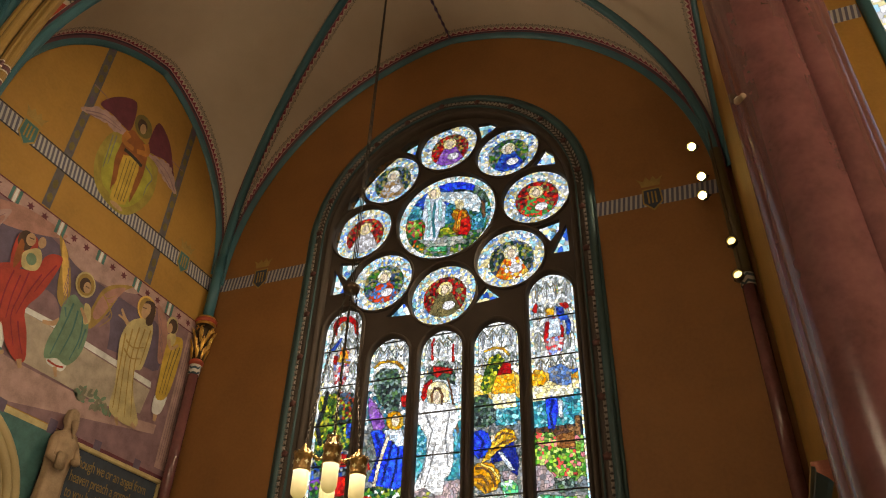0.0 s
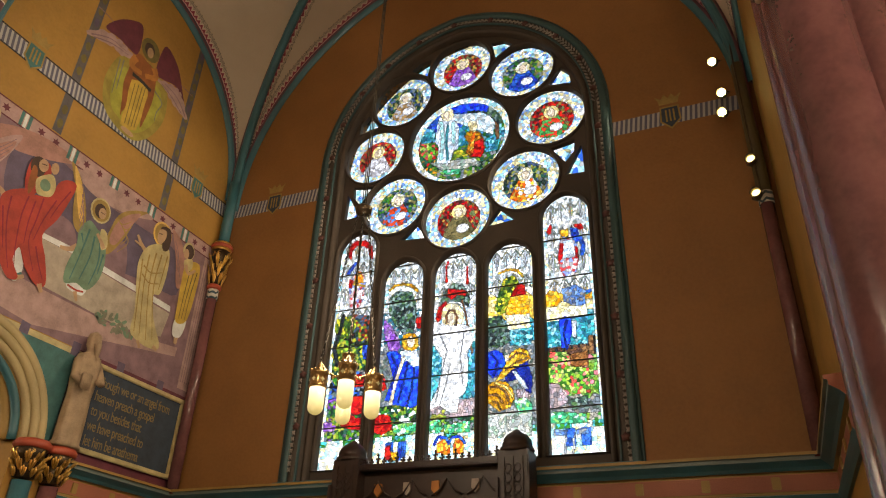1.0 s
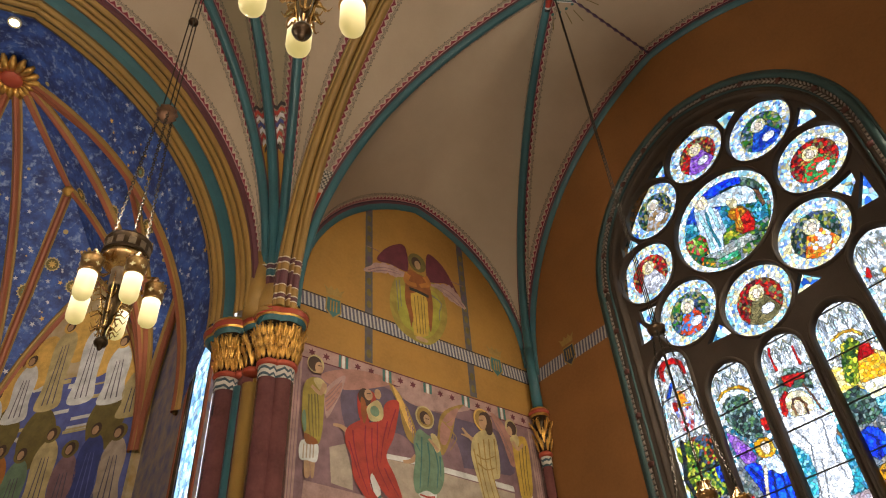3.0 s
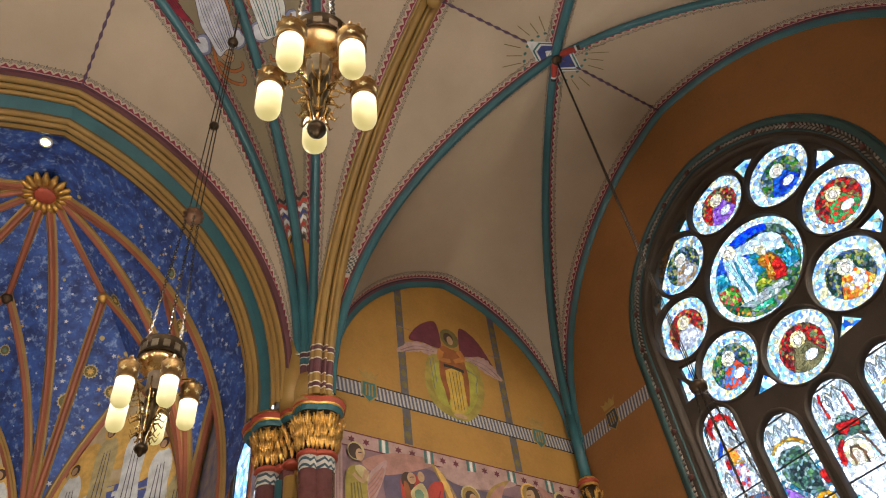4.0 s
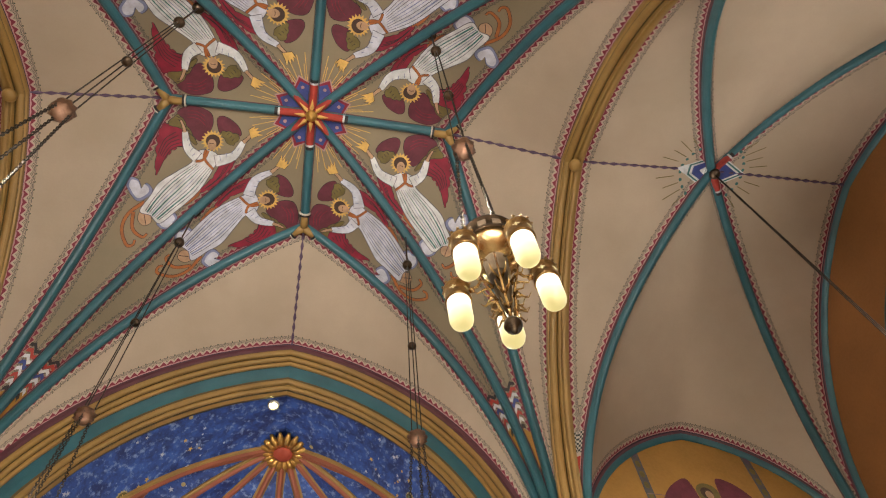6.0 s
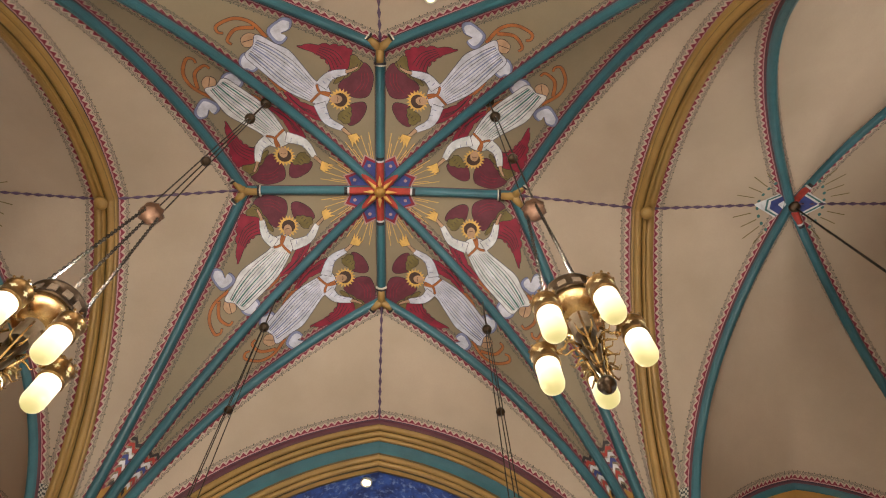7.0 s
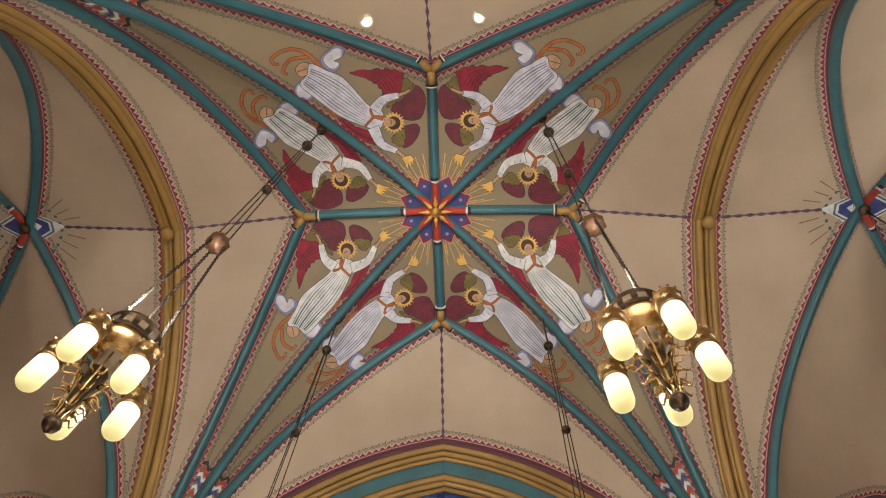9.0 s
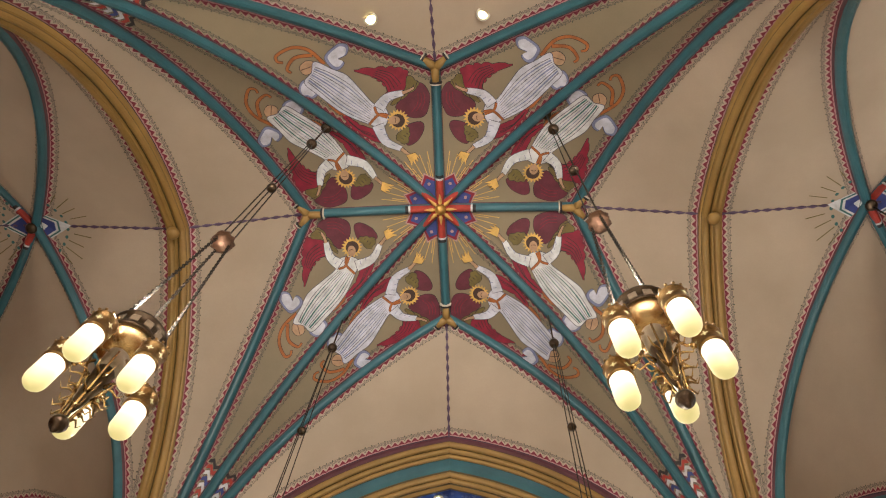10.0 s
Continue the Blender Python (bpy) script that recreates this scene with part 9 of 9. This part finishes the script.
post(1.65, 5.15)
post(-1.68, 5.12)
part("back_panel", box(bmesh.new(), (0.0, -1.4, 0.0), (0.12, 1.4, 4.57), 0.01), M["wood"], screen)
part("top_rail", box(bmesh.new(), (-0.22, -1.4, 4.50), (0.12, 1.4, 4.62), 0.02), M["wood"], screen)
part("middle_rail", box(bmesh.new(), (-0.20, -1.4, 3.88), (0.12, 1.4, 3.98), 0.02), M["wood"], screen)
crest = bmesh.new()
for k in range(21):
    y = -1.32 + 0.132 * k
    tall = 0.20 if k % 3 == 0 else 0.12
    tube(crest, [(-0.1, y, 4.60), (-0.1, y, 4.60 + tall * 0.6), (-0.1, y, 4.60 + tall)], lambda q: 0.030 - 0.018 * q, 6)
    bmesh.ops.create_icosphere(crest, subdivisions=1, radius=0.030, matrix=Matrix.Translation((-0.1, y, 4.60 + tall)))
    bmesh.ops.create_icosphere(crest, subdivisions=1, radius=0.022, matrix=Matrix.Translation((-0.1, y + 0.035, 4.60 + tall * 0.65)))
    bmesh.ops.create_icosphere(crest, subdivisions=1, radius=0.022, matrix=Matrix.Translation((-0.1, y - 0.035, 4.60 + tall * 0.65)))
part("cresting", crest, M["wood"], screen, "row of carved fleurons")
for y, mat in ((1.05, "p_orange"), (0.45, "p_stone"), (-0.12, "p_orange"), (-0.9, "p_stone")):
    bm = bmesh.new()
    vs = [bm.verts.new((-0.05, y + a, 4.16 + b)) for a, b in ((-0.07, 0.12), (0.07, 0.12), (0.075, -0.03), (0, -0.12), (-0.075, -0.03))]
    f = bm.faces.new(vs)
    r = bmesh.ops.extrude_face_region(bm, geom=[f])
    bmesh.ops.translate(bm, verts=[v for v in r["geom"] if isinstance(v, bmesh.types.BMVert)], vec=(0.05, 0, 0))
    part("shield", bm, M[mat], screen, "small painted shield")
swag = bmesh.new()
for k in range(4):
    y = -1.05 + 0.7 * k
    tube(swag, [(-0.04, y - 0.3, 4.02), (-0.05, y - 0.15, 4.10), (-0.05, y, 4.32), (-0.05, y + 0.15, 4.10), (-0.04, y + 0.3, 4.02)], 0.02, 6)
part("carved_arches", swag, M["wood"], screen)
for y in (-1.35, -0.85, -0.42, 0.42, 0.85, 1.35):
    box_part("mullion", (-0.22, y - 0.045, 0.9), (-0.02, y + 0.045, 3.9), M["wood"], screen, 0.015)
niche = bmesh.new()
tube(niche, [(-0.1, -0.36, 3.0), (-0.1, -0.36, 3.42), (-0.1, -0.2, 3.62), (-0.1, 0.0, 3.72), (-0.1, 0.2, 3.62), (-0.1, 0.36, 3.42), (-0.1, 0.36, 3.0)], 0.04, 8)
part("niche_arch", niche, M["wood"], screen)
bm = bmesh.new()
bm.faces.new([bm.verts.new((-0.02, y, z)) for y, z in ((-0.34, 2.2), (0.34, 2.2), (0.34, 3.42), (0.2, 3.6), (0.0, 3.68), (-0.2, 3.6), (-0.34, 3.42))])
part("niche_back", bm, M["gold"], screen, "gilded niche back")
part("niche_ornament", lathe(bmesh.new(), [(0.07, 3.1), (0.09, 3.3), (0.06, 3.45), (0.02, 3.5)], 14, (-0.1, 0, 0)), M["red"], screen, "", True)
for y in (-0.64, 0.64):
    part("painted_panel", box(bmesh.new(), (-0.03, y - 0.17, 1.2), (0.0, y + 0.17, 3.7), 0.01), M["p_violet"], screen)
for y in (-1.1, 1.1):
    part("painted_panel", box(bmesh.new(), (-0.03, y - 0.2, 1.2), (0.0, y + 0.2, 3.7), 0.01), M["p_crimson"], screen)


def wood_frame(place, turn, label):
    ob = holder("relief_frame", place)
    ob.rotation_euler = (0, 0, turn)
    tagged(ob, label, "carved frame", "carved relief frames on the transept walls")
    part("panel", box(bmesh.new(), (-0.58, -0.10, -2.0), (0.58, 0.0, -0.12), 0.01), M["wood"], ob)
    for lo, hi in (((-0.70, -0.2, -2.1), (-0.56, 0, -0.1)), ((0.56, -0.2, -2.1), (0.70, 0, -0.1)), ((-0.74, -0.24, -0.14), (0.74, 0, 0.0))):
        part("frame_bar", box(bmesh.new(), lo, hi, 0.02), M["wood"], ob)
    for x in (-0.66, -0.3, 0.3, 0.66):
        part("knop", lathe(bmesh.new(), [(0.035, 0.0), (0.05, 0.04), (0.02, 0.09)], 10, (x, -0.12, -0.01)), M["wood"], ob, "", True)
    part("roundel_ring", tube(bmesh.new(), [(0.15 * math.cos(q), -0.16, -0.28 + 0.18 * math.sin(q)) for q in (2 * math.pi * i / 20 for i in range(21))], 0.025, 8), M["wood"], ob, "", True)
    bm = bmesh.new()
    bmesh.ops.create_icosphere(bm, subdivisions=2, radius=1.0, matrix=Matrix.Translation((0, -0.12, -0.28)) @ Matrix.Diagonal((0.13, 0.05, 0.16, 1)))
    part("roundel", bm, M["red"], ob, "red oval roundel", True)
    part("ledge", box(bmesh.new(), (-0.5, -0.16, -0.58), (0.5, -0.08, -0.52), 0.01), M["ochre"], ob)
    return ob


wood_frame((WALL_X - 0.02, 1.76, 3.72), radians(-90), "dark carved wooden relief frame with a red roundel")
wood_frame((WALL_X - 0.02, 10.75, 3.72), radians(-90), "dark carved wooden relief frame with a red roundel")
wood_frame((11.35, MURAL_Y - 0.02, 3.62), 0.0, "dark carved wooden relief frame with a red roundel")

# ---- apse paintings ----
def apse_wall_place(c0, c1):
    a, b = Vector(c0), Vector(c1)
    d = (b - a).normalized()
    n = Vector((-d.y, d.x))
    if n.dot(Vector((AX, AY)) - a) < 0:
        n = -n

    def place(u, v, layer):
        q = a + d * u + n * (0.006 + 0.006 * layer - 0.0)
        return Vector((q.x, q.y, v))
    return place, (b - a).length


def apse_scene(i, flip, seed):
    place, length = apse_wall_place(CORNERS[i], CORNERS[i + 1])
    ob = holder("apse_mural")
    tagged(ob, "crowd of pale-robed figures with gold wings over blue clouds", "mural")
    rr = random.Random(seed)
    f = lambda u: (length - u) if flip else u
    put = lambda name, pts, mat, layer: shape(name, [(f(u), v) for u, v in pts], place, M[mat], ob, layer)
    put("blue_ground", rect(0.05, 8.0, length - 0.05, 11.9), "p_sky", 0)
    for k in range(22):
        u, z = rr.uniform(0.3, length - 0.3), rr.uniform(10.2, 11.9)
        w = rr.uniform(0.2, 0.6)
        put("cloud_stroke", rect(u - w, z, u + w, z + rr.uniform(0.05, 0.14)), "p_white" if k % 3 else "p_cream", 1 + k % 2)
    for u, z in ((0.5, 12.1), (1.55, 12.6), (2.35, 13.2), (3.4, 12.6), (4.4, 12.0), (1.0, 10.4), (2.9, 10.3), (4.0, 10.5)):
        put("gold_wing", smooth_loop([(u - 0.55, z + 0.1), (u - 0.2, z + 0.75), (u + 0.25, z + 0.7), (u + 0.5, z), (u + 0.2, z - 0.8), (u - 0.3, z - 0.7)]), "p_gold" if z > 11 else "p_olive", 3)
    for u, foot, head, mat in ((1.0, 10.9, 12.7, "p_white"), (1.9, 11.1, 13.5, "p_white"), (2.85, 11.1, 13.6, "p_cream"), (3.75, 10.9, 12.7, "p_white"), (0.35, 10.4, 11.8, "p_cream"), (4.5, 10.4, 11.8, "p_white"),
                               (0.5, 8.2, 10.0, "p_stone"), (1.15, 8.3, 10.2, "p_blue"), (1.75, 8.0, 9.8, "p_mauve"), (2.4, 8.3, 10.3, "p_cream"), (3.1, 8.1, 9.9, "p_green"), (3.75, 8.3, 10.1, "p_orange"), (4.35, 8.1, 9.9, "p_stone")):
        h = head - foot
        put("robe", smooth_loop([(u - 0.14, head - 0.18), (u + 0.14, head - 0.18), (u + 0.34, head - 0.6), (u + 0.30, foot + h * 0.3), (u + 0.36, foot), (u - 0.34, foot), (u - 0.30, foot + h * 0.3), (u - 0.33, head - 0.6)]), mat, 4)
        for q in (-0.16, 0.0, 0.15):
            put("fold", ribbon([(u + q * 0.6, head - 0.6), (u + q, foot + 0.1)], 0.02, 0.035), "p_line" if mat != "p_blue" else "p_sky", 5)
        put("halo", ellipse(u, head, 0.23, 0.23), "p_gold" if head > 10.5 else "p_olive", 5)
        put("hair", ellipse(u, head, 0.14, 0.17), "p_hair", 6)
        put("face", ellipse(u + 0.02, head - 0.03, 0.09, 0.12), "p_skin", 7)
    return ob


apse_scene(1, False, 3)
apse_scene(2, False, 4)
apse_scene(3, True, 5)

# gold roundels among the stars of the apse vault
_bm = bmesh.new()
_bm.from_mesh(apse_vault.data)
APSE_BVH = BVHTree.FromBMesh(_bm)
_bm.free()


def roundel(yaw, tilt, size, tone):
    d = Vector((math.cos(radians(yaw)) * math.cos(radians(tilt)), math.sin(radians(yaw)) * math.cos(radians(tilt)), math.sin(radians(tilt))))
    p, n, _, _ = APSE_BVH.ray_cast(Vector((AX, AY, 11.0)), d)
    if p is None:
        return
    n = n if n.dot(d) < 0 else -n
    q = n.to_track_quat('Z', 'Y').to_matrix().to_4x4()
    ob = holder("star_roundel", p + n * 0.02)
    ob.matrix_world = Matrix.Translation(p + n * 0.02) @ q
    tagged(ob, "small gold flower roundel painted on the blue apse vault", "painted star", "gold roundels on the apse vault")
    place = lambda u, v, l: Vector((u, v, 0.005 * l))
    shape("rim_dots", spiky(0, 0, size * 0.9, size * 1.12, 14), place, M["p_cream"], ob, 0)
    shape("disc", ellipse(0, 0, size * 0.82, size * 0.82), place, M["p_olive"], ob, 1)
    shape("flower", spiky(0, 0, size * 0.30, size * 0.62, 8), place, M[tone], ob, 2)


rr = random.Random(21)
for k in range(34):
    roundel(-25 + 230 * ((k * 0.618) % 1.0), rr.uniform(8, 62), rr.choice((0.15, 0.19, 0.22)), rr.choice(("p_gold", "p_green", "p_gold")))
star_bm = bmesh.new()
for k in range(620):
    yaw, tilt = rr.uniform(-40, 220), rr.uniform(-5, 70)
    d = Vector((math.cos(radians(yaw)) * math.cos(radians(tilt)), math.sin(radians(yaw)) * math.cos(radians(tilt)), math.sin(radians(tilt))))
    p, n, _, _ = APSE_BVH.ray_cast(Vector((AX, AY, 11.0)), d)
    if p is None:
        continue
    n = n if n.dot(d) < 0 else -n
    m = Matrix.Translation(p + n * 0.015) @ n.to_track_quat('Z', 'Y').to_matrix().to_4x4() @ Matrix.Rotation(rr.uniform(0, 2), 4, 'Z')
    s = rr.uniform(0.03, 0.085)
    vs = [star_bm.verts.new(m @ Vector((s * (1.0 if i % 2 else 0.42) * math.cos(math.pi * i / 5), s * (1.0 if i % 2 else 0.42) * math.sin(math.pi * i / 5), 0))) for i in range(10)]
    f = star_bm.faces.new(vs)
    f.material_index = 0 if k % 3 else 1
stars = part("painted_stars", star_bm, [M["p_lilac"], M["p_gold"]], None)
tagged(stars, "many small pale and gilt stars painted on the blue vault", "stars", kind="stuff")

# aisle window behind the near pier
aisle_win = holder("window_3")
structure(aisle_win, "tall stained-glass aisle window in a teal frame", "window")
GLASS_KEEP, CY_KEEP = GLASS_X, CY
GLASS_X, CY = 11.75, -5.3
mosaic("leaded_light", -1.32, 1.32, 7.95, 16.1, 0.16, lambda u, z: True, lambda u, z: PALE if abs(u) > 1.0 else TEALS + BLUES + PALE, aisle_win, "", 0.07)
GLASS_X, CY = GLASS_KEEP, CY_KEEP
loop = arch_outline(-5.3, 1.42, 7.9, 14.2, 16.2, 14)
part("frame_roll", tube(bmesh.new(), [(11.47, u, z) for u, z in loop[1:] + loop[:1]], 0.12, 8), M["teal"], aisle_win, "teal-painted frame roll", True)
aisle_band = holder("wall_painting")
tagged(aisle_band, "striped blue and white band on the ochre aisle wall", "painting")
shape("striped_band", rect(-3.75, 13.7, -1.6, 14.1), lambda u, v, l: Vector((11.494 - 0.005 * l, u, v)), M["stripe"], aisle_band, 0)

# small surveillance camera on the near pier
seccam = holder("security_camera", (5.0, -0.36, 6.12))
tagged(seccam, "small pale security camera bracketed to the purple pier", "camera")
seccam.rotation_euler = (0, 0, radians(120))
seccam.scale = (0.6, 0.6, 0.6)
part("plate", box(bmesh.new(), (-0.06, -0.05, -0.02), (0.06, -0.02, 0.16), 0.008), M["bronze"], seccam)
part("bracket", tube(bmesh.new(), [(0, -0.03, 0.04), (0, 0.05, 0.02), (0, 0.08, -0.04)], 0.014, 8), M["white"], seccam, "", True)
body = lathe(bmesh.new(), [(0.02, -0.12), (0.045, -0.11), (0.05, 0.06), (0.04, 0.08)], 14)
bmesh.ops.rotate(body, verts=body.verts[:], cent=(0, 0, 0), matrix=Matrix.Rotation(radians(75), 3, 'X'))
bmesh.ops.translate(body, verts=body.verts[:], vec=(0, 0.08, -0.06))
part("body", body, M["statue"], seccam, "pale tube body", True)
